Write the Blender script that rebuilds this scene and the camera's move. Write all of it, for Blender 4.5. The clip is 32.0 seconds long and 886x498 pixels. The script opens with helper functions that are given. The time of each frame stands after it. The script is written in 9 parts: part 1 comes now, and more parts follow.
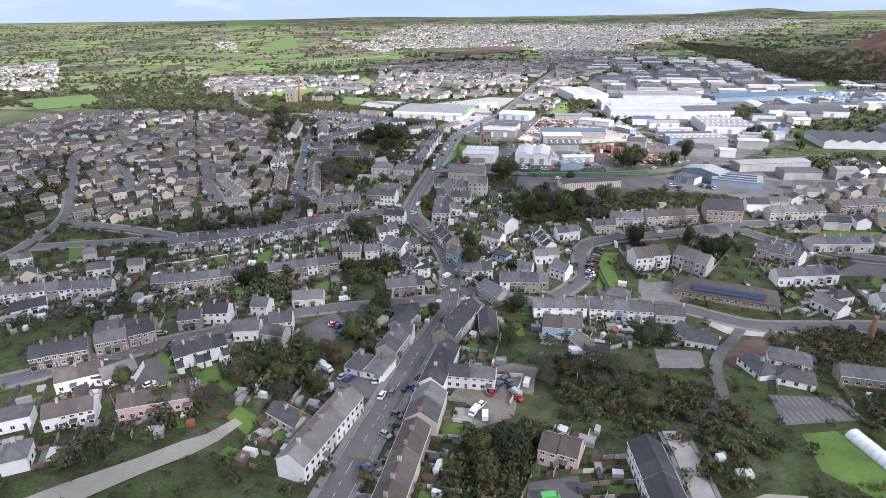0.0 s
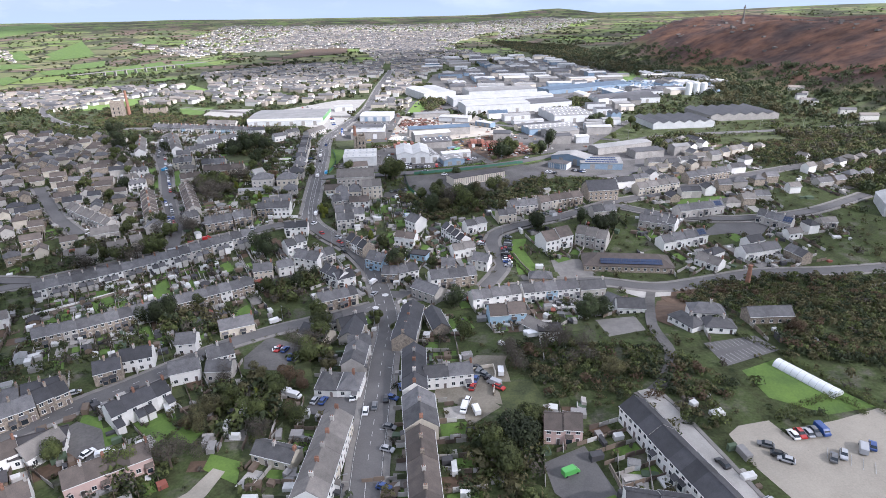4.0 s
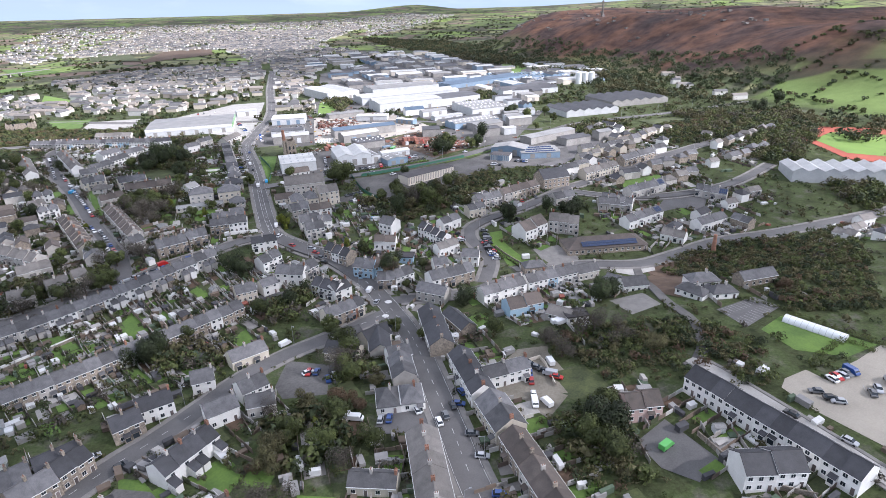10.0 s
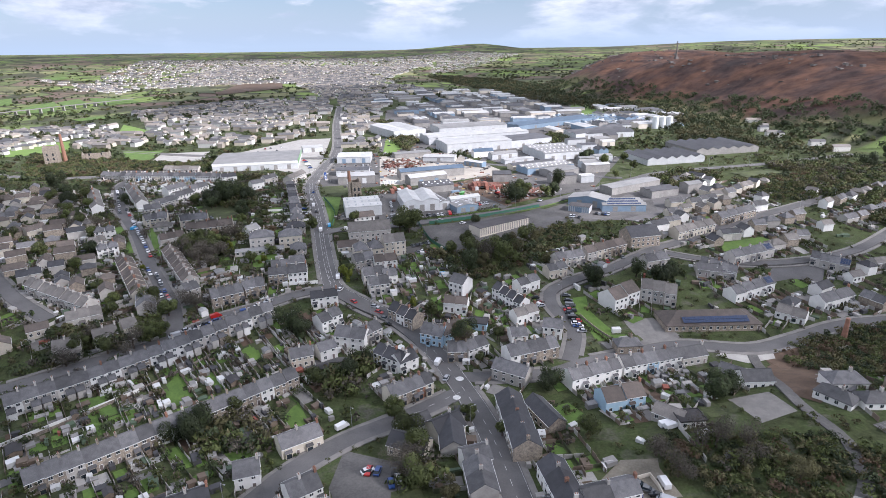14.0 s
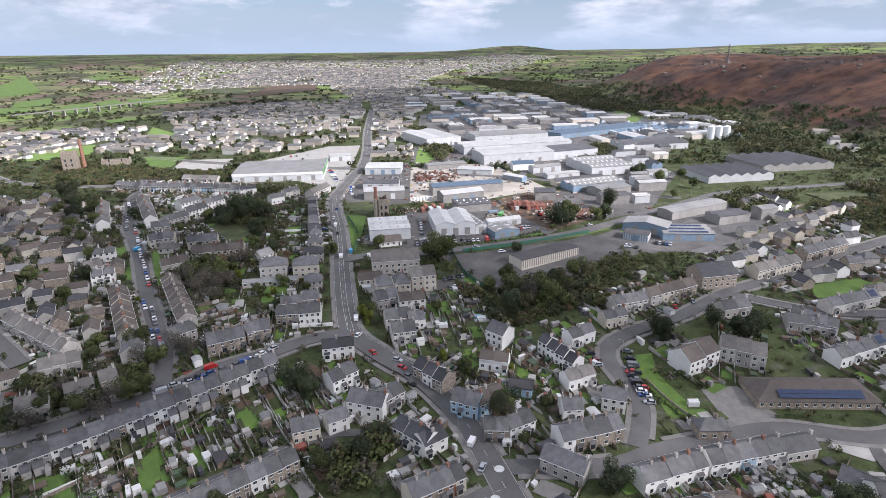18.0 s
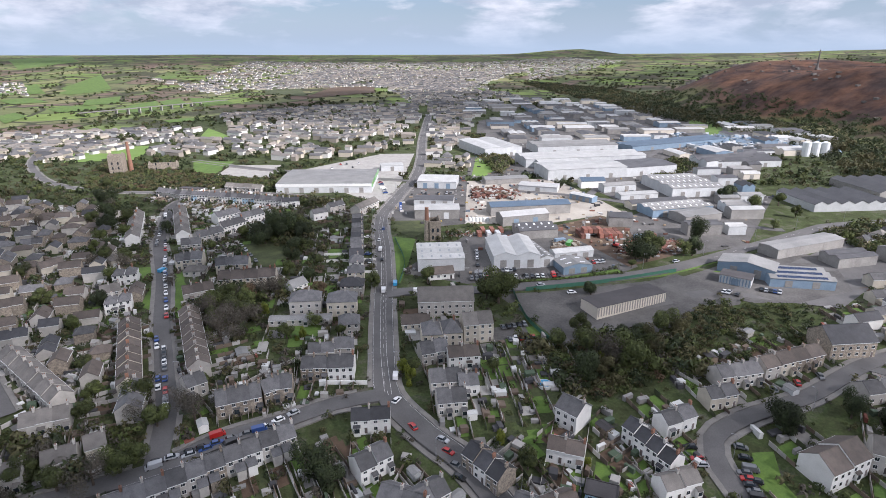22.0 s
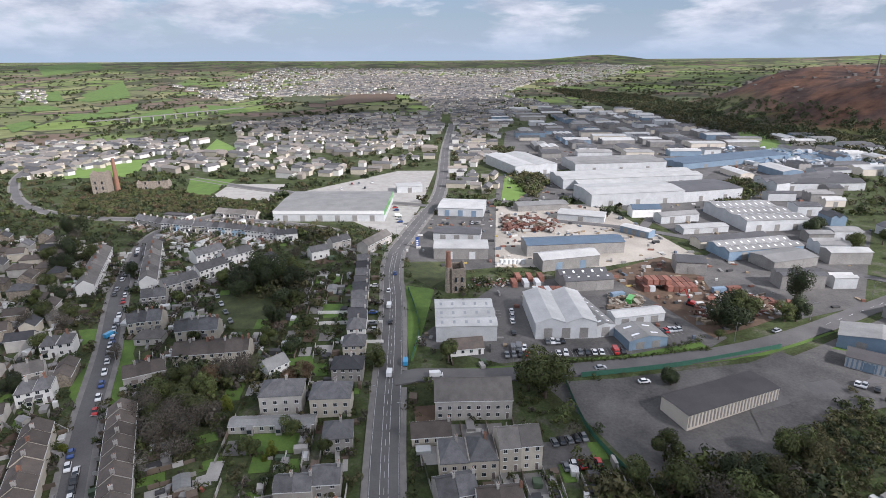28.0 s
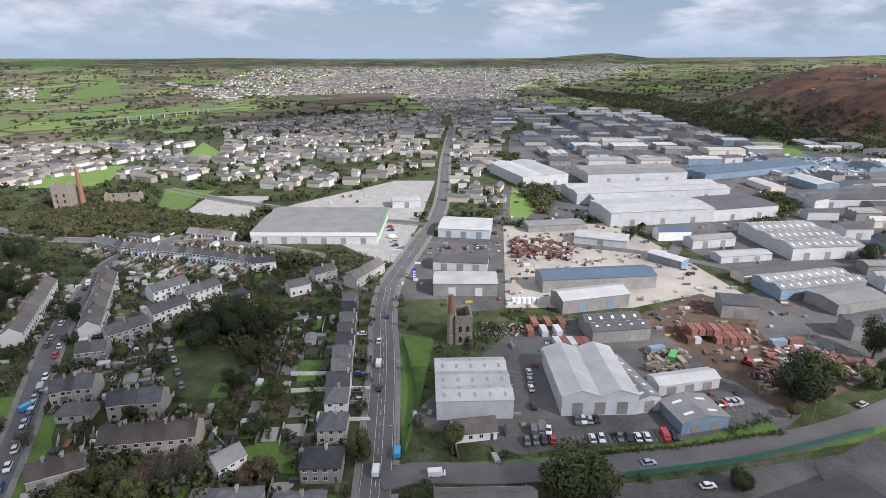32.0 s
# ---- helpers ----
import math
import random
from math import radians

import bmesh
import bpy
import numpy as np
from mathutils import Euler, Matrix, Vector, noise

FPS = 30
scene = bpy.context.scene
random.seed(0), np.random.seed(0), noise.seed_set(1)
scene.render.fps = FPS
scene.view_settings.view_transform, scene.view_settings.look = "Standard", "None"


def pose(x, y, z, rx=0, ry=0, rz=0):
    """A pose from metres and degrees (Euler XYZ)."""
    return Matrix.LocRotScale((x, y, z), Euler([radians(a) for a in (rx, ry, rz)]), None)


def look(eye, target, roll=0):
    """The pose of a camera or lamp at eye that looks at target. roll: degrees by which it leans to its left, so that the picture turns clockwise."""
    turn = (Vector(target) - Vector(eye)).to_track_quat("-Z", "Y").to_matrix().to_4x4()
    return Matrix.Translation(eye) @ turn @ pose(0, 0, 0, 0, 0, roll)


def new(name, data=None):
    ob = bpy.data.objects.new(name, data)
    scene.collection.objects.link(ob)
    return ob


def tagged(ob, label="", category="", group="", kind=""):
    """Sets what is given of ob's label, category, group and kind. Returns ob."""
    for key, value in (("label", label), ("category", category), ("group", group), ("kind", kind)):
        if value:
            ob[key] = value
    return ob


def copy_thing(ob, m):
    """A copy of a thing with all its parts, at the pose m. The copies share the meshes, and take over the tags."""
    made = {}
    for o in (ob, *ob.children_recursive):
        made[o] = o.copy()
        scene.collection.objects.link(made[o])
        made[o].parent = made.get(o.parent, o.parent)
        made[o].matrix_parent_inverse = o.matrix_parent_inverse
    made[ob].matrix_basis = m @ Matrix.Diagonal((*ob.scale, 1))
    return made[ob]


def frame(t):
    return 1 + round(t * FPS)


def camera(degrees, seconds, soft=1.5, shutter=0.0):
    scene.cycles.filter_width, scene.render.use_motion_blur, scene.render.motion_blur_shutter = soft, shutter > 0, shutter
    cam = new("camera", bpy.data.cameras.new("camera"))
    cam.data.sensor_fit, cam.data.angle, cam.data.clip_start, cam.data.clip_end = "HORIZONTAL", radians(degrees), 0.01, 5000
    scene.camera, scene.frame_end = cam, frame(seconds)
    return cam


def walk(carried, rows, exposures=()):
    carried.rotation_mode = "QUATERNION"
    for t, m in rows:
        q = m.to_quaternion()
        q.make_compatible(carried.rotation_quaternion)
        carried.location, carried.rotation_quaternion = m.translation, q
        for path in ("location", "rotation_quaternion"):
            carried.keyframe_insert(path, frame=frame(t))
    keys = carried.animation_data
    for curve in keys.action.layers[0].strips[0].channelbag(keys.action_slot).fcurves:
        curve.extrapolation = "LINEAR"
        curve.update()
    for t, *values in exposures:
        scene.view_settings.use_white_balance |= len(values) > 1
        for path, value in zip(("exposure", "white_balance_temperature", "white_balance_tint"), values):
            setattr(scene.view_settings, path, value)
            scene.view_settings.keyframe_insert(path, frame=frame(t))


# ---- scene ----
cam = camera(75.53, 32.0, soft=0.75)


def flown(x, y, z, yaw, pitch, roll):
    """The drone's camera: heading from +y towards +x, pitch and lean in degrees."""
    return pose(x, y, z, 0, 0, -yaw) @ pose(0, 0, 0, 90 + pitch) @ pose(0, 0, 0, 0, 0, roll)


PATH = [
    (0.0, flown(46.45, -238.82, 107.89, -14.20, -22.55, -0.78)),
    (1.0, flown(36.80, -240.89, 107.89, -9.39, -22.55, -0.89)),
    (2.0, flown(27.11, -242.11, 107.99, -4.75, -22.59, -0.98)),
    (3.0, flown(17.33, -242.50, 108.10, -0.45, -22.67, -1.10)),
    (3.5, flown(12.56, -242.26, 108.25, 1.55, -22.68, -1.09)),
    (5.5, flown(-5.67, -240.56, 108.60, 7.25, -22.85, -1.53)),
    (6.0, flown(-10.33, -239.97, 108.63, 8.68, -22.96, -1.61)),
    (7.0, flown(-19.95, -238.15, 108.51, 11.63, -23.01, -1.61)),
    (8.0, flown(-29.28, -236.02, 108.36, 14.25, -23.02, -1.59)),
    (9.0, flown(-37.48, -233.53, 108.25, 16.01, -23.01, -1.78)),
    (10.0, flown(-43.00, -228.78, 109.02, 16.51, -23.27, -1.78)),
    (11.0, flown(-45.80, -222.37, 109.21, 15.92, -23.25, -1.64)),
    (12.0, flown(-46.38, -214.22, 109.44, 14.29, -23.15, -1.48)),
    (12.5, flown(-46.25, -209.70, 109.71, 13.33, -22.34, -1.37)),
    (13.0, flown(-46.00, -205.00, 110.00, 12.39, -21.27, -1.21)),
    (13.5, flown(-45.64, -200.12, 110.13, 11.50, -20.16, -1.03)),
    (14.0, flown(-45.14, -195.09, 110.16, 11.01, -19.79, -0.93)),
    (14.5, flown(-44.37, -189.73, 110.21, 10.83, -19.78, -0.93)),
    (16.5, flown(-40.72, -167.18, 110.71, 9.09, -19.74, -0.89)),
    (17.0, flown(-39.98, -161.57, 110.81, 8.63, -19.71, -0.87)),
    (18.0, flown(-38.84, -150.43, 110.90, 7.68, -19.60, -0.71)),
    (19.0, flown(-37.98, -139.18, 111.01, 6.59, -19.48, -0.46)),
    (20.0, flown(-37.28, -127.78, 111.09, 5.25, -19.41, -0.36)),
    (21.0, flown(-36.71, -116.17, 111.10, 3.75, -19.37, -0.28)),
    (22.0, flown(-36.30, -104.39, 110.94, 2.18, -19.32, -0.22)),
    (23.0, flown(-36.22, -92.80, 110.88, 0.58, -19.28, -0.19)),
    (23.5, flown(-36.22, -87.02, 110.88, -0.04, -19.25, -0.19)),
    (24.0, flown(-36.22, -81.19, 110.84, -0.07, -19.22, -0.21)),
    (25.0, flown(-36.19, -69.36, 110.67, -0.10, -19.11, -0.31)),
    (25.5, flown(-36.07, -63.58, 110.55, -0.10, -19.04, -0.16)),
    (27.5, flown(-35.32, -40.64, 109.88, -0.13, -18.74, -0.42)),
    (28.0, flown(-35.42, -34.70, 109.82, -0.12, -18.77, -0.39)),
    (29.0, flown(-36.07, -22.46, 109.90, -0.04, -18.80, -0.25)),
    (30.0, flown(-36.60, -10.46, 110.19, 0.08, -18.84, -0.19)),
    (31.0, flown(-36.78, 1.39, 110.59, 0.07, -18.90, -0.18)),
    (32.0, flown(-36.59, 13.04, 111.22, -0.00, -18.98, -0.13)),
]
walk(cam, PATH, exposures=[(0.0, 0.64, 5750, 20), (12.0, 0.78, 5750, 20), (13.0, 0.74, 5750, 20), (14.2, 0.53, 5850, 20), (17.0, 0.44, 5950, 20), (24.0, 0.30, 5950, 19), (32.0, 0.15, 5950, 18)])

# ---- light ----
SUN_AZ, SUN_EL = 124.0, 34.0          # degrees: azimuth from +y towards +x, height over the horizon


def sun_way():
    a, e = radians(SUN_AZ), radians(SUN_EL)
    return Vector((math.sin(a) * math.cos(e), math.cos(a) * math.cos(e), math.sin(e)))


def node_set(tree):
    tree.nodes.clear()

    def add(kind, **kw):
        n = tree.nodes.new(kind)
        for k, v in kw.items():
            n.inputs[k.replace("_", " ")].default_value = v
        return n

    return add, tree.links.new


world = bpy.data.worlds.new("sky")
scene.world = world
world.use_nodes = True
add, link = node_set(world.node_tree)
tc = add("ShaderNodeTexCoord")
sky = add("ShaderNodeTexSky")
sky.sky_type, sky.sun_disc = "NISHITA", False
sky.sun_elevation, sky.sun_rotation = radians(SUN_EL), radians(SUN_AZ)
sky.altitude, sky.air_density, sky.dust_density = 150, 1.0, 1.0
# cloud cover over the blue, flattened towards the horizon
sep = add("ShaderNodeSeparateXYZ")
link(tc.outputs["Generated"], sep.inputs[0])
lift = add("ShaderNodeMath"); lift.operation = "MULTIPLY_ADD"
link(sep.outputs["Z"], lift.inputs[0]); lift.inputs[1].default_value = 3.4; lift.inputs[2].default_value = 0.0
squash = add("ShaderNodeCombineXYZ")
link(sep.outputs["X"], squash.inputs[0]); link(sep.outputs["Y"], squash.inputs[1]); link(lift.outputs[0], squash.inputs[2])
cl = add("ShaderNodeTexNoise", Scale=5.6, Detail=11.0, Roughness=0.54, Distortion=0.2)
link(squash.outputs[0], cl.inputs["Vector"])
cover = add("ShaderNodeValToRGB")
cover.color_ramp.elements[0].position, cover.color_ramp.elements[1].position = 0.50, 0.60
rise = add("ShaderNodeMath"); rise.operation = "MULTIPLY_ADD"        # more cover higher up
link(sep.outputs["Z"], rise.inputs[0]); rise.inputs[1].default_value = 1.1; link(cl.outputs["Fac"], rise.inputs[2])
link(rise.outputs[0], cover.inputs[0])
shade = add("ShaderNodeTexNoise", Scale=7.5, Detail=6.0, Roughness=0.6)
link(squash.outputs[0], shade.inputs["Vector"])
tone = add("ShaderNodeValToRGB")
tone.color_ramp.elements[0].position, tone.color_ramp.elements[0].color = 0.38, (4.9, 5.6, 6.3, 1)
tone.color_ramp.elements[1].position, tone.color_ramp.elements[1].color = 0.58, (8.6, 8.9, 9.1, 1)
link(shade.outputs["Fac"], tone.inputs[0])
# haze at the horizon
low = add("ShaderNodeMapRange"); low.inputs[1].default_value, low.inputs[2].default_value = 0.0, 0.06
low.inputs[3].default_value, low.inputs[4].default_value = 0.9, 0.0
link(sep.outputs["Z"], low.inputs[0])
mix = add("ShaderNodeMix"); mix.data_type = "RGBA"
link(cover.outputs["Color"], mix.inputs["Factor"])
base_sky = add("ShaderNodeMix"); base_sky.data_type = "RGBA"
base_sky.inputs["Factor"].default_value = 0.55
link(sky.outputs[0], base_sky.inputs[6]); base_sky.inputs[7].default_value = (4.0, 5.4, 6.9, 1)
link(base_sky.outputs[2], mix.inputs[6]); link(tone.outputs[0], mix.inputs[7])
haze = add("ShaderNodeMix"); haze.data_type = "RGBA"
link(low.outputs[0], haze.inputs["Factor"])
link(mix.outputs[2], haze.inputs[6]); haze.inputs[7].default_value = (5.0, 6.2, 7.3, 1)
bg = add("ShaderNodeBackground", Strength=0.080)
link(haze.outputs[2], bg.inputs["Color"])
out = add("ShaderNodeOutputWorld")
link(bg.outputs[0], out.inputs[0])

lamp = bpy.data.lights.new("sun", "SUN")
lamp.energy, lamp.angle, lamp.color = 5.0, radians(0.6), (1.0, 0.95, 0.86)
sun = new("sun", lamp)
sun.matrix_world = look(sun_way() * 900, (0, 0, 0))

# ---- materials ----


def mat(name, col, col2=None, rough=0.8, scale=0.5, fine=8.0, bump=0.0, metal=0.0, vary=0.0, wave=None, coat=0.0, spread=(0.35, 0.65), thin=0.0):
    """Two-scale noise between col and col2, with relief, optional ribs (wave = bands per metre, strength, axis) and a change of value from thing to thing."""
    m = bpy.data.materials.new(name)
    m.use_nodes = True
    add, link = node_set(m.node_tree)
    col2 = col2 or tuple(c * 0.72 for c in col)
    pos = add("ShaderNodeTexCoord")
    geo = add("ShaderNodeNewGeometry")
    big = add("ShaderNodeTexNoise", Scale=scale, Detail=5.0, Roughness=0.6)
    small = add("ShaderNodeTexNoise", Scale=fine, Detail=3.0, Roughness=0.65)
    link(geo.outputs["Position"], big.inputs["Vector"]); link(geo.outputs["Position"], small.inputs["Vector"])
    sum_ = add("ShaderNodeMath"); sum_.operation = "MULTIPLY_ADD"; sum_.inputs[1].default_value = 0.35
    link(small.outputs["Fac"], sum_.inputs[0])
    half = add("ShaderNodeMath"); half.operation = "MULTIPLY"; half.inputs[1].default_value = 0.65
    link(big.outputs["Fac"], half.inputs[0]); link(half.outputs[0], sum_.inputs[2])
    ramp = add("ShaderNodeValToRGB")
    e = ramp.color_ramp.elements
    e[0].position, e[0].color = spread[0], (*col2, 1)
    e[1].position, e[1].color = spread[1], (*col, 1)
    link(sum_.outputs[0], ramp.inputs[0])
    bsdf = add("ShaderNodeBsdfPrincipled", Roughness=rough, Metallic=metal)
    bsdf.inputs["Coat Weight"].default_value = coat
    colour = ramp.outputs[0]
    if vary:
        info = add("ShaderNodeObjectInfo")
        rng = add("ShaderNodeMapRange"); rng.inputs[3].default_value, rng.inputs[4].default_value = 1 - vary, 1 + vary
        link(info.outputs["Random"], rng.inputs[0])
        hsv = add("ShaderNodeHueSaturation")
        link(colour, hsv.inputs["Color"]); link(rng.outputs[0], hsv.inputs["Value"])
        colour = hsv.outputs[0]
    height = small.outputs["Fac"]
    if wave:
        wv = add("ShaderNodeTexWave", Scale=wave[0], Distortion=wave[3] if len(wave) > 3 else 0.0)
        wv.wave_profile = "SIN"
        wv.bands_direction = wave[2]
        link(pos.outputs["Object"], wv.inputs["Vector"])
        dark = add("ShaderNodeMix"); dark.data_type = "RGBA"; dark.blend_type = "MULTIPLY"
        rr = add("ShaderNodeMapRange"); rr.inputs[3].default_value, rr.inputs[4].default_value = 1 - wave[1], 1.0
        link(wv.outputs["Fac"], rr.inputs[0])
        dark.inputs["Factor"].default_value = 1.0
        link(colour, dark.inputs[6]); link(rr.outputs[0], dark.inputs[7])
        colour = dark.outputs[2]
    if bump:
        b = add("ShaderNodeBump", Strength=bump, Distance=0.05)
        link(height, b.inputs["Height"]); link(b.outputs[0], bsdf.inputs["Normal"])
    link(colour, bsdf.inputs["Base Color"])
    o = add("ShaderNodeOutputMaterial")
    last = bsdf.outputs[0]
    if thin:
        tl, mx = add("ShaderNodeBsdfTranslucent"), add("ShaderNodeMixShader")
        mx.inputs[0].default_value = thin
        link(colour, tl.inputs[0]); link(last, mx.inputs[1]); link(tl.outputs[0], mx.inputs[2])
        last = mx.outputs[0]
    link(last, o.inputs[0])
    return m


M = {}
M["asphalt"] = mat("asphalt", (0.146, 0.140, 0.137), (0.088, 0.085, 0.084), 0.92, 0.09, 2.2, 0.2)
M["asphalt_dark"] = mat("asphalt_dark", (0.150, 0.142, 0.134), (0.052, 0.050, 0.049), 0.92, 0.06, 1.2, 0.2)
M["yard"] = mat("yard", (0.47, 0.43, 0.37), (0.27, 0.245, 0.21), 0.95, 0.05, 1.2, 0.3)
M["gravel"] = mat("gravel", (0.38, 0.345, 0.285), (0.25, 0.228, 0.19), 0.95, 0.06, 2.0, 0.3)
M["concrete"] = mat("concrete", (0.42, 0.40, 0.37), (0.28, 0.27, 0.25), 0.9, 0.2, 3.0, 0.2)
M["pavement"] = mat("pavement", (0.245, 0.23, 0.212), (0.155, 0.147, 0.137), 0.92, 0.3, 4.0, 0.2)
M["paint"] = mat("road_paint", (0.72, 0.72, 0.70), (0.42, 0.42, 0.40), 0.7, 0.8, 6.0)
M["paint_worn"] = mat("worn_road_paint", (0.46, 0.46, 0.44), (0.17, 0.17, 0.165), 0.8, 0.6, 5.0)
M["grass"] = mat("grass", (0.125, 0.205, 0.036), (0.062, 0.112, 0.022), 0.95, 0.12, 1.5, 0.5)
M["grass_dull"] = mat("grass_dull", (0.092, 0.108, 0.038), (0.028, 0.037, 0.015), 0.95, 0.15, 1.5, 0.5)
M["soil"] = mat("soil", (0.13, 0.085, 0.055), (0.07, 0.045, 0.03), 0.95, 0.3, 2.0, 0.4)
M["earth"] = mat("trodden_earth", (0.25, 0.225, 0.18), (0.125, 0.112, 0.086), 0.95, 0.12, 1.6, 0.4)
M["turf"] = mat("turf", (0.17, 0.27, 0.05), (0.12, 0.20, 0.04), 0.9, 0.05, 1.0)
M["red_track"] = mat("red_track", (0.36, 0.085, 0.05), (0.28, 0.07, 0.045), 0.9, 0.1, 2.0)
M["slate"] = mat("slate", (0.160, 0.156, 0.158), (0.080, 0.079, 0.081), 0.70, 0.5, 5.0, 0.3, vary=0.40, wave=(4.5, 0.2, "Y"))
M["slate_dark"] = mat("slate_dark", (0.068, 0.068, 0.074), (0.040, 0.040, 0.044), 0.66, 0.5, 5.0, 0.3, vary=0.3, wave=(4.5, 0.2, "Y"))
M["tile_grey"] = mat("tile_grey", (0.235, 0.215, 0.195), (0.145, 0.134, 0.122), 0.85, 0.4, 4.0, 0.3, vary=0.25, wave=(3.0, 0.18, "Y"))
M["tile_brown"] = mat("tile_brown", (0.15, 0.122, 0.104), (0.09, 0.076, 0.067), 0.85, 0.4, 4.0, 0.3, vary=0.3, wave=(3.0, 0.18, "Y"))
M["white"] = mat("white_render", (0.83, 0.82, 0.79), (0.68, 0.67, 0.64), 0.85, 0.25, 3.0, 0.1, vary=0.08)
M["cream"] = mat("cream_render", (0.62, 0.565, 0.465), (0.45, 0.41, 0.345), 0.85, 0.25, 3.0, 0.1, vary=0.14)
M["dash"] = mat("pebbledash", (0.51, 0.485, 0.445), (0.36, 0.34, 0.315), 0.95, 0.4, 9.0, 0.5, vary=0.25)
M["stone"] = mat("granite_stone", (0.37, 0.315, 0.25), (0.17, 0.145, 0.12), 0.92, 1.3, 3.2, 0.6, vary=0.2, spread=(0.4, 0.6))
M["brick"] = mat("red_brick", (0.33, 0.17, 0.11), (0.20, 0.105, 0.075), 0.9, 1.0, 6.0, 0.4, vary=0.2)
M["blue_render"] = mat("pale_blue_render", (0.40, 0.56, 0.68), (0.33, 0.47, 0.58), 0.85, 0.25, 3.0, 0.1)
M["pink_render"] = mat("pink_render", (0.62, 0.45, 0.40), (0.52, 0.38, 0.34), 0.85, 0.25, 3.0)
M["clad"] = mat("pale_cladding", (0.62, 0.635, 0.64), (0.47, 0.485, 0.49), 0.45, 0.2, 2.0, 0.1, 0.0, 0.06, (6.0, 0.16, "X"))
M["clad_blue"] = mat("blue_cladding", (0.24, 0.33, 0.42), (0.17, 0.24, 0.32), 0.5, 0.2, 2.0, 0.1, 0.0, 0.1, (6.0, 0.2, "X"))
M["clad_grey"] = mat("grey_cladding", (0.33, 0.32, 0.30), (0.22, 0.21, 0.20), 0.55, 0.25, 2.0, 0.1, 0.0, 0.12, (6.0, 0.2, "X"))
M["clad_beige"] = mat("beige_cladding", (0.66, 0.60, 0.51), (0.55, 0.50, 0.43), 0.6, 0.2, 2.0, 0.1)
M["sheet"] = mat("pale_roof_sheet", (0.55, 0.55, 0.535), (0.38, 0.38, 0.37), 0.5, 0.12, 1.5, 0.1, 0.0, 0.14, (5.0, 0.1, "X"))
M["sheet_grey"] = mat("grey_roof_sheet", (0.30, 0.295, 0.285), (0.19, 0.19, 0.185), 0.6, 0.12, 1.5, 0.1, 0.0, 0.15, (5.0, 0.12, "X"))
M["sheet_dark"] = mat("dark_roof_sheet", (0.105, 0.105, 0.11), (0.065, 0.065, 0.07), 0.6, 0.12, 1.5, 0.1, 0.0, 0.15, (5.0, 0.15, "X"))
M["sheet_blue"] = mat("blue_roof_sheet", (0.10, 0.145, 0.20), (0.07, 0.105, 0.15), 0.55, 0.12, 1.5, 0.1, 0.0, 0.1, (5.0, 0.15, "X"))
M["felt"] = mat("roof_felt", (0.075, 0.07, 0.072), (0.045, 0.042, 0.043), 0.9, 0.1, 2.0, 0.2, 0, 0.2)
M["skylight"] = mat("skylight_sheet", (0.80, 0.82, 0.84), (0.7, 0.72, 0.74), 0.3, 0.5, 3.0)
M["dark_skylight"] = mat("dull_skylight_sheet", (0.33, 0.35, 0.36), (0.25, 0.27, 0.28), 0.3, 0.5, 3.0)
M["glass"] = mat("window_glass", (0.035, 0.045, 0.055), (0.02, 0.026, 0.032), 0.08, 0.4, 2.0)
M["frame"] = mat("white_frame", (0.78, 0.78, 0.76), (0.70, 0.70, 0.68), 0.5, 1.0, 6.0)
M["door"] = mat("painted_door", (0.16, 0.13, 0.12), (0.11, 0.09, 0.085), 0.5, 1.0, 6.0, vary=0.6)
M["wood"] = mat("weathered_wood", (0.24, 0.185, 0.135), (0.135, 0.105, 0.08), 0.9, 1.0, 6.0, 0.3, vary=0.3)
M["hedge"] = mat("hedge_leaf", (0.075, 0.105, 0.028), (0.03, 0.045, 0.014), 0.9, 0.6, 3.0, 0.6)
# leaf, dark, olive and twig: near-black second tone imitates shade deep in crowns
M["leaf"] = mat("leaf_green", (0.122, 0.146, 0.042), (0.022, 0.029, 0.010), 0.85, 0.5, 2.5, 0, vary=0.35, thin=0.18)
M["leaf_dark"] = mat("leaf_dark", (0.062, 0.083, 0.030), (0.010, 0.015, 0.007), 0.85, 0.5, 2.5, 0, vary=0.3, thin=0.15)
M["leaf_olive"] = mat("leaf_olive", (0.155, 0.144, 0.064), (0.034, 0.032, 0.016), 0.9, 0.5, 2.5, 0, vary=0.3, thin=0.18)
M["leaf_bright"] = mat("leaf_bright", (0.20, 0.23, 0.03), (0.12, 0.14, 0.02), 0.85, 0.5, 2.5, 0, vary=0.2, thin=0.4)
M["leaf_brown"] = mat("leaf_russet", (0.185, 0.125, 0.075), (0.09, 0.063, 0.042), 0.9, 0.5, 2.5, 0, vary=0.3, thin=0.35)
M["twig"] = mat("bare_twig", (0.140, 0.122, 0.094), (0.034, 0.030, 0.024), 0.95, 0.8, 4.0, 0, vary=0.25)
M["bark"] = mat("bark", (0.11, 0.085, 0.065), (0.06, 0.046, 0.036), 0.95, 1.0, 6.0, 0.4)
M["rubber"] = mat("rubber", (0.02, 0.02, 0.02), (0.012, 0.012, 0.012), 0.9)
M["rust"] = mat("rusty_steel", (0.27, 0.115, 0.082), (0.13, 0.062, 0.047), 0.85, 1.2, 5.0, 0.3, 0.1, 0.4)
M["solar"] = mat("solar_panel", (0.035, 0.055, 0.115), (0.025, 0.04, 0.085), 0.15, 0.6, 3.0)
M["poly"] = mat("polythene", (0.76, 0.78, 0.78), (0.62, 0.64, 0.64), 0.35, 0.3, 2.0)
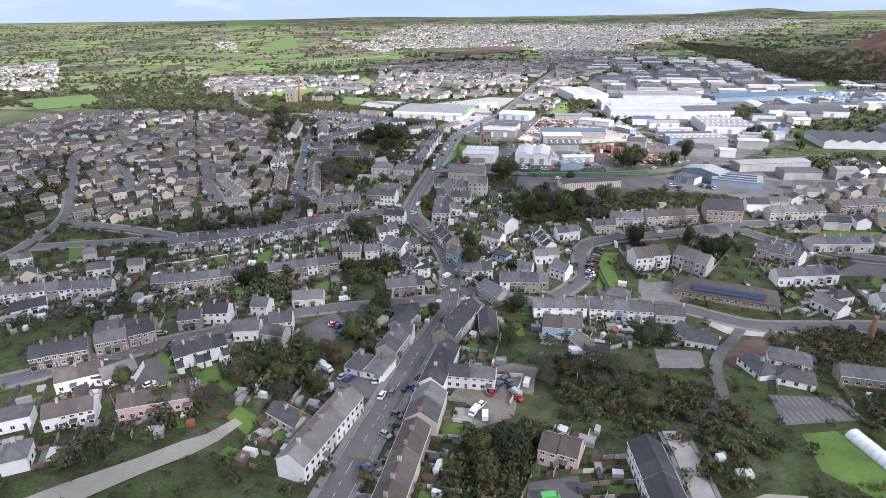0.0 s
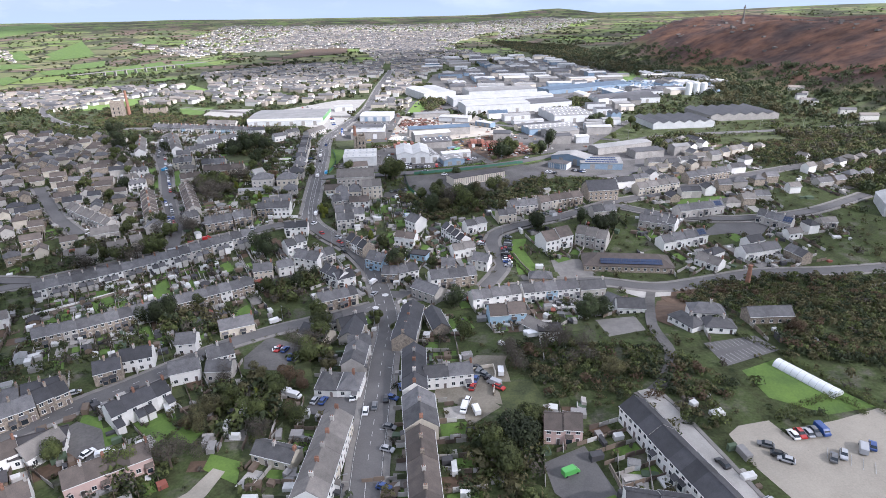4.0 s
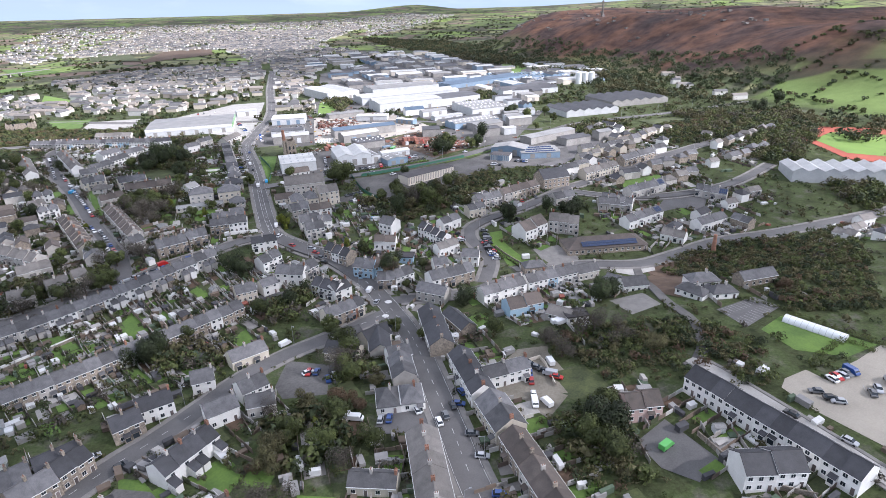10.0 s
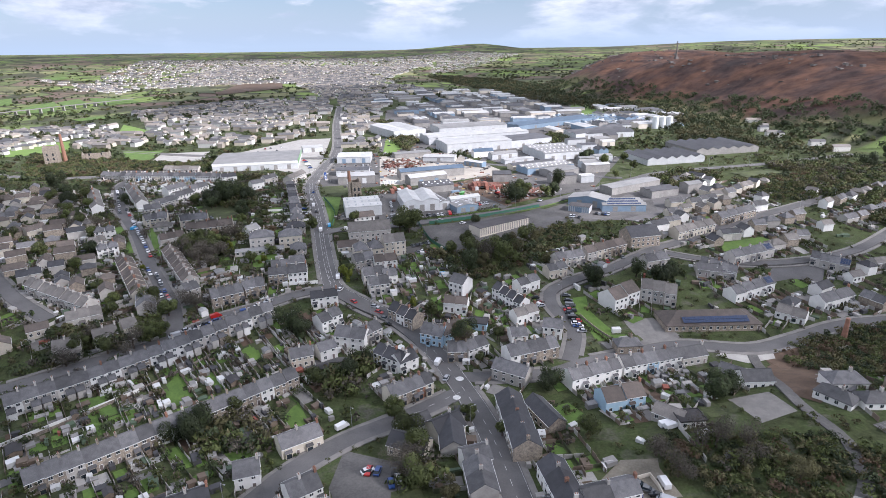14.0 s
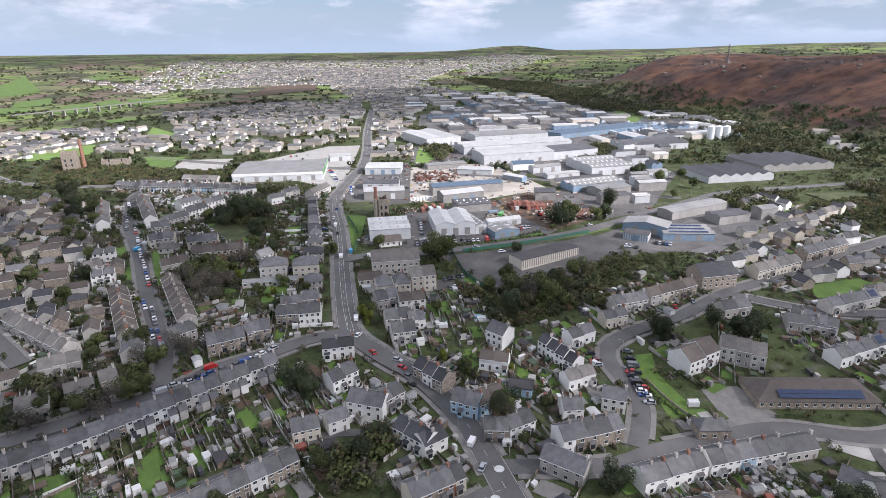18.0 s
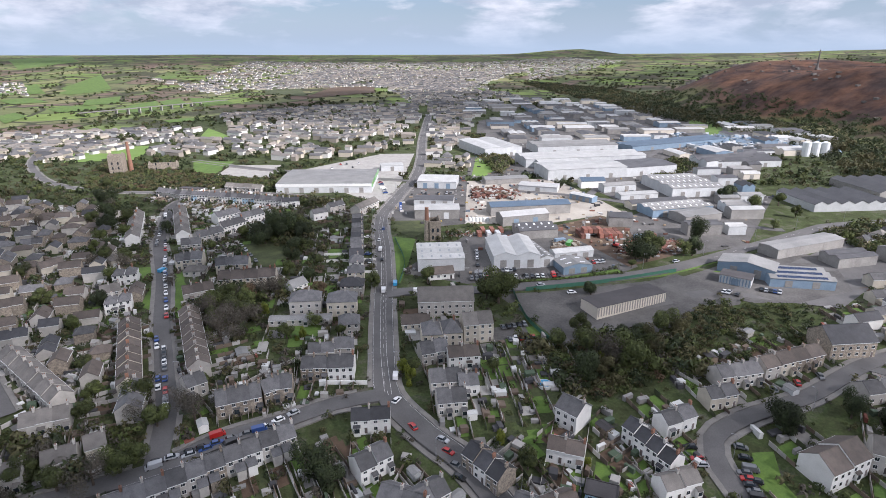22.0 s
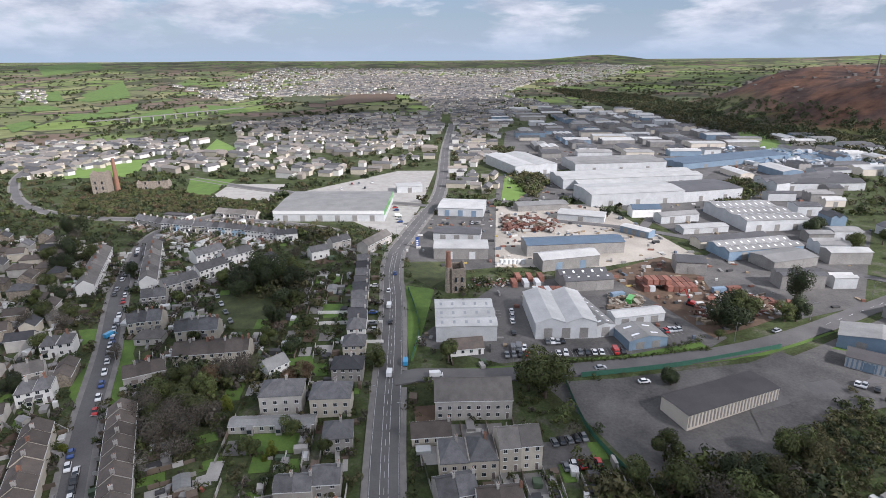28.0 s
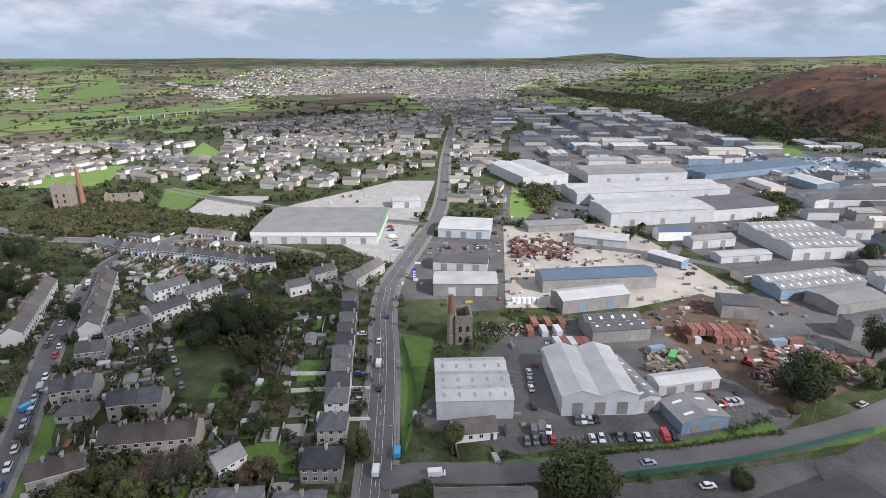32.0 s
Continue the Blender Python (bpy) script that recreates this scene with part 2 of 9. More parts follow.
M["steel"] = mat("galvanised_steel", (0.42, 0.43, 0.44), (0.3, 0.31, 0.32), 0.4, 1.0, 5.0, 0, 0.6)
M["pool"] = mat("pool_water", (0.08, 0.36, 0.62), (0.06, 0.3, 0.55), 0.1, 0.5, 3.0)
M["heather_rock"] = mat("granite", (0.17, 0.155, 0.14), (0.10, 0.09, 0.085), 0.9, 0.1, 1.0, 0.5)
M["cloud"] = mat("cloud", (0.95, 0.95, 0.95), (0.90, 0.90, 0.92), 1.0, 0.004, 0.02)
for key, c in (("white", (0.78, 0.78, 0.78)), ("silver", (0.42, 0.43, 0.45)), ("black", (0.018, 0.018, 0.02)), ("grey", (0.14, 0.145, 0.15)),
               ("red", (0.42, 0.022, 0.018)), ("blue", (0.03, 0.075, 0.25)), ("sky", (0.05, 0.32, 0.58)), ("yellow", (0.62, 0.42, 0.03)), ("green", (0.10, 0.42, 0.09))):
    M["car_" + key] = mat("car_paint_" + key, c, tuple(v * 0.9 for v in c), 0.3, 0.5, 3.0, coat=0.6)

# ---- making parts ----


def part(name, bm, material, parent=None, label=""):
    """Links a bmesh (or a ready mesh) as one mesh object, under its thing if there is one."""
    me = bm
    if isinstance(bm, bmesh.types.BMesh):
        me = bpy.data.meshes.new(name)
        bm.to_mesh(me)
        bm.free()
    if material and not me.materials:
        for mm in material if isinstance(material, (list, tuple)) else (material,):
            me.materials.append(mm)
    ob = new(name, me)
    if parent is not None:
        ob.parent = parent
    if label:
        ob["label"] = label
    return ob


def slab(bm, x0, x1, y0, y1, z0, z1, index=0):
    vs = [bm.verts.new((x, y, z)) for z in (z0, z1) for y in (y0, y1) for x in (x0, x1)]
    for f in ((0, 2, 3, 1), (4, 5, 7, 6), (0, 1, 5, 4), (2, 6, 7, 3), (0, 4, 6, 2), (1, 3, 7, 5)):
        bm.faces.new([vs[i] for i in f]).material_index = index
    return vs


def prism(bm, pts, depth, axis, index=0):
    """A closed prism: pts in a plane, pushed along axis (a vector) by depth."""
    d = Vector(axis) * depth
    a = [bm.verts.new(p) for p in pts]
    b = [bm.verts.new(Vector(p) + d) for p in pts]
    n = len(pts)
    bm.faces.new(a).material_index = index
    bm.faces.new(b[::-1]).material_index = index
    for i in range(n):
        bm.faces.new((a[i], b[i], b[(i + 1) % n], a[(i + 1) % n])).material_index = index
    return a + b


def tube(bm, p0, p1, r0, r1, n=6, index=0, cap=True):
    p0, p1 = Vector(p0), Vector(p1)
    q = (p1 - p0).to_track_quat("Z", "Y")
    rings = []
    for p, r in ((p0, r0), (p1, r1)):
        rings.append([bm.verts.new(p + q @ Vector((r * math.cos(2 * math.pi * i / n), r * math.sin(2 * math.pi * i / n), 0))) for i in range(n)])
    for i in range(n):
        bm.faces.new((rings[0][i], rings[0][(i + 1) % n], rings[1][(i + 1) % n], rings[1][i])).material_index = index
    if cap:
        bm.faces.new(rings[0][::-1]).material_index = index
        bm.faces.new(rings[1]).material_index = index


def raw_mesh(name, verts, quads, material):
    """A mesh straight from arrays; quads is n x 4."""
    me = bpy.data.meshes.new(name)
    verts, quads = np.asarray(verts, dtype=np.float32), np.asarray(quads, dtype=np.int32)
    me.vertices.add(len(verts)); me.vertices.foreach_set("co", verts.ravel())
    me.loops.add(quads.size); me.loops.foreach_set("vertex_index", quads.ravel())
    me.polygons.add(len(quads)); me.polygons.foreach_set("loop_start", np.arange(len(quads)) * quads.shape[1])
    me.update(calc_edges=True)
    me.validate()
    me.polygons.foreach_set("use_smooth", np.zeros(len(me.polygons), dtype=bool))
    for mm in material if isinstance(material, (list, tuple)) else (material,):
        me.materials.append(mm)
    return me


def smooth(a, b, v):
    t = np.clip((np.asarray(v, dtype=float) - a) / (b - a), 0, 1)
    return t * t * (3 - 2 * t)


# ---- the lie of the land ----


def land(x, y):
    """Height of the ground over the town's datum; x and y may be arrays."""
    x, y = np.asarray(x, dtype=float), np.asarray(y, dtype=float)
    h = -2 + 9.5 * smooth(-20, 190, y) - 6 * smooth(300, 900, y)
    h = h + 5.0 * smooth(15, 100, x) * (1 - smooth(-62, -28, y)) * (1 - smooth(260, 420, x))
    h = h - 4.5 * smooth(-80, -35, y) * (1 - smooth(5, 55, y)) * smooth(-330, -230, x) * (1 - smooth(150, 300, x))        # the hollow at the junction
    h = h + 57 * smooth(1700, 4650, y + 0.25 * np.abs(x)) + 36 * smooth(4700, 9200, y + 0.25 * np.abs(x))
    h = h - 14 * smooth(-250, -700, x) * smooth(250, 700, y) * (1 - smooth(1400, 2600, y))
    crest = smooth(450, 690, x + 26 * np.sin(y / 140.0)) * (1 - smooth(1120, 1430, y - 0.25 * (x - 600)))
    h = h + crest * (76 - 16 * (1 - smooth(150, 700, y)) + 5 * np.sin(x / 57.0 + y / 83.0) + 4 * np.sin(y / 41.0)) * (1 - 0.35 * smooth(900, 1500, x))
    h = h + 40 * smooth(1300, 3000, x) * (1 - smooth(3500, 4600, y))
    dx = (x - 1215) / np.where(x < 1215, 420.0, 210.0)
    h = h + 44 * np.exp(-(dx ** 2) - ((y - 4550) / 500.0) ** 2) + 15 * np.exp(-((x + 1750) / 600.0) ** 2 - ((y - 4600) / 400.0) ** 2)
    return h


def ground(x, y):
    return float(land(x, y))


def heath(x, y):
    return smooth(470, 540, x + 20 * np.sin(y / 60.0)) * (1 - smooth(1250, 1420, y - 0.25 * (x - 600))) * (1 - smooth(1000, 1300, x)) * smooth(180, 320, y)


def sheet():
    ys = np.concatenate([np.arange(-700, -300, 40), np.arange(-300, 420, 5), np.arange(420, 1600, 20), np.arange(1600, 4850, 65), np.arange(4850, 9600, 240)])
    xs = np.concatenate([np.arange(-9000, -4600, 400), np.arange(-4600, -1000, 120), np.arange(-1000, -420, 29), np.arange(-420, 420, 7), np.arange(420, 1100, 20), np.arange(1100, 4700, 120), np.arange(4700, 9200, 400)])
    gx, gy = np.meshgrid(xs, ys)
    v = np.stack([gx, gy, land(gx, gy)], -1).reshape(-1, 3)
    i = np.arange(len(ys) - 1)[:, None] * len(xs) + np.arange(len(xs) - 1)[None, :]
    q = np.stack([i, i + 1, i + len(xs) + 1, i + len(xs)], -1).reshape(-1, 4)
    m = bpy.data.materials.new("open_land")
    m.use_nodes = True
    add, link = node_set(m.node_tree)
    geo = add("ShaderNodeNewGeometry")
    att = add("ShaderNodeAttribute"); att.attribute_name = "heath"
    town = add("ShaderNodeAttribute"); town.attribute_name = "town"

    def ramp(src, *stops):
        r = add("ShaderNodeValToRGB")
        while len(r.color_ramp.elements) < len(stops):
            r.color_ramp.elements.new(0.5)
        for e, (p, c) in zip(r.color_ramp.elements, stops):
            e.position, e.color = p, (*c, 1)
        link(src, r.inputs[0])
        return r.outputs[0]

    def blend(fac, a, b, mode="MIX"):
        k = add("ShaderNodeMix"); k.data_type = "RGBA"; k.blend_type = mode
        if isinstance(fac, float):
            k.inputs["Factor"].default_value = fac
        else:
            link(fac, k.inputs["Factor"])
        link(a, k.inputs[6]); link(b, k.inputs[7])
        return k.outputs[2]

    def noise_at(s, detail=5.0):
        n = add("ShaderNodeTexNoise", Scale=s, Detail=detail, Roughness=0.6)
        link(geo.outputs["Position"], n.inputs["Vector"])
        return n.outputs["Fac"]

    warp = add("ShaderNodeVectorMath"); warp.operation = "MULTIPLY_ADD"
    wn = add("ShaderNodeTexNoise", Scale=0.004, Detail=2.0)
    link(geo.outputs["Position"], wn.inputs["Vector"])
    link(wn.outputs["Color"], warp.inputs[0]); warp.inputs[1].default_value = (120, 120, 0); link(geo.outputs["Position"], warp.inputs[2])
    flat = add("ShaderNodeVectorMath"); flat.operation = "MULTIPLY"; flat.inputs[1].default_value = (1, 0.8, 0)
    link(warp.outputs[0], flat.inputs[0])
    cell = add("ShaderNodeTexVoronoi", Scale=0.0085); cell.distance = "CHEBYCHEV"
    edge = add("ShaderNodeTexVoronoi", Scale=0.0085); edge.feature = "DISTANCE_TO_EDGE"
    link(flat.outputs[0], cell.inputs["Vector"]); link(flat.outputs[0], edge.inputs["Vector"])
    pick = add("ShaderNodeSeparateColor"); link(cell.outputs["Color"], pick.inputs[0])
    field = ramp(pick.outputs[0], (0.0, (0.11, 0.14, 0.06)), (0.15, (0.19, 0.26, 0.07)), (0.35, (0.10, 0.125, 0.06)), (0.5, (0.24, 0.23, 0.12)), (0.7, (0.15, 0.21, 0.065)), (0.88, (0.17, 0.125, 0.10)))
    grain = ramp(noise_at(0.03), (0.3, (0.75, 0.75, 0.75)), (0.7, (1.15, 1.15, 1.15)))
    field = blend(1.0, field, grain, "MULTIPLY")
    hedge = ramp(edge.outputs["Distance"], (0.0, (1, 1, 1)), (0.035, (1, 1, 1)), (0.06, (0, 0, 0)))
    woods = ramp(noise_at(0.0035), (0.52, (0, 0, 0)), (0.60, (1, 1, 1)))
    dark = ramp(noise_at(0.05), (0.3, (0.036, 0.043, 0.026)), (0.7, (0.090, 0.090, 0.055)))
    rural = blend(hedge, field, dark)
    rural = blend(woods, rural, dark)
    moor = ramp(noise_at(0.016, 9.0), (0.30, (0.040, 0.032, 0.031)), (0.46, (0.080, 0.050, 0.042)), (0.56, (0.118, 0.064, 0.044)), (0.74, (0.165, 0.088, 0.055)))
    streak = ramp(noise_at(0.055, 8.0), (0.30, (0.45, 0.45, 0.45)), (0.60, (1.1, 1.1, 1.1)))
    moor = blend(1.0, moor, streak, "MULTIPLY")
    plot = ramp(noise_at(0.11, 8.0), (0.30, (0.032, 0.042, 0.018)), (0.43, (0.058, 0.068, 0.030)), (0.54, (0.068, 0.090, 0.034)), (0.70, (0.125, 0.116, 0.095)))
    mott = ramp(noise_at(1.1), (0.3, (0.65, 0.65, 0.65)), (0.7, (1.2, 1.2, 1.2)))
    plot = blend(1.0, plot, mott, "MULTIPLY")
    col = blend(town.outputs["Fac"], rural, plot)
    col = blend(att.outputs["Fac"], col, moor)
    bsdf = add("ShaderNodeBsdfPrincipled", Roughness=0.95)
    bsdf.inputs["Specular IOR Level"].default_value = 0.15
    bump = add("ShaderNodeBump", Strength=0.6, Distance=0.6)
    link(noise_at(0.6), bump.inputs["Height"]); link(bump.outputs[0], bsdf.inputs["Normal"])
    link(col, bsdf.inputs["Base Color"])
    o = add("ShaderNodeOutputMaterial"); link(bsdf.outputs[0], o.inputs[0])
    me = raw_mesh("ground", v, q, m)
    a = me.attributes.new("heath", "FLOAT", "POINT"); a.data.foreach_set("value", heath(v[:, 0], v[:, 1]).astype(np.float32))
    u = (1 - smooth(900, 1250, v[:, 1])) * smooth(-620, -470, v[:, 0] - 0.25 * (v[:, 1] - 300)) * (1 - smooth(430, 480, v[:, 0]))
    b = me.attributes.new("town", "FLOAT", "POINT"); b.data.foreach_set("value", u.astype(np.float32))
    for p in me.polygons:
        p.use_smooth = True
    tagged(new("ground", me), "rolling land with gardens, hedged fields and a bracken-covered hill", "ground", kind="structure")


sheet()

# ---- roads, yards and lawns ----
ROADS = []
LIFT = [0.20]


def resample(pts, step):
    out = [Vector(pts[0])]
    n = len(pts)
    for i in range(n - 1):
        p0, p1, p2, p3 = (Vector(pts[max(0, min(n - 1, i + k))]) for k in (-1, 0, 1, 2))
        m = max(1, int((p2 - p1).length / step))
        for j in range(1, m + 1):
            t = j / m
            out.append(0.5 * ((2 * p1) + (p2 - p0) * t + (2 * p0 - 5 * p1 + 4 * p2 - p3) * t * t + (3 * p1 - p0 - 3 * p2 + p3) * t ** 3))
    return out


def near_road(x, y, gap, skip=None):
    for r in ROADS:
        if r is skip:
            continue
        x0, x1, y0, y1 = r["box"]
        reach = r["half"] + gap
        if x0 - reach < x < x1 + reach and y0 - reach < y < y1 + reach:
            d = np.min((r["xy"][:, 0] - x) ** 2 + (r["xy"][:, 1] - y) ** 2)
            if d < reach * reach:
                return True
    return False


def road(name, pts, width, material="asphalt", foot=1.8, label="grey asphalt road between the houses"):
    """A carriageway along pts; its footways follow once all roads are known."""
    line = resample(pts, 5.0)
    xy = np.array([(p.x, p.y) for p in line])
    ROADS.append(dict(name=name, xy=xy, half=width / 2, foot=foot, mat=material, label=label, lift=LIFT[0],
                      box=(xy[:, 0].min(), xy[:, 0].max(), xy[:, 1].min(), xy[:, 1].max())))
    LIFT[0] += 0.004


def side_of(xy, off):
    d = np.gradient(xy, axis=0)
    d /= np.linalg.norm(d, axis=1)[:, None] + 1e-9
    return xy + np.stack([d[:, 1], -d[:, 0]], 1) * off


def ribbon(bm, xy, a, b, z0, z1, keep=None):
    """A band between the offsets a and b, with its top at z1 and its skirts down to z0."""
    pa, pb = side_of(xy, a), side_of(xy, b)
    za, zb = land(pa[:, 0], pa[:, 1]), land(pb[:, 0], pb[:, 1])
    row = []
    for i in range(len(xy)):
        top = max(za[i], zb[i]) + z1
        row.append([bm.verts.new((*pa[i], za[i] + z0)), bm.verts.new((*pa[i], top)), bm.verts.new((*pb[i], top)), bm.verts.new((*pb[i], zb[i] + z0))])
    for i in range(len(xy) - 1):
        if keep is None or (keep[i] and keep[i + 1]):
            for k in range(3):
                bm.faces.new((row[i][k], row[i][k + 1], row[i + 1][k + 1], row[i + 1][k]))


def lay_roads():
    for r in ROADS:
        bm = bmesh.new()
        ribbon(bm, r["xy"], -r["half"], r["half"], -0.3, r["lift"])
        face_up(bm)
        tagged(part("road", bm, M[r["mat"]]), r["label"], "road", kind="structure")
        if r["foot"] > 0:
            bm = bmesh.new()
            for s in (-1, 1):
                mid = side_of(r["xy"], s * (r["half"] + r["foot"] / 2))
                keep = [not near_road(p[0], p[1], 0.8, r) for p in mid]
                ribbon(bm, r["xy"], s * (r["half"] + 0.02), s * (r["half"] + r["foot"]), -0.3, r["lift"] + 0.11, keep)
            bmesh.ops.delete(bm, geom=[v for v in bm.verts if not v.link_faces], context="VERTS")
            face_up(bm)
            tagged(part("pavement", bm, M["pavement"]), "raised grey footway with a kerb along the road", "pavement", kind="structure")


def face_up(bm):
    for f in bm.faces:
        f.normal_update()
        if f.normal.z < 0:
            f.normal_flip()


def marks(name, pts, off, dash, gap, width=0.13, label="worn white painted line on the road"):
    xy = np.array([(p.x, p.y) for p in resample(pts, dash + gap)])
    a, b = side_of(xy, off - width / 2), side_of(xy, off + width / 2)
    bm = bmesh.new()
    f = dash / (dash + gap)
    for i in range(len(xy) - 1):
        q = [a[i], b[i], b[i] + (b[i + 1] - b[i]) * f, a[i] + (a[i + 1] - a[i]) * f]
        vs = [bm.verts.new((*p, ground(*p) + 0.31)) for p in q]
        bm.faces.new(vs)
    face_up(bm)
    tagged(part(name, bm, M["paint"]), label, "road marking", kind="structure")


def bays(x0, y0, x1, y1, n, depth):
    """White lines of n parking bays; the bays lie to the left of the way from one end to the other."""
    bm = bmesh.new()
    L = math.hypot(x1 - x0, y1 - y0)
    ux, uy = (x1 - x0) / L, (y1 - y0) / L
    for i in range(n + 1):
        px, py = x0 + ux * L * i / n, y0 + uy * L * i / n
        q = [(px - ux * 0.08, py - uy * 0.08), (px + ux * 0.08, py + uy * 0.08)]
        q += [(q[1][0] - uy * depth, q[1][1] + ux * depth), (q[0][0] - uy * depth, q[0][1] + ux * depth)]
        bm.faces.new([bm.verts.new((a, b, ground(a, b) + 0.27)) for a, b in q])
    face_up(bm)
    tagged(part("bay_lines", bm, M["paint_worn"]), "worn white painted lines of parking bays", "road marking", kind="structure")


def patch(name, pts, material, label, category, lift=0.03, kind="structure"):
    """A flat-lying yard, lawn or car park that follows the slope."""
    bm = bmesh.new()
    bm.faces.new([bm.verts.new((x, y, 0)) for x, y in pts])
    bmesh.ops.triangulate(bm, faces=bm.faces)
    for axis, gap in ((0, 7), (1, 10)):
        low, high = min(p[axis] for p in pts), max(p[axis] for p in pts)
        if high - low > 160:
            gap = 28
        c = math.ceil(low / gap) * gap
        while c < high:
            bmesh.ops.bisect_plane(bm, geom=[*bm.verts, *bm.edges, *bm.faces], plane_co=(c * (1 - axis), c * axis, 0), plane_no=(1 - axis, axis, 0))
            c += gap
    for v in bm.verts:
        v.co.z = ground(v.co.x, v.co.y) + (lift if lift > 0.1 else 0.05) + 0.0015 * len(LAWNS)
    face_up(bm)
    LAWNS.append((name, pts))
    return tagged(part(name, bm, M[material]), label, category, kind=kind)


LAWNS = []
BOXED = []
TAKEN = []


def on_patch(x, y):
    return any(b[0] <= x <= b[2] and b[1] <= y <= b[3] and inside(x, y, p) for b, p in BOXED)


def inside(x, y, pts):
    hit, n = False, len(pts)
    for i in range(n):
        (x0, y0), (x1, y1) = pts[i], pts[i - 1]
        if (y0 > y) != (y1 > y) and x < (x1 - x0) * (y - y0) / (y1 - y0) + x0:
            hit = not hit
    return hit


def free(x, y, r):
    return all((x - a) ** 2 + (y - b) ** 2 > (r + c) ** 2 for a, b, c in TAKEN)


def claim(x, y, rot, L, D):
    n = max(1, round(L / max(D, 1)))
    c, s = math.cos(radians(rot)), math.sin(radians(rot))
    for i in range(n):
        u = -L / 2 + (i + 0.5) * L / n
        TAKEN.append((x + u * c, y + u * s, max(L / n, D) * 0.58))


# ---- houses ----
CACHE = {}
ROWS = []


def kept(key, make):
    if key not in CACHE:
        CACHE[key] = make()
    return CACHE[key]


def as_mesh(name, bm, *mats):
    bmesh.ops.recalc_face_normals(bm, faces=bm.faces)
    me = bpy.data.meshes.new(name)
    bm.to_mesh(me); bm.free()
    for m in mats:
        me.materials.append(m)
    return me


def allotment(x, y, rot, L, n):
    """A strip of plots with no house on it; the fences, beds and sheds come later."""
    ROWS.append((x, y, rot, L, 0.5, n))


def wall_mesh(u, D, eave, rise, wall, hip, flat):
    bm = bmesh.new()
    x, y = u / 2, D / 2
    if hip or flat:
        slab(bm, -x, x, -y, y, -2.0, eave)
    else:
        prism(bm, [(-x, -y, -2.0), (-x, y, -2.0), (-x, y, eave), (-x, 0, eave + rise), (-x, -y, eave)], u, (1, 0, 0))
    return as_mesh("wall", bm, M[wall])


def roof_mesh(u, D, eave, rise, mat_name, hip, flat, side):
    bm = bmesh.new()
    o = 0.32
    x, y = u / 2 + side, D / 2 + o
    drop = rise * o / (D / 2)
    if flat:
        slab(bm, -x, x, -y, y, eave, eave + 0.22)
        for a in (-1, 1):
            slab(bm, -x, x, a * y - 0.12, a * y + 0.12, eave + 0.22, eave + 0.5)
            slab(bm, a * x - 0.12, a * x + 0.12, -y + 0.12, y - 0.12, eave + 0.22, eave + 0.5)
    elif hip:
        inset = min(D / 2, u / 2 * 0.9)
        z0, z1 = eave - drop + 0.06, eave + rise
        b = [bm.verts.new(p) for p in ((-x, -y, z0), (x, -y, z0), (x, y, z0), (-x, y, z0))]
        r0, r1 = bm.verts.new((-x + inset, 0, z1)), bm.verts.new((x - inset, 0, z1))
        t = [bm.verts.new((*v.co.xy, z0 - 0.18)) for v in b]
        for f in ((b[0], b[1], r1, r0), (b[2], b[3], r0, r1), (b[1], b[2], r1), (b[3], b[0], r0), t):
            bm.faces.new(f)
        for i in range(4):
            bm.faces.new((b[i], b[(i + 1) % 4], t[(i + 1) % 4], t[i]))
    else:
        h = 0.16
        prism(bm, [(-x, -y, eave - drop + 0.02), (-x, 0, eave + rise + 0.02), (-x, y, eave - drop + 0.02), (-x, y, eave - drop + h), (-x, 0, eave + rise + h), (-x, -y, eave - drop + h)], 2 * x, (1, 0, 0))
        slab(bm, -x, x, -0.13, 0.13, eave + rise + h - 0.06, eave + rise + h + 0.07)
        for a in (-1, 1):
            slab(bm, -x, x, min(a * (y + 0.005), a * (y + 0.12)), max(a * (y + 0.005), a * (y + 0.12)), eave - drop - 0.06, eave - drop + 0.10, 1)
    return as_mesh("roof", bm, M[mat_name], M["frame"])


def window_mesh(wd, ht):
    bm = bmesh.new()
    slab(bm, -wd / 2, wd / 2, -0.05, 0.05, 0, ht, 0)
    n = 2 if wd > 0.8 else 1
    for i in range(n):
        a = -wd / 2 + 0.07 + i * (wd - 0.07) / n
        slab(bm, a, a + (wd - 0.07) / n - 0.07, -0.075, -0.04, 0.07, ht - 0.07, 1)
    slab(bm, -wd / 2 - 0.08, wd / 2 + 0.08, -0.16, 0.05, -0.08, 0, 0)
    return as_mesh("window", bm, M["frame"], M["glass"])


def chimney_mesh(kind):
    bm = bmesh.new()
    slab(bm, -0.32, 0.32, -0.5, 0.5, -1.2, 1.1)
    slab(bm, -0.38, 0.38, -0.56, 0.56, 1.1, 1.22)
    for a in (-0.25, 0.25):
        tube(bm, (0, a, 1.22), (0, a, 1.6), 0.13, 0.11, 6, 1)
    return as_mesh("chimney", bm, M[kind], M["brick"])


def door_mesh():
    bm = bmesh.new()
    slab(bm, -0.52, 0.52, -0.05, 0.05, 0, 2.15, 0)
    slab(bm, -0.42, 0.42, -0.08, -0.04, 0.02, 2.05, 1)
    return as_mesh("door", bm, M["frame"], M["door"])


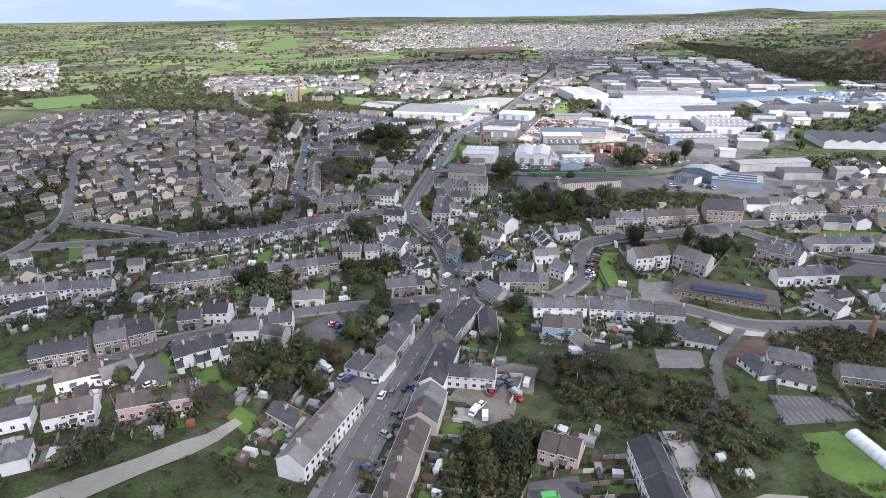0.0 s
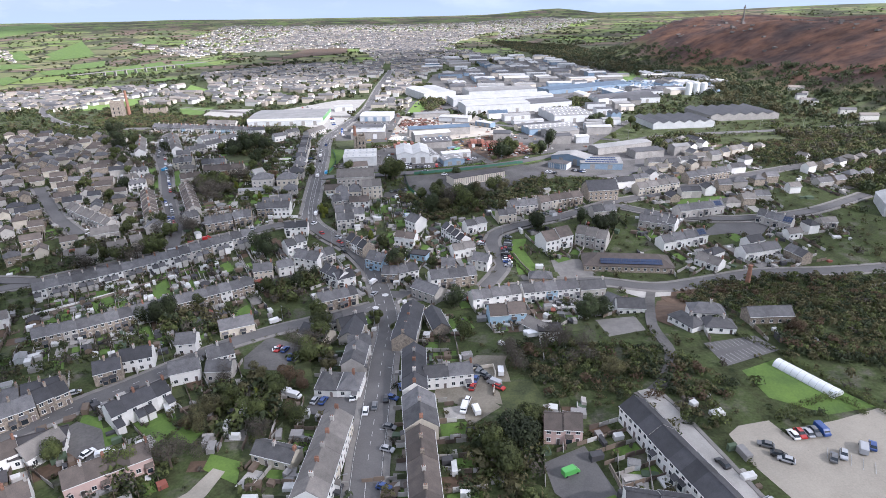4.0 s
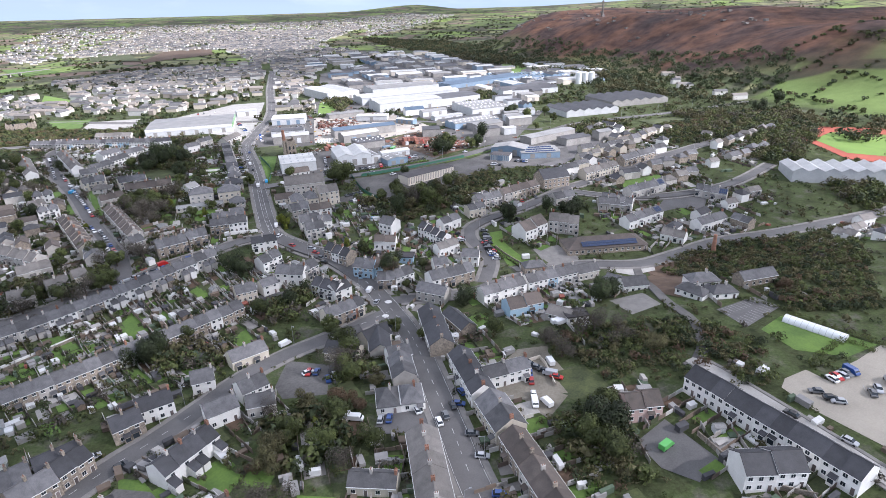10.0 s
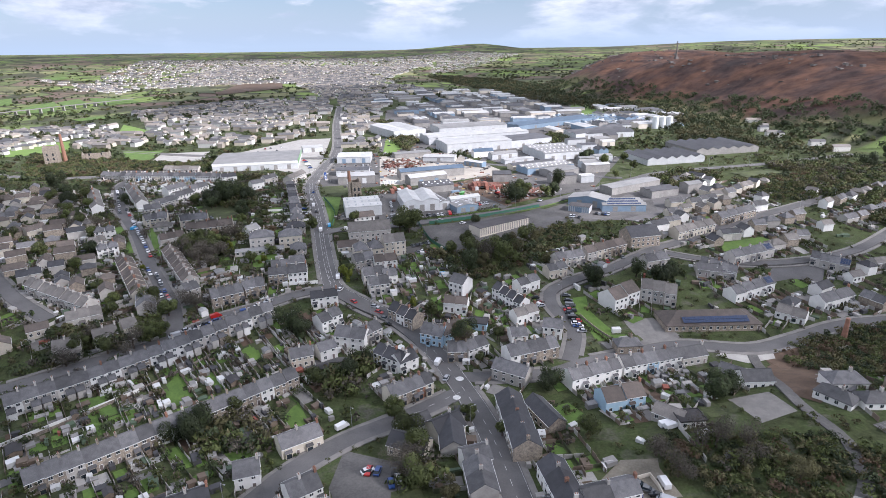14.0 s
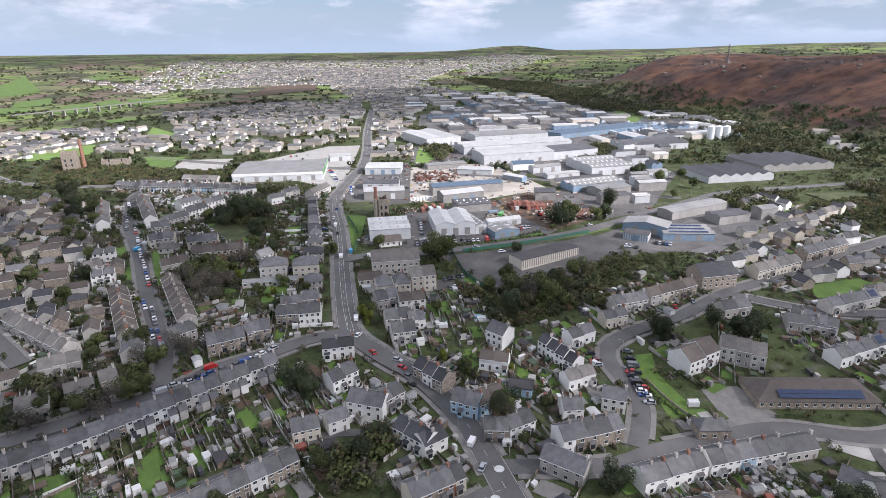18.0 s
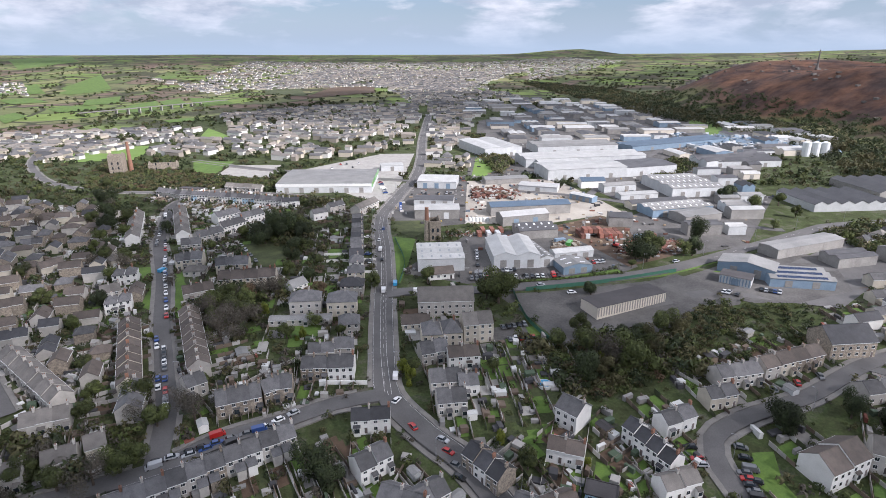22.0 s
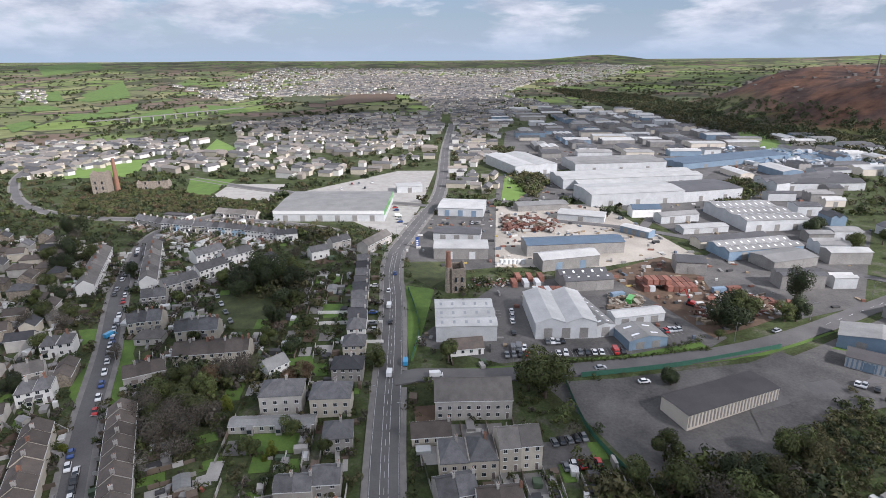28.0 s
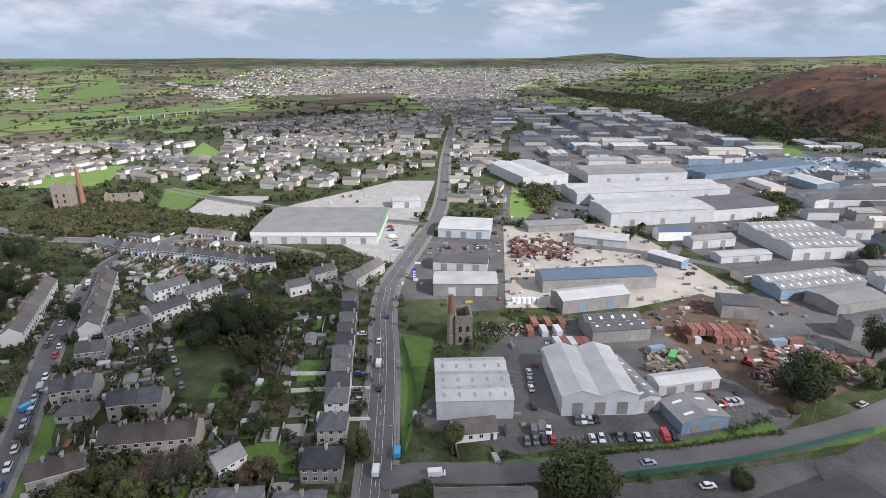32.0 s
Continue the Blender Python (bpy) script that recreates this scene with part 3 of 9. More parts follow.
def ext_mesh(wd, dp, ht, wall, roof):
    bm = bmesh.new()
    prism(bm, [(-wd / 2, 0, -2), (-wd / 2, -dp, -2), (-wd / 2, -dp, ht), (-wd / 2, 0, ht + 0.9)], wd, (1, 0, 0), 0)
    prism(bm, [(-wd / 2 - 0.15, 0.0, ht + 1.0), (-wd / 2 - 0.15, -dp - 0.25, ht + 0.02), (-wd / 2 - 0.15, -dp - 0.25, ht + 0.16), (-wd / 2 - 0.15, 0.0, ht + 1.14)], wd + 0.3, (1, 0, 0), 1)
    return as_mesh("extension", bm, M[wall], M[roof])


def porch_mesh(kind, wall, roof):
    bm = bmesh.new()
    w, d, h = (1.0, 0.8, 2.5) if kind == "bay" else (0.85, 1.3, 2.2)
    prism(bm, [(-w, 0, -1.5), (-w, -d, -1.5), (-w, -d, h), (-w, 0, h + 0.5)], 2 * w, (1, 0, 0), 0)
    prism(bm, [(-w - 0.12, 0, h + 0.58), (-w - 0.12, -d - 0.15, h + 0.02), (-w - 0.12, -d - 0.15, h + 0.12), (-w - 0.12, 0, h + 0.68)], 2 * w + 0.24, (1, 0, 0), 1)
    slab(bm, -w + 0.2, w - 0.2, -d - 0.04, -d + 0.02, 0.7, h - 0.25, 2)
    return as_mesh(kind, bm, M[wall], M[roof], M["glass"])


KIND = {"white": "white-rendered", "cream": "cream-rendered", "dash": "grey pebbledashed", "stone": "granite stone", "brick": "red brick", "blue_render": "pale blue rendered",
        "pink_render": "pink-rendered", "clad_beige": "beige-clad", "clad_grey": "grey-clad", "clad": "pale metal-clad", "clad_blue": "blue metal-clad"}
TOP = {"slate": "grey slate", "slate_dark": "dark slate", "tile_grey": "grey tiled", "tile_brown": "brown tiled", "felt": "flat felt", "sheet": "pale metal", "sheet_grey": "grey metal",
       "sheet_dark": "dark metal", "sheet_blue": "blue metal"}


def house(x, y, rot, L, D, eave=5.2, wall="white", roof="slate", n=1, shape="gable", rise=None, chimney=True, rear=0.0, mix=(), group="", what="house", detail=1, z=None):
    """A house, or a row of n houses; local -y is the front. detail 0: no windows."""
    D, eave = D * 0.92, eave * 0.95          # the plan's sizes are taken over the eaves
    u = L / n
    hip, flat = shape == "hip", shape == "flat"
    rise = rise or D * 0.34
    c, s = math.cos(radians(rot)), math.sin(radians(rot))
    rng = random.Random(int(x * 31 + y * 17))
    claim(x, y, rot, L, D)
    ROWS.append((x, y, rot, L, D, n))
    if what == "house" and n > 1:
        what = "terraced_house" if n > 2 else "semi_detached_house"
    for i in range(n):
        off = -L / 2 + (i + 0.5) * u
        px, py = x + off * c, y + off * s
        wl = rng.choice(mix) if mix else wall
        e = eave + (rng.uniform(-0.15, 0.15) if n > 1 else 0)
        e, uu, dd, rr = round(e, 1), round(u, 2), round(D, 1), round(rise, 1)
        home = new(what)
        where = " in a row" if n > 2 else ""
        tagged(home, "%s %s with %s roof%s" % (KIND.get(wl, wl), what.replace("_", " "), TOP.get(roof, roof), where), what.split("_")[-1], group or ("terraced houses" if n > 2 else ""))
        home.matrix_world = pose(px, py, ground(px, py) if z is None else z, 0, 0, rot)
        part("wall", kept(("w", uu, dd, e, rr, wl, shape), lambda: wall_mesh(uu, dd, e, rr, wl, hip, flat)), None, home)
        part("roof", kept(("r", uu, dd, e, rr, roof, shape, n), lambda: roof_mesh(uu, dd, e, rr, roof, hip, flat, 0.28 if n == 1 else 0.01)), None, home)
        if chimney and not flat:
            k = part("chimney", kept(("c", wl, i % 2), lambda: chimney_mesh(wl if wl in ("stone", "dash") else "brick" if i % 2 else "dash")), None, home)
            k.location = (uu / 2 - 0.4 if not hip else uu * 0.12, 0, e + rr)
        if rear:
            ext = part("extension", kept(("x", round(uu * 0.5, 1), rear, wl, roof), lambda: ext_mesh(round(uu * 0.5, 1), rear, 2.6, wl, roof)), None, home)
            ext.location = (uu * 0.2 * (1 if i % 2 else -1), -dd / 2, 0)
        if detail and n > 1 and not rear and rng.random() < 0.55:
            kind = rng.choice(("bay", "porch"))
            k = part("bay_window" if kind == "bay" else "porch", kept((kind, wl, roof), lambda: porch_mesh(kind, wl, roof)), None, home)
            k.location = (-uu * 0.2 if kind == "bay" else uu * 0.27, -dd / 2, 0)
        if detail:
            cols = max(1, round(uu / 2.9))
            floors = max(1, int((e + 0.3) / 2.5))
            for side in (-1,):
                for fl in range(floors):
                    for k in range(cols):
                        wx = -uu / 2 + (k + 0.5) * uu / cols
                        if side < 0 and fl == 0 and k == cols - 1 and cols > 1 and not rear:
                            d = part("door", kept("door", door_mesh), None, home)
                            d.location = (wx, -dd / 2 - 0.01, 0)
                            continue
                        if rear and side < 0 and fl == 0 and abs(wx - ext.location.x) < uu * 0.36:
                            continue
                        w = part("window", kept(("win", 1.15 if e < 7 else 1.0), lambda: window_mesh(1.15 if e < 7 else 1.0, 1.25)), None, home)
                        w.location = (wx, side * (dd / 2 + 0.01), 0.95 + fl * 2.55)
                        w.rotation_euler.z = 0 if side < 0 else math.pi
    return home


def solar(home, rows, cols, y, z, tilt, x=0.0):
    """Dark panels on a roof slope, each a part of the building."""
    def make():
        bm = bmesh.new()
        slab(bm, -0.5, 0.5, -0.8, 0.8, 0, 0.05)
        return as_mesh("solar_panel", bm, M["solar"])

    for i in range(rows):
        for j in range(cols):
            p = part("solar_panel", kept("solar", make), None, home)
            d = (i - (rows - 1) / 2) * 1.7
            p.location = (x + (j - (cols - 1) / 2) * 1.08, y + d * math.cos(tilt), z + d * math.sin(tilt))
            p.rotation_euler.x = tilt


# ---- sheds and works ----


def shed(x, y, rot, L, D, eave=6.0, wall="clad", roof="sheet", spans=1, along="x", rise=1.3, lights=0, light_mat="skylight", door_mat="clad_grey", doors=2, what="warehouse", label="", stripe=None):
    """A works building: spans ridged along local x (or y); lights: rows of roof lights on each slope."""
    claim(x, y, rot, L, D)
    b = new(what)
    tagged(b, label or "%s %s with a %s roof beside a yard" % (KIND.get(wall, wall), what.replace("_", " "), TOP.get(roof, roof)), what.split("_")[-1])
    b.matrix_world = pose(x, y, ground(x, y), 0, 0, rot)
    A, B = (L, D) if along == "x" else (D, L)
    turn = Matrix.Identity(4) if along == "x" else pose(0, 0, 0, 0, 0, 90)
    w = B / spans
    bm = bmesh.new()
    for i in range(spans):
        y0 = -B / 2 + i * w
        prism(bm, [(-A / 2, y0, -1.5), (-A / 2, y0 + w, -1.5), (-A / 2, y0 + w, eave), (-A / 2, y0 + w / 2, eave + rise), (-A / 2, y0, eave)], A, (1, 0, 0))
    bmesh.ops.remove_doubles(bm, verts=bm.verts, dist=0.001)
    k = part("wall", as_mesh("wall", bm, M[wall]), None, b); k.matrix_basis = turn
    for i in range(spans):
        bm = bmesh.new()
        y0, y1 = -B / 2 + i * w, -B / 2 + (i + 1) * w
        a, o = (y0 - (0.3 if i == 0 else -0.02)), (y1 + (0.3 if i == spans - 1 else -0.02))
        m, h = (y0 + y1) / 2, 0.14
        prism(bm, [(-A / 2 - 0.25, a, eave + 0.03), (-A / 2 - 0.25, m, eave + rise + 0.05), (-A / 2 - 0.25, o, eave + 0.03), (-A / 2 - 0.25, o, eave + h), (-A / 2 - 0.25, m, eave + rise + h + 0.03), (-A / 2 - 0.25, a, eave + h)], A + 0.5, (1, 0, 0))
        k = part("roof", as_mesh("roof", bm, M[roof]), None, b); k.matrix_basis = turn
        if lights:
            nl = max(2, int(A / 4.2))
            pane = kept(("sky", round(w * 0.2, 1), light_mat), lambda: light_mesh(round(w * 0.2, 1), light_mat))
            for s in (-1, 1):
                for j in range(nl):
                    q = part("roof_light", pane, None, b)
                    tilt = math.atan2(rise, w / 2)
                    q.matrix_basis = turn @ Matrix.Translation((-A / 2 + (j + 0.5) * A / nl, m + s * w * 0.25, eave + rise * 0.5 + h + 0.04)) @ Matrix.Rotation(-s * tilt, 4, "X")
    for j in range(doors):
        wd = min(3.2, L / (doors + 1))
        bm = bmesh.new()
        slab(bm, -wd / 2, wd / 2, -0.06, 0.04, 0, min(4.2, eave - 0.8))
        d = part("roller_door", as_mesh("roller_door", bm, M[door_mat]), None, b)
        d.location = (-L / 2 + (j + 0.7) * L / (doors + 0.4), -D / 2 - 0.02, 0)
    if stripe:
        n = int(L / 1.35)
        bm = bmesh.new()
        slab(bm, -0.28, 0.28, -0.1, 0.0, 0.3, eave - 0.3)
        strip = as_mesh("cladding_panel", bm, M[stripe])
        for j in range(n):
            p = part("cladding_panel", strip, None, b)
            p.location = (-L / 2 + (j + 0.5) * L / n, -D / 2 - 0.01, 0)
    return b


def light_mesh(dp, m):
    bm = bmesh.new()
    slab(bm, -0.5, 0.5, -dp / 2, dp / 2, -0.03, 0.03)
    return as_mesh("roof_light", bm, M[m])


# ---- vehicles ----


def car_proto(paint, van=False, label=""):
    c = new("van" if van else "car")
    tagged(c, label or "%s parked %s on the tarmac" % (paint.replace("sky", "light blue"), "van" if van else "car"), "van" if van else "car", "parked vehicles")
    bm = bmesh.new()
    Lh, hw = (2.35, 0.93) if van else (2.05, 0.86)
    side = ([(-Lh, 0.35), (-Lh, 1.95), (Lh - 1.15, 2.02), (Lh - 0.35, 1.12), (Lh, 0.95), (Lh, 0.35)] if van else
            [(-Lh, 0.32), (-Lh, 0.84), (-Lh + 0.3, 0.92), (Lh - 1.0, 0.95), (Lh - 0.08, 0.74), (Lh, 0.32)])
    prism(bm, [(x, -hw, z) for x, z in side], 2 * hw, (0, 1, 0))
    if not van:
        slab(bm, -1.25, 0.35, -0.62, 0.62, 1.43, 1.48)
    bmesh.ops.recalc_face_normals(bm, faces=bm.faces)
    bmesh.ops.bevel(bm, geom=[e for e in bm.edges if e.calc_face_angle(0) > 0.5], offset=0.07, segments=2, affect="EDGES")
    part("body", bm, M["car_" + paint], c)
    bm = bmesh.new()
    if van:
        prism(bm, [(Lh - 1.2, -0.82, 1.93), (Lh - 0.52, -0.82, 1.24), (Lh - 0.47, -0.82, 1.28), (Lh - 1.13, -0.82, 1.97)], 1.64, (0, 1, 0))
    else:
        a = [bm.verts.new(p) for p in ((-1.75, -0.78, 0.92), (1.0, -0.78, 0.93), (1.0, 0.78, 0.93), (-1.75, 0.78, 0.92))]
        t = [bm.verts.new(p) for p in ((-1.3, -0.63, 1.42), (0.4, -0.63, 1.44), (0.4, 0.63, 1.44), (-1.3, 0.63, 1.42))]
        bm.faces.new(t)
        for i in range(4):
            bm.faces.new((a[i], a[(i + 1) % 4], t[(i + 1) % 4], t[i]))
    bmesh.ops.recalc_face_normals(bm, faces=bm.faces)
    part("windscreen" if van else "cabin_glass", bm, M["glass"], c)
    bm = bmesh.new()
    tube(bm, (0, -0.1, 0), (0, 0.1, 0), 0.32, 0.32, 10)
    wheel = as_mesh("wheel", bm, M["rubber"])
    for wx in (-Lh + 0.75, Lh - 0.8):
        for wy in (-hw + 0.08, hw - 0.08):
            part("wheel", wheel, None, c).location = (wx, wy, 0.32)
    return c


CARS = {}
MIXED = ("white", "silver", "black", "grey", "white", "silver", "blue", "grey", "black", "red")


def car(x, y, rot, paint="silver", van=False, lift=0.0):
    m = pose(x, y, ground(x, y) + 0.22 + lift, 0, 0, rot)
    if (paint, van) not in CARS:
        CARS[paint, van] = car_proto(paint, van)
        CARS[paint, van].matrix_world = m
    else:
        copy_thing(CARS[paint, van], m)


def car_line(x0, y0, x1, y1, n, turn=0.0, seed=1, fill=0.85):
    """n places from one end to the other, most of them taken; turn: the cars' heading against the line."""
    rng = random.Random(seed)
    a = math.degrees(math.atan2(y1 - y0, x1 - x0))
    for i in range(n):
        t = (i + 0.5) / n
        if rng.random() < fill:
            car(x0 + (x1 - x0) * t, y0 + (y1 - y0) * t, a + turn + rng.uniform(-3, 3) + rng.choice((0, 180)), rng.choice(MIXED), rng.random() < 0.12)


# ---- trees and shrubs ----


def tufts(rng, n, rx, rz, z0, size, lobes=5, shell=0.55):
    """Small leaf tufts over a lumpy crown: n quads each of about the given size."""
    cen = rng.normal(0, 0.42, (lobes, 3)) * (rx, rx, rz * 0.8)
    rad = rng.uniform(0.48, 0.72, lobes)
    k = rng.integers(0, lobes, n)
    d = rng.normal(0, 1, (n, 3)); d /= np.linalg.norm(d, axis=1)[:, None]
    r = rad[k] * (shell + (1 - shell) * rng.random(n) ** 0.6)
    p = cen[k] + d * r[:, None] * (rx, rx, rz)
    p[:, 2] = np.maximum(p[:, 2], -rz * 0.75) + z0
    a = rng.normal(0, 1, (n, 3)); a -= d * (a * d).sum(1)[:, None] * 0.95; a /= np.linalg.norm(a, axis=1)[:, None]
    b = np.cross(a, d + rng.normal(0, 0.3, (n, 3))); b /= np.linalg.norm(b, axis=1)[:, None] + 1e-9
    s = size * rng.uniform(0.6, 1.25, n)[:, None]
    v = np.stack([p - a * s - b * s * 0.5, p + a * s - b * s * 0.5, p + b * s * 0.9], 1).reshape(-1, 3)
    return v, np.arange(3 * n).reshape(-1, 3)


def tree_proto(name, label, rx, rz, height, leaf, n, size, seed, lobes=6):
    rng = np.random.default_rng(seed)
    t = new(name)
    tagged(t, label, "tree", "trees")
    bm = bmesh.new()
    z0 = height - rz
    tube(bm, (0, 0, -0.6), (0, 0, z0), 0.045 * height, 0.022 * height, 7)
    for i in range(6):
        a = i * 1.05 + rng.uniform(0, 0.6)
        tube(bm, (0, 0, z0 * rng.uniform(0.45, 0.9)), (math.cos(a) * rx * 0.6, math.sin(a) * rx * 0.6, z0 + rz * rng.uniform(-0.2, 0.45)), 0.016 * height, 0.006 * height, 5)
    part("trunk", bm, M["bark"], t)
    v, q = tufts(rng, n, rx, rz, z0, size, lobes)
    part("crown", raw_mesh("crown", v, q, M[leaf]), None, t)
    return t


TREES = {}
SORTS = {"oak": ("broadleaf_tree", "leafy green broadleaf tree with an uneven crown", 3.6, 3.2, 7.6, "leaf", 3400, 0.25),
         "dark": ("evergreen_tree", "dark evergreen tree with a dense crown", 3.6, 4.4, 9.0, "leaf_dark", 4200, 0.23),
         "bare": ("bare_tree", "almost leafless grey-brown autumn tree", 3.6, 3.4, 7.4, "twig", 3000, 0.14),
         "olive": ("broadleaf_tree", "olive-brown autumn tree with thinning leaves", 3.4, 3.0, 6.8, "leaf_olive", 3200, 0.2),
         "russet": ("broadleaf_tree", "russet autumn tree beside the houses", 3.2, 2.9, 6.6, "leaf_brown", 3000, 0.2),
         "bright": ("ornamental_conifer", "yellow-green ornamental conifer in a garden", 1.9, 3.2, 6.0, "leaf_bright", 1700, 0.22)}


def tree(x, y, sort="oak", size=1.0, seed=0):
    k = (sort, seed % 3)
    r = (x * 12.9898 + y * 78.233) % 360
    m = pose(x, y, ground(x, y), 0, 0, r)
    if k not in TREES:
        TREES[k] = tree_proto(*SORTS[sort][:8], seed=11 + len(TREES) * 7)
    t = copy_thing(TREES[k], m)
    t.scale = (size * (0.92 + 0.16 * ((x * 7.7) % 1)), size, size * (0.9 + 0.25 * ((y * 3.3) % 1)))
    return t


def scatter(name, label, category, places, leaf, n=105, rx=1.6, rz=1.25, size=0.27):
    """Scrub too thick to count: many lumpy shrubs of small leaves in one mesh. places: x, y, scale."""
    protos = [tufts(np.random.default_rng(50 + i), n, rx, rz, rz * 0.62, size, 4) for i in range(4)]
    vs, qs, at = [], [], 0
    for i, (x, y, s) in enumerate(places):
        v, q = protos[i % 4]
        a = i * 2.4
        c, d = math.cos(a), math.sin(a)
        w = np.stack([(v[:, 0] * c - v[:, 1] * d) * s + x, (v[:, 0] * d + v[:, 1] * c) * s + y, v[:, 2] * s], 1)
        w[:, 2] += ground(x, y)
        vs.append(w); qs.append(q + at); at += len(w)
    if vs:
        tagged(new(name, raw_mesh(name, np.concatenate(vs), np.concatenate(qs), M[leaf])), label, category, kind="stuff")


def shrubs_in(pts, step, seed, smin=0.7, smax=1.9, gap=0.5):
    rng = random.Random(seed)
    xs, ys = [p[0] for p in pts], [p[1] for p in pts]
    out = []
    n = int((max(xs) - min(xs)) * (max(ys) - min(ys)) / (step * step))
    for _ in range(n):
        x, y = rng.uniform(min(xs), max(xs)), rng.uniform(min(ys), max(ys))
        if inside(x, y, pts) and not near_road(x, y, gap) and free(x, y, 0.6):
            out.append((x, y, rng.uniform(smin, smax)))
    return out

# ---- landmarks ----


def stack(x, y, height, r0, r1, label, kind="stone", z=None):
    """A tapering mine chimney with a brick top."""
    t = new("mine_chimney")
    tagged(t, label, "chimney")
    t.matrix_world = pose(x, y, ground(x, y) if z is None else z)
    bm = bmesh.new()
    tube(bm, (0, 0, -1), (0, 0, height * 0.62), r0, r0 + (r1 - r0) * 0.62, 14)
    part("shaft", bm, M[kind], t)
    bm = bmesh.new()
    tube(bm, (0, 0, height * 0.62), (0, 0, height), r0 + (r1 - r0) * 0.62, r1, 14)
    tube(bm, (0, 0, height - 0.5), (0, 0, height - 0.2), r1 + 0.14, r1 + 0.14, 14)
    part("brick_top", bm, M["brick"], t, "red brick upper shaft")


def engine_house(x, y, rot, w, d, h, label):
    t = new("engine_house")
    tagged(t, label, "ruin")
    t.matrix_world = pose(x, y, ground(x, y), 0, 0, rot)
    bm = bmesh.new()
    k = 0.7
    for a in (-1, 1):
        slab(bm, -w / 2, w / 2, a * d / 2 - k / 2, a * d / 2 + k / 2, -1, h)
    for a in (-1, 1):
        prism(bm, [(a * (w / 2 - k / 2) - k / 2, -d / 2 + k / 2, -1), (a * (w / 2 - k / 2) - k / 2, d / 2 - k / 2, -1), (a * (w / 2 - k / 2) - k / 2, d / 2 - k / 2, h), (a * (w / 2 - k / 2) - k / 2, 0, h + 2.2), (a * (w / 2 - k / 2) - k / 2, -d / 2 + k / 2, h)], k, (1, 0, 0))
    part("wall", as_mesh("wall", bm, M["stone"]), None, t)
    # walls are uncut: flat dark panels stand in for shade inside the arches
    opening = kept("arch", lambda: arch_mesh())
    for fl in range(max(2, int(h / 4.5))):
        for off in (-w * 0.22, w * 0.22):
            for a in (-1, 1):
                o = part("opening", opening, None, t, "dark panel painted as the shade in an arched hole")
                o.location = (off, a * (d / 2 + k / 2 + 0.01), 1 + fl * 4.2)
                o.rotation_euler.z = 0 if a < 0 else math.pi


def arch_mesh():
    bm = bmesh.new()
    pts = [(-0.6, 0, 0), (0.6, 0, 0), (0.6, 0, 1.7)] + [(0.6 * math.cos(i * math.pi / 6), 0, 1.7 + 0.6 * math.sin(i * math.pi / 6)) for i in range(1, 6)] + [(-0.6, 0, 1.7)]
    prism(bm, pts, 0.06, (0, -1, 0))
    return as_mesh("opening", bm, M["glass"])


engine_house(-29.8, 209.0, 12, 6.5, 8.5, 11.5, "roofless granite engine house of an old mine")
stack(-33.6, 206.0, 19.5, 1.7, 1.0, "tapering stone mine chimney beside an engine house")
engine_house(-304.0, 408.0, 8, 11, 12, 17, "tall granite engine house among trees")
stack(-296.0, 414.0, 27.5, 2.0, 1.15, "tall red brick mine chimney beside a granite engine house", "brick")
engine_house(-272.0, 425.0, 10, 24, 9, 6, "long ruined granite mine building")
stack(155.0, -22.9, 9.5, 1.2, 0.75, "old brick mine chimney standing in scrub", "brick")


def monument(x, y):
    t = new("hilltop_monument")
    z = ground(x, y)
    tagged(t, "tall granite monument cross on the moorland hilltop", "monument")
    t.matrix_world = pose(x, y, z - 0.5)
    h = 107 - z
    bm = bmesh.new()
    tube(bm, (0, 0, 0), (0, 0, h * 0.25), 3.6, 2.2, 8)
    part("plinth", bm, M["heather_rock"], t)
    bm = bmesh.new()
    tube(bm, (0, 0, h * 0.25), (0, 0, h), 1.9, 0.9, 8)
    slab(bm, -2.4, 2.4, -0.6, 0.6, h * 0.82, h * 0.9)
    part("shaft", bm, M["heather_rock"], t)


monument(711, 995)


def tors():
    rng = random.Random(8)
    bm = bmesh.new()
    for _ in range(150):
        x, y = rng.gauss(665, 60), rng.uniform(500, 1290)
        if rng.random() < 0.25:
            x, y = rng.gauss(628, 14), rng.gauss(1235, 22)
        s = rng.uniform(0.8, 3.2) * (1.6 if y > 1180 else 1)
        z = ground(x, y)
        vs = slab(bm, x - s, x + s, y - s, y + s, z - 0.5, z + s * rng.uniform(0.5, 1.3))
        for v in vs:
            v.co += Vector((rng.uniform(-0.4, 0.4) * s, rng.uniform(-0.4, 0.4) * s, rng.uniform(-0.15, 0.15) * s))
    bmesh.ops.recalc_face_normals(bm, faces=bm.faces)
    tagged(part("tor_rocks", bm, M["heather_rock"]), "weathered granite boulders along the moorland ridge", "rocks", kind="stuff")


tors()


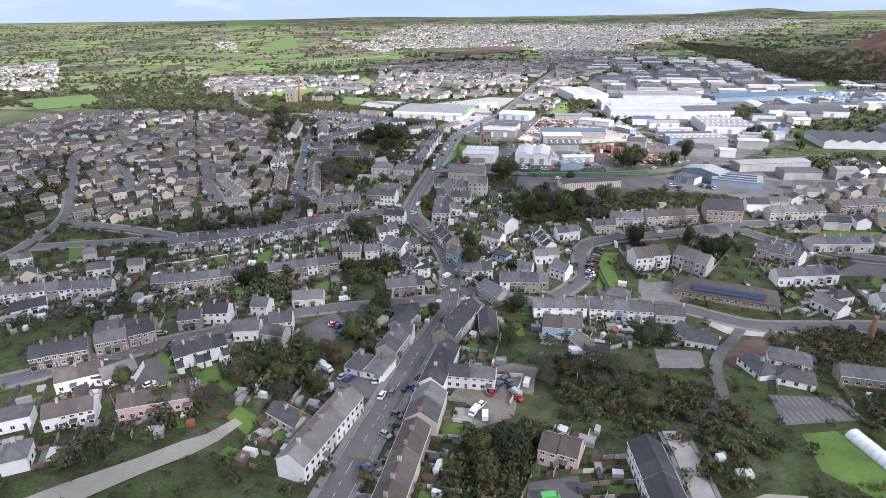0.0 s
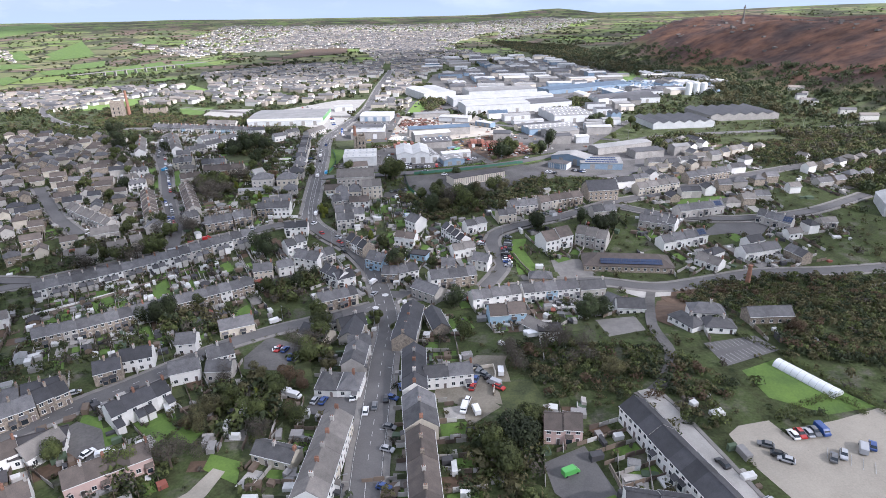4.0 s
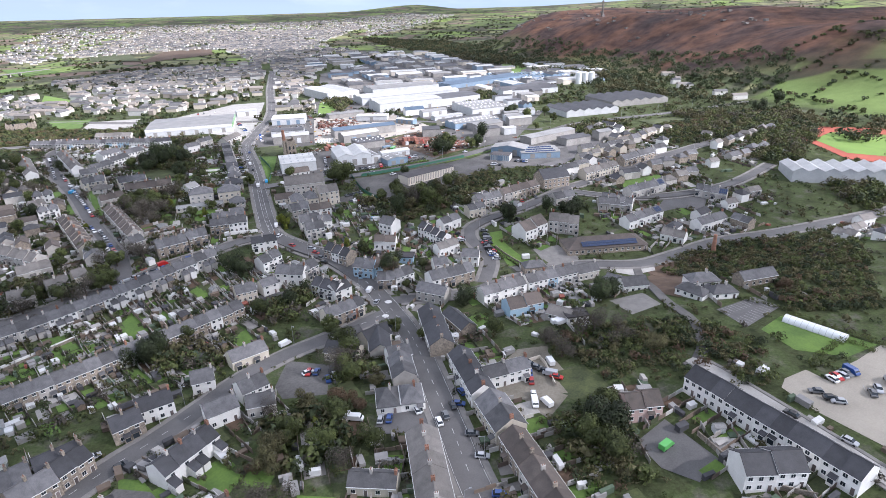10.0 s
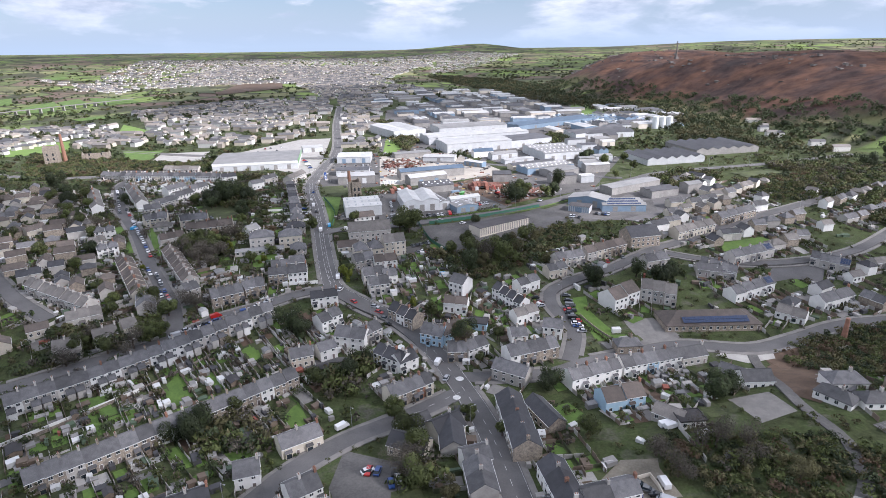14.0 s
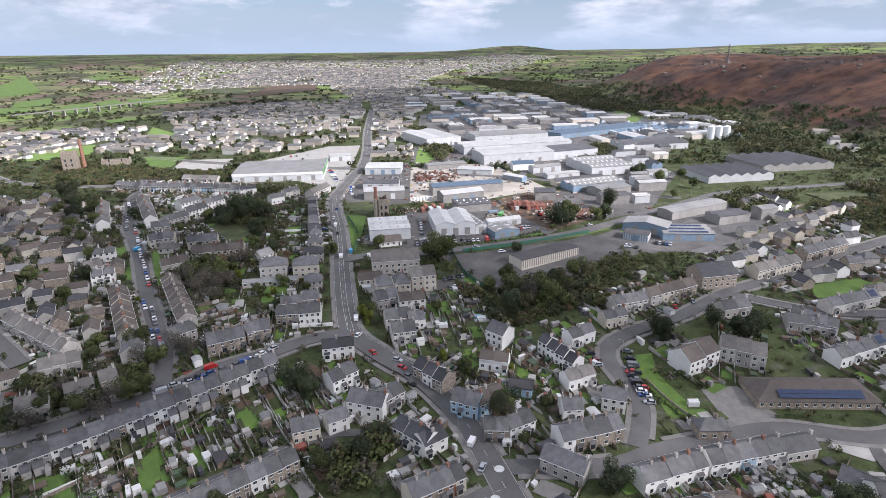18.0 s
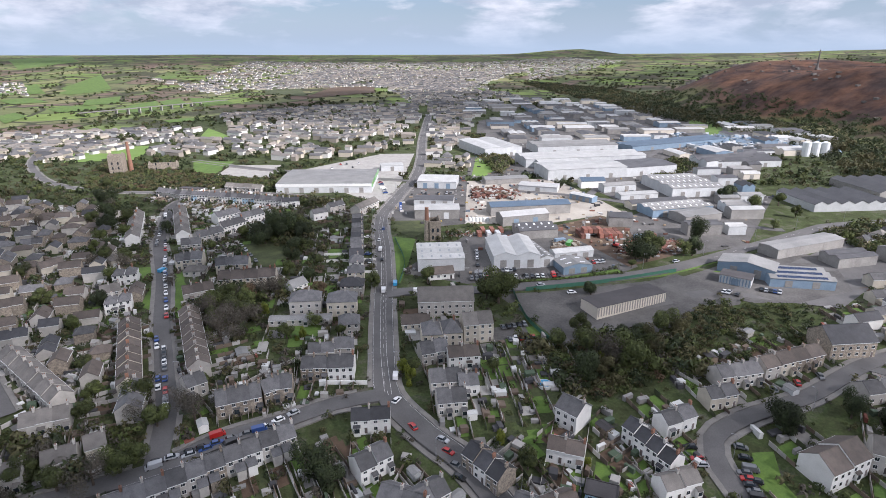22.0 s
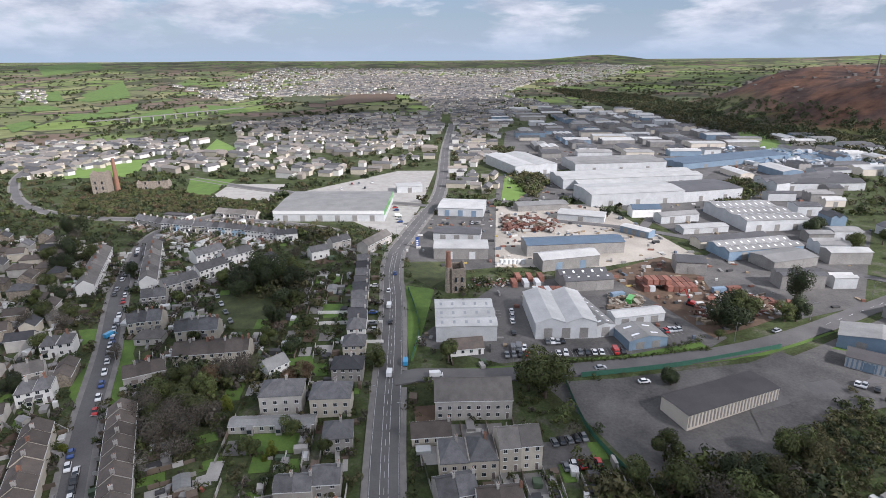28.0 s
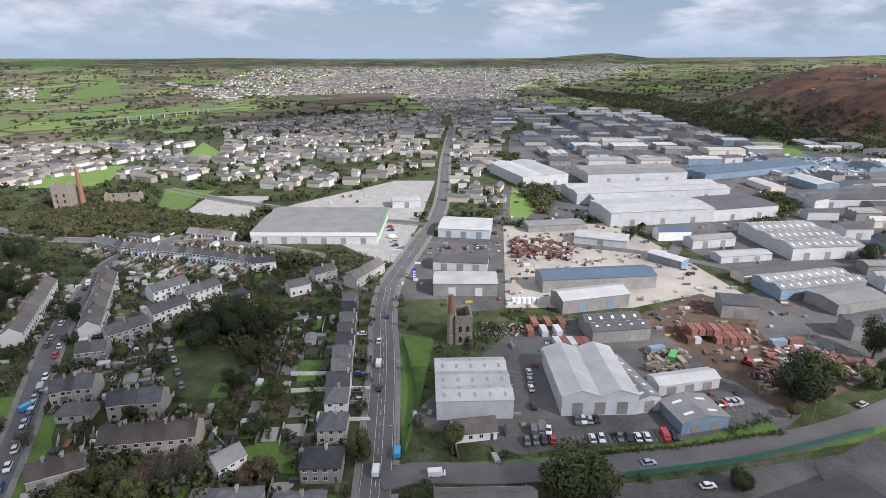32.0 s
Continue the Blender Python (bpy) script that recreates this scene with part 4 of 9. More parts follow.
def viaduct():
    """A low viaduct across the valley fields."""
    t = new("viaduct")
    tagged(t, "pale concrete road viaduct across green fields", "bridge")
    x0, y0, x1, y1 = -640.0, 1060.0, -520.0, 1240.0
    t.matrix_world = pose((x0 + x1) / 2, (y0 + y1) / 2, ground(-580, 1150), 0, 0, math.degrees(math.atan2(y1 - y0, x1 - x0)))
    L = math.hypot(x1 - x0, y1 - y0)
    bm = bmesh.new()
    slab(bm, -L / 2 - 60, L / 2 + 60, -4, 4, 9, 10.2)
    part("deck", bm, M["pavement"], t)
    for i in range(9):
        bm = bmesh.new()
        slab(bm, -0.9, 0.9, -4, 4, -4, 9)
        part("pier", bm, M["concrete"], t).location = (-L / 2 + (i + 0.5) * L / 9, 0, 0)


viaduct()


def polytunnel(x0, y0, x1, y1, r):
    t = new("polytunnel")
    tagged(t, "long white polythene tunnel on a grass paddock", "greenhouse")
    L = math.hypot(x1 - x0, y1 - y0)
    t.matrix_world = pose((x0 + x1) / 2, (y0 + y1) / 2, ground((x0 + x1) / 2, (y0 + y1) / 2), 0, 0, math.degrees(math.atan2(y1 - y0, x1 - x0)))
    bm = bmesh.new()
    prism(bm, [(-L / 2, -r * math.cos(i * math.pi / 12), 0.9 * r * math.sin(i * math.pi / 12)) for i in range(13)], L, (1, 0, 0))
    part("cover", as_mesh("cover", bm, M["poly"]), None, t)
    for i in range(11):
        bm = bmesh.new()
        for j in range(12):
            a, b = j * math.pi / 12, (j + 1) * math.pi / 12
            tube(bm, (0, -(r + .03) * math.cos(a), 0.9 * (r + .03) * math.sin(a)), (0, -(r + .03) * math.cos(b), 0.9 * (r + .03) * math.sin(b)), 0.05, 0.05, 4, 0, False)
        part("hoop", bm, M["steel"], t).location = (-L / 2 + i * L / 10, 0, 0)


polytunnel(121.2, -95.8, 129.0, -113.2, 2.3)

# ---- works clutter ----


def container(x, y, rot, paint, z=0.0):
    def make():
        c = new("shipping_container")
        tagged(c, "%s corrugated steel container in a works yard" % {"rust": "rusty red", "clad_blue": "blue", "clad": "pale grey", "car_green": "green"}[paint], "container", "yard containers")
        bm = bmesh.new()
        slab(bm, -3.05, 3.05, -1.2, 1.2, 0.12, 2.55)
        part("box", as_mesh("box", bm, M[paint]), None, c)
        bm = bmesh.new()
        for a in (-1, 1):
            slab(bm, 3.02, 3.1, a * 0.58 - 0.52, a * 0.58 + 0.52, 0.25, 2.45)
        part("doors", as_mesh("doors", bm, M[paint]), None, c)
        return c

    m = pose(x, y, ground(x, y) + z, 0, 0, rot)
    if ("box", paint) not in CACHE:
        CACHE["box", paint] = make()
        CACHE["box", paint].matrix_world = m
    else:
        copy_thing(CACHE["box", paint], m)


rng = random.Random(21)
for i in range(6):
    container(-3 + i * 2.7, 213 + (i % 2) * 7, 95, rng.choice(("rust", "rust", "clad")))
for i in range(5):
    container(6 + i * 2.6, 203, 98, rng.choice(("rust", "clad", "rust")))
for i in range(9):
    for j in range(2):
        if rng.random() < 0.85:
            container(56 + i * 2.7, 207 + j * 6.6, 92, rng.choice(("rust", "rust", "rust", "clad")))
for i in range(4):
    container(58 + i * 2.8, 209, 92, "rust", 2.45)
container(45, 193, 60, "car_green"); container(41, 198, 15, "clad_blue"); container(88, 203, 8, "clad_blue"); container(95, 204, 8, "rust"); container(52, 183, 40, "rust")


def scrap(name, label, pts, n, seed, mats, smin, smax):
    """Heaps of loose steel and timber, too many to count."""
    rr = random.Random(seed)
    bm = bmesh.new()
    xs, ys = [p[0] for p in pts], [p[1] for p in pts]
    k = 0
    while k < n:
        x, y = rr.uniform(min(xs), max(xs)), rr.uniform(min(ys), max(ys))
        if not inside(x, y, pts):
            k += 0.2
            continue
        k += 1
        s = rr.uniform(smin, smax)
        vs = slab(bm, -s, s, -s * rr.uniform(0.1, 0.6), s * rr.uniform(0.1, 0.6), 0, s * rr.uniform(0.15, 0.8), rr.randrange(len(mats)))
        m = pose(x, y, ground(x, y) + rr.uniform(0, 0.6), rr.uniform(-20, 20), rr.uniform(-20, 20), rr.uniform(0, 360))
        for v in vs:
            v.co = m @ v.co
    bmesh.ops.recalc_face_normals(bm, faces=bm.faces)
    tagged(part(name, bm, [M[m] for m in mats]), label, "scrap", kind="stuff")


scrap("scrap_heap", "rusty steel scrap heaped in rows on bare earth", [(66, 182), (98, 200), (112, 188), (80, 172)], 420, 3, ("rust", "rust", "steel", "soil"), 0.5, 2.4)
scrap("scrap_heap", "rusty machine parts and timber in a muddy yard", [(82.1, 201.9), (105.6, 198.4), (102.5, 182.6), (76.2, 177.7)], 380, 4, ("rust", "wood", "rust", "concrete"), 0.4, 1.9)
scrap("pipe_stacks", "stacked rusty pipes and beams in a gravel yard", [(0, 300), (30, 296), (38, 322), (4, 330)], 300, 5, ("rust", "rust", "wood", "concrete"), 0.8, 3.2)
scrap("timber_stacks", "stacked sawn timber and pallets in a yard", [(34, 184), (48, 182), (52, 200), (38, 200)], 150, 6, ("wood", "wood", "gravel"), 0.5, 2.0)
scrap("pallets", "pallets and drums behind the engine house", [(-22, 212), (-6, 210), (-4, 220), (-22, 222)], 110, 7, ("rust", "wood", "concrete"), 0.3, 1.0)
scrap("yard_goods", "blue crates and pipes stacked in a works yard", [(255, 520), (400, 470), (430, 560), (290, 640)], 700, 8, ("clad_blue", "clad_blue", "steel", "clad"), 1.5, 6.0)

# ---- infill houses ----


def infill(pts, rot, du, dv, seed, walls=("white", "dash", "cream", "white"), roofs=("slate", "slate", "tile_grey", "slate_dark")):
    """Plain houses in loose rows over a block, where nothing else stands."""
    rr = random.Random(seed)
    c, s = math.cos(radians(rot)), math.sin(radians(rot))
    cx, cy = sum(p[0] for p in pts) / len(pts), sum(p[1] for p in pts) / len(pts)
    R = max(math.hypot(p[0] - cx, p[1] - cy) for p in pts)
    for i in range(-int(R / du), int(R / du) + 1):
        for j in range(-int(R / dv), int(R / dv) + 1):
            u, v = (i + 0.35 * (j % 2)) * du + rr.uniform(-1.2, 1.2), j * dv + rr.uniform(-1.5, 1.5)
            x, y = cx + u * c - v * s, cy + u * s + v * c
            L, D = rr.choice((6.8, 7.8, 9.2)), rr.choice((6.2, 6.9))
            turn = rot + 20 * math.sin(x / 55.0 + y / 90.0) + rr.choice((0, 0, 0, 90)) + rr.uniform(-4, 4)
            pair = rr.random() < 0.3
            if rr.random() < 0.1 or not inside(x, y, pts) or not free(x, y, 4.4) or near_road(x, y, 5.0) or any(inside(x, y, q) for _, q in LAWNS):
                continue
            house(x, y, turn, L * (1.35 if pair else 1), D, rr.choice((3.4, 4.4, 4.8)), rr.choice(walls), rr.choice(roofs), 2 if pair else 1, shape="gable" if pair else rr.choice(("gable", "hip")), what="house" if pair else "detached_house", detail=1 if y < 60 else 0, chimney=rr.random() < 0.1)


def block_shape(L, D, eave, rise):
    x, y = L / 2, D / 2
    v = [(-x, -y, -2), (x, -y, -2), (x, y, -2), (-x, y, -2), (-x, -y, eave), (x, -y, eave), (x, y, eave), (-x, y, eave), (-x, 0, eave + rise), (x, 0, eave + rise)]
    return np.array(v)


FAR_W, FAR_R = [], []


def far_town(pts, step, seed):
    """Houses of the far town, facing each other along winding streets, with gaps for gardens and trees."""
    rr = random.Random(seed)
    xs, ys = [p[0] for p in pts], [p[1] for p in pts]
    n = int((max(xs) - min(xs)) * (max(ys) - min(ys)) / step ** 2)
    street = 34.0 if step < 20 else 42.0
    for _ in range(min(n, 9000)):
        x, y = rr.uniform(min(xs), max(xs)), rr.uniform(min(ys), max(ys))
        bend = 55 * math.sin(x / 190.0 + seed) + 0.2 * x
        a = math.atan(-(55 / 190.0 * math.cos(x / 190.0 + seed) + 0.2))
        if rr.random() < 0.72:
            k = round((y + bend) / street)
            y = k * street - bend + rr.choice((-8.5, 8.5)) + rr.uniform(-1.5, 1.5)
        else:
            a += math.pi / 2
        if not inside(x, y, pts) or near_road(x, y, 4) or (y < 900 and not free(x, y, 3.5)):
            continue
        if noise.noise(Vector((x * 0.011, y * 0.011, seed))) > 0.33:
            continue
        v = block_shape(rr.choice((6.0, 8.0, 9.5, 13.0, 18.0)) * rr.uniform(0.85, 1.1), rr.uniform(5.6, 7.0), rr.uniform(3.0, 5.0), 2.1)
        a += rr.uniform(-0.08, 0.08)
        w = np.stack([v[:, 0] * math.cos(a) - v[:, 1] * math.sin(a) + x, v[:, 0] * math.sin(a) + v[:, 1] * math.cos(a) + y, v[:, 2] + ground(x, y)], 1)
        FAR_W.append(w)
        if y < 900:
            TAKEN.append((x, y, 4.5))


def lay_far():
    wall = island_mat("far_house_walls", ((0.0, (0.74, 0.72, 0.68)), (0.4, (0.60, 0.54, 0.44)), (0.7, (0.36, 0.32, 0.27)), (0.9, (0.70, 0.69, 0.67))))
    roof = island_mat("far_house_roofs", ((0.0, (0.15, 0.147, 0.147)), (0.4, (0.24, 0.22, 0.20)), (0.7, (0.33, 0.29, 0.25)), (0.9, (0.10, 0.10, 0.105))))
    wq = np.array([(0, 1, 5, 4), (2, 3, 7, 6), (1, 2, 6, 5), (3, 0, 4, 7)])
    V = np.array(FAR_W)
    n = len(V)
    base = (np.arange(n) * 10)[:, None, None]
    gable = np.array([(4, 7, 8, 8), (6, 5, 9, 9)])
    tagged(new("distant_houses", raw_mesh("distant_houses", V.reshape(-1, 3), (wq[None] + base).reshape(-1, 4), wall)), "walls of many small pale houses across the distant town", "houses", kind="stuff")
    # roofs with a little overhang
    c = V.mean(1, keepdims=True)
    R = V[:, 4:10].copy()
    R[:, :, :2] = c[:, :, :2] + (R[:, :, :2] - c[:, :, :2]) * 1.06
    R[:, :, 2] += 0.15
    rq = np.array([(0, 1, 5, 4), (2, 3, 4, 5), (3, 0, 4, 4), (1, 2, 5, 5)])
    q = (rq[None] + (np.arange(n) * 6)[:, None, None]).reshape(-1, 4)
    me = bpy.data.meshes.new("distant_roofs")
    me.from_pydata(R.reshape(-1, 3).tolist(), [], [tuple(dict.fromkeys(f)) for f in q.tolist()])
    me.materials.append(roof)
    tagged(new("distant_roofs", me), "slate and tile roofs of the distant town", "roofs", kind="stuff")


def island_mat(name, stops):
    m = bpy.data.materials.new(name)
    m.use_nodes = True
    add, link = node_set(m.node_tree)
    g = add("ShaderNodeNewGeometry")
    r = add("ShaderNodeValToRGB"); r.color_ramp.interpolation = "CONSTANT"
    while len(r.color_ramp.elements) < len(stops):
        r.color_ramp.elements.new(0.5)
    for e, (p, c) in zip(r.color_ramp.elements, stops):
        e.position, e.color = p, (*c, 1)
    link(g.outputs["Random Per Island"], r.inputs[0])
    nz = add("ShaderNodeTexNoise", Scale=0.8, Detail=3.0)
    link(g.outputs["Position"], nz.inputs["Vector"])
    k = add("ShaderNodeMix"); k.data_type = "RGBA"; k.blend_type = "MULTIPLY"; k.inputs["Factor"].default_value = 0.35
    link(r.outputs[0], k.inputs[6]); link(nz.outputs["Fac"], k.inputs[7])
    b = add("ShaderNodeBsdfPrincipled", Roughness=0.85)
    link(k.outputs[2], b.inputs["Base Color"])
    o = add("ShaderNodeOutputMaterial"); link(b.outputs[0], o.inputs[0])
    return m


def works(pts, rot, step, seed):
    rr = random.Random(seed)
    cx, cy = sum(p[0] for p in pts) / len(pts), sum(p[1] for p in pts) / len(pts)
    R = max(math.hypot(p[0] - cx, p[1] - cy) for p in pts)
    for i in range(-int(R / step) - 1, int(R / step) + 2):
        for j in range(-int(R / step * 1.4) - 1, int(R / step * 1.4) + 2):
            x, y = cx + i * step + rr.uniform(-5, 5), cy + j * step * 0.72 + rr.uniform(-4, 4)
            L, D = rr.uniform(0.4, 0.9) * step, rr.uniform(0.28, 0.5) * step
            if inside(x, y, pts) and free(x, y, max(L, D) * 0.5) and not near_road(x, y, D * 0.6):
                shed(x, y, rot + rr.choice((0, 0, 90)), L, D, rr.uniform(4.2, 6.8), rr.choice(("clad", "clad_grey", "clad_grey", "clad_blue", "clad_beige")),
                     rr.choice(("sheet", "sheet", "sheet_grey", "sheet_grey", "sheet_dark", "sheet_dark")), rr.choice((1, 2, 2, 3)), rise=rr.uniform(0.8, 1.8), doors=rr.choice((0, 1, 1)))

# ---- the plan: roads ----
HIGH = [(-6.5, -420), (-7, -250), (-6.6, -135), (-5.6, -108), (-4.4, -78.0), (-3.0, -46.2), (-6.2, -18.5), (-12.0, 8.2), (-23.7, 29.6), (-36.0, 42.2), (-48.5, 61), (-51.3, 84), (-53.3, 115), (-55, 150), (-58, 195), (-61.5, 228), (-62, 260), (-58, 285), (-51, 325), (-40.5, 384), (-36, 470), (-33, 640), (-21, 930)]
road("HIGH", HIGH, 8.4, "asphalt", 1.8, "wide grey main road with worn white markings")
WEST = [(-6.7, -25.8), (-29.6, -36.7), (-47.2, -44.5), (-62.5, -56.3), (-72.2, -68.4), (-83, -80), (-98, -92), (-112, -105), (-132, -123), (-180, -165)]
road("WEST", WEST, 7, "asphalt", 1.8, "grey side road past white houses")
EAST = [(-4.6, -16.4), (14.1, -19.6), (30.4, -20.8), (43.2, -17.1), (61.9, -14.9), (87.9, -12.8), (113.9, -21.6), (136.8, -18.5), (167.6, -12.5), (210.3, -16.4), (300, -17), (430, -10)]
road("EAST", EAST, 6.5, "asphalt", 1.8, "grey road between low terraces and scrub")
CRESCENT = [(39.0, -14.4), (45.2, -4.1), (50.8, 8.2), (49.6, 19.3), (48.5, 26.2), (51.0, 37.1), (65.4, 45.4), (91.5, 54.5), (122.6, 71), (147, 79.4), (199, 100), (290, 130)]
road("CRESCENT", CRESCENT, 6, "asphalt", 1.8, "grey asphalt street between houses")
TERRACE_ROAD = [(-52, 61), (-66.0, 57.0), (-80.0, 49.7), (-98.4, 41.8), (-114.3, 31.3), (-135.4, 23.7), (-167.5, 11.1), (-237.4, -16.5)]
road("TERRACE_ROAD", TERRACE_ROAD, 7, "asphalt", 1.8, "grey asphalt street between houses")
HILL_STREET = [(-114.1, 32.9), (-119.0, 54.0), (-131, 82), (-144, 112), (-160, 153), (-176, 188), (-188, 216), (-200, 253), (-210, 289), (-206, 318), (-185, 345)]
road("HILL_STREET", HILL_STREET, 6.5, "asphalt", 1.8, "long grey residential street lined with parked cars")
LINK = [(-206, 318), (-180, 330), (-150, 322), (-120, 312), (-100, 300)]
road("LINK", LINK, 5, "asphalt", 1.8, "grey asphalt street between houses")
LANE = [(-146, -43), (-108, -21), (-70, 0), (-53, 6), (-38, 3)]
road("LANE", LANE, 3.6, "asphalt", 0, "narrow back lane behind a stone terrace")
RELIEF = [(-53, 134), (-45, 136.5), (-19, 136.5), (11, 139.5), (45, 145), (75, 152.5), (104, 164.5), (150, 188.5), (190, 210), (215, 222), (257, 228), (334, 233), (430, 250)]
road("RELIEF", RELIEF, 8, "asphalt", 0, "curving grey relief road with grass verges")
SCHOOL_LANE = [(72.7, -107.6), (81.8, -101.7), (90.9, -86.9), (92.9, -67.0), (104.6, -38.1), (111.8, -22.7)]
road("SCHOOL_LANE", SCHOOL_LANE, 3.8, "asphalt_dark", 0, "tarmac access lane through scrub")
NEW_STREET = [(75.5, -104), (77.5, -112), (79.2, -122), (81.6, -137), (83.8, -152), (87, -170), (99, -210), (120, -260)]
road("NEW_STREET", NEW_STREET, 5.5, "concrete", 1.2, "pale concrete street behind a white terrace")
ESTATE_A = [(-372, 306), (-345, 262), (-350, 205), (-353, 165), (-346, 127), (-312, 88), (-280.0, 53.0), (-256.2, 25.6), (-247.2, -2.5), (-240.5, -27.0), (-242.0, -65.1)]
road("ESTATE_A", ESTATE_A, 5.5, "asphalt", 1.8, "grey asphalt street between houses")
ESTATE_B = [(-251.9, 16.9), (-231.2, 15.7), (-200.3, 14.8), (-167.5, 11.1)]
road("ESTATE_B", ESTATE_B, 5.5, "asphalt", 1.8, "grey asphalt street between houses")
ESTATE_C = [(-300, 112), (-285, 104), (-270, 93), (-255, 78), (-239, 64)]
road("ESTATE_C", ESTATE_C, 5, "asphalt", 1.8, "grey asphalt street between houses")
ESTATE_D = [(-234, 134), (-218, 112), (-206, 96), (-192, 78), (-170.0, 55.0)]
road("ESTATE_D", ESTATE_D, 6.5, "asphalt", 1.8, "grey asphalt close between houses")
CLOSE_R = [(122, 71), (150.2, 50.2), (186.0, 42.9), (230.2, 48.2), (280, 70)]
road("CLOSE_R", CLOSE_R, 5.5, "asphalt", 1.8, "grey asphalt street between houses")
MILL_ROAD = [(-206, 318), (-240, 330), (-290, 340), (-350, 380), (-420, 470), (-470, 560)]
road("MILL_ROAD", MILL_ROAD, 5.5, "asphalt", 1.8, "grey asphalt street between houses")
MARKET = [(-44, 362), (-75, 372), (-110, 378), (-140, 400), (-200, 430), (-260, 470)]
road("MARKET", MARKET, 6, "asphalt", 1.8, "grey asphalt street between houses")
WORKS_A = [(5, 330), (40, 320), (85, 300), (130, 262), (165, 222), (180, 214)]
road("WORKS_A", WORKS_A, 6, "asphalt", 0, "grey asphalt street between houses")
WORKS_B = [(85, 300), (120, 360), (170, 430), (230, 520), (300, 640)]
road("WORKS_B", WORKS_B, 6, "asphalt", 0, "grey asphalt street between houses")
lay_roads()
marks("road_marking", HIGH, 0.0, 2.2, 3.4)
marks("road_marking", [(-48.5, 61), (-51.3, 84), (-53.3, 115), (-55, 150), (-58, 195), (-61.5, 228), (-62, 260)], 1.1, 5, 0.6)
marks("road_marking", [(-48.5, 61), (-51.3, 84), (-53.3, 115), (-55, 150), (-58, 195), (-61.5, 228), (-62, 260)], -1.1, 5, 0.6)
marks("road_marking", HIGH, 3.9, 6, 0.3, 0.1)
marks("road_marking", HIGH, -3.9, 6, 0.3, 0.1)
marks("road_marking", WEST, 0.0, 2, 4)
marks("road_marking", RELIEF, 0.0, 2.5, 4)

# ---- the plan: yards, lawns and car parks ----
patch("depot_yard", [(-3.2, 132.0), (21.7, 134.0), (81.5, 145.0), (97.0, 126.9), (58.6, 95.4), (17.4, 89.2), (7.3, 112.3)], "asphalt_dark", "dark patched tarmac yard round a long depot", "yard", 0.03)
patch("works_yard", [(-48.4, 158.2), (-11.1, 213.4), (42.1, 228.2), (66.1, 208.3), (72.2, 160.5), (60.7, 152.0), (-0.9, 146.5), (-15.5, 143.6)], "asphalt_dark", "dark asphalt car park with white bays", "car park", 0.02)
patch("scrap_yard", [(42.1, 228.2), (80.2, 251.5), (98.9, 212.8), (113.0, 183.7), (89.0, 170.5), (67.1, 160.5), (56.6, 191.5)], "soil", "brown muddy yard strewn with scrap", "yard", 0.025)
patch("timber_yard", [(1.3, 359.8), (74.5, 365.6), (92.7, 287.8), (104.5, 222.6), (80.2, 251.5), (44.7, 236.5), (-10.9, 236.8)], "yard", "pale gravel storage yard behind the sheds", "yard", 0.03)
patch("store_yard", [(-63.1, 315.7), (4.1, 387.0), (-9.7, 236.8), (-42.3, 228.7), (-58.2, 252.3)], "asphalt_dark", "dark asphalt car park with white bays", "car park", 0.04)
patch("market_lot", [(-156.8, 400.6), (-77.7, 501.9), (-43.3, 501.5), (-52.3, 360.2), (-61.0, 288.8), (-80.9, 306.4)], "concrete", "pale car park round the supermarket", "car park", 0.035)
patch("market_lot", [(-214.4, 392.0), (-217.4, 444.6), (-168.6, 442.2), (-166.4, 381.3)], "concrete", "large pale car park", "car park", 0.035)
patch("verge", [(-46.8, 145.9), (-43.7, 169.5), (-40.1, 208.8), (-54.1, 213.6), (-50.5, 171.1), (-48.0, 144.8)], "grass", "bright mown grass beside the main road", "lawn", 0.03)
patch("verge", [(-35.8, 134.3), (-2.9, 137.2), (-3.2, 142.9), (-40.4, 140.0)], "grass", "grass verge along the relief road", "lawn", 0.06)
patch("verge", [(5.0, 144.6), (26.0, 146.4), (62.3, 152.0), (60.5, 157.8), (28.1, 148.0), (6.8, 145.8)], "grass", "grass verge with a low hedge", "lawn", 0.07)
patch("verge", [(10.3, 136.1), (47.4, 141.9), (80.0, 148.0), (97.5, 155.4), (118.0, 165.6), (102.0, 158.6), (67.8, 145.2), (35.5, 139.0), (11.0, 137.4)], "grass", "mown verge beside the relief road", "lawn", 0.06)
patch("green", [(-132.1, 181.9), (-139.5, 204.8), (-119.1, 201.3), (-115.5, 209.2), (-107.8, 192.2), (-110.3, 169.8), (-120.2, 169.8)], "grass_dull", "shared green lawn among trees", "lawn", 0.03)
patch("engine_green", [(-54.5, 228.7), (-52.7, 246.0), (-35.1, 245.9), (-33.0, 223.4), (-41.9, 211.2)], "grass_dull", "rough grass round an old engine house", "lawn", 0.03)
patch("field", [(-393.2, 477.0), (-434.8, 580.5), (-358.9, 591.3), (-319.7, 483.4)], "turf", "bright sunlit green playing field", "field", 0.3)
patch("field", [(-320.3, 644.6), (-351.0, 768.6), (-288.3, 665.0), (-285.0, 623.8)], "turf", "bright sunlit green", "field", 0.3)
patch("field", [(-236.8, 400.0), (-262.1, 470.2), (-219.4, 463.1), (-217.8, 399.5)], "grass", "sunlit grass bank", "field", 0.3)
patch("field", [(7.1, 379.8), (20.1, 477.3), (32.7, 410.1), (17.8, 375.5)], "turf", "narrow green meadow", "field", 0.2)
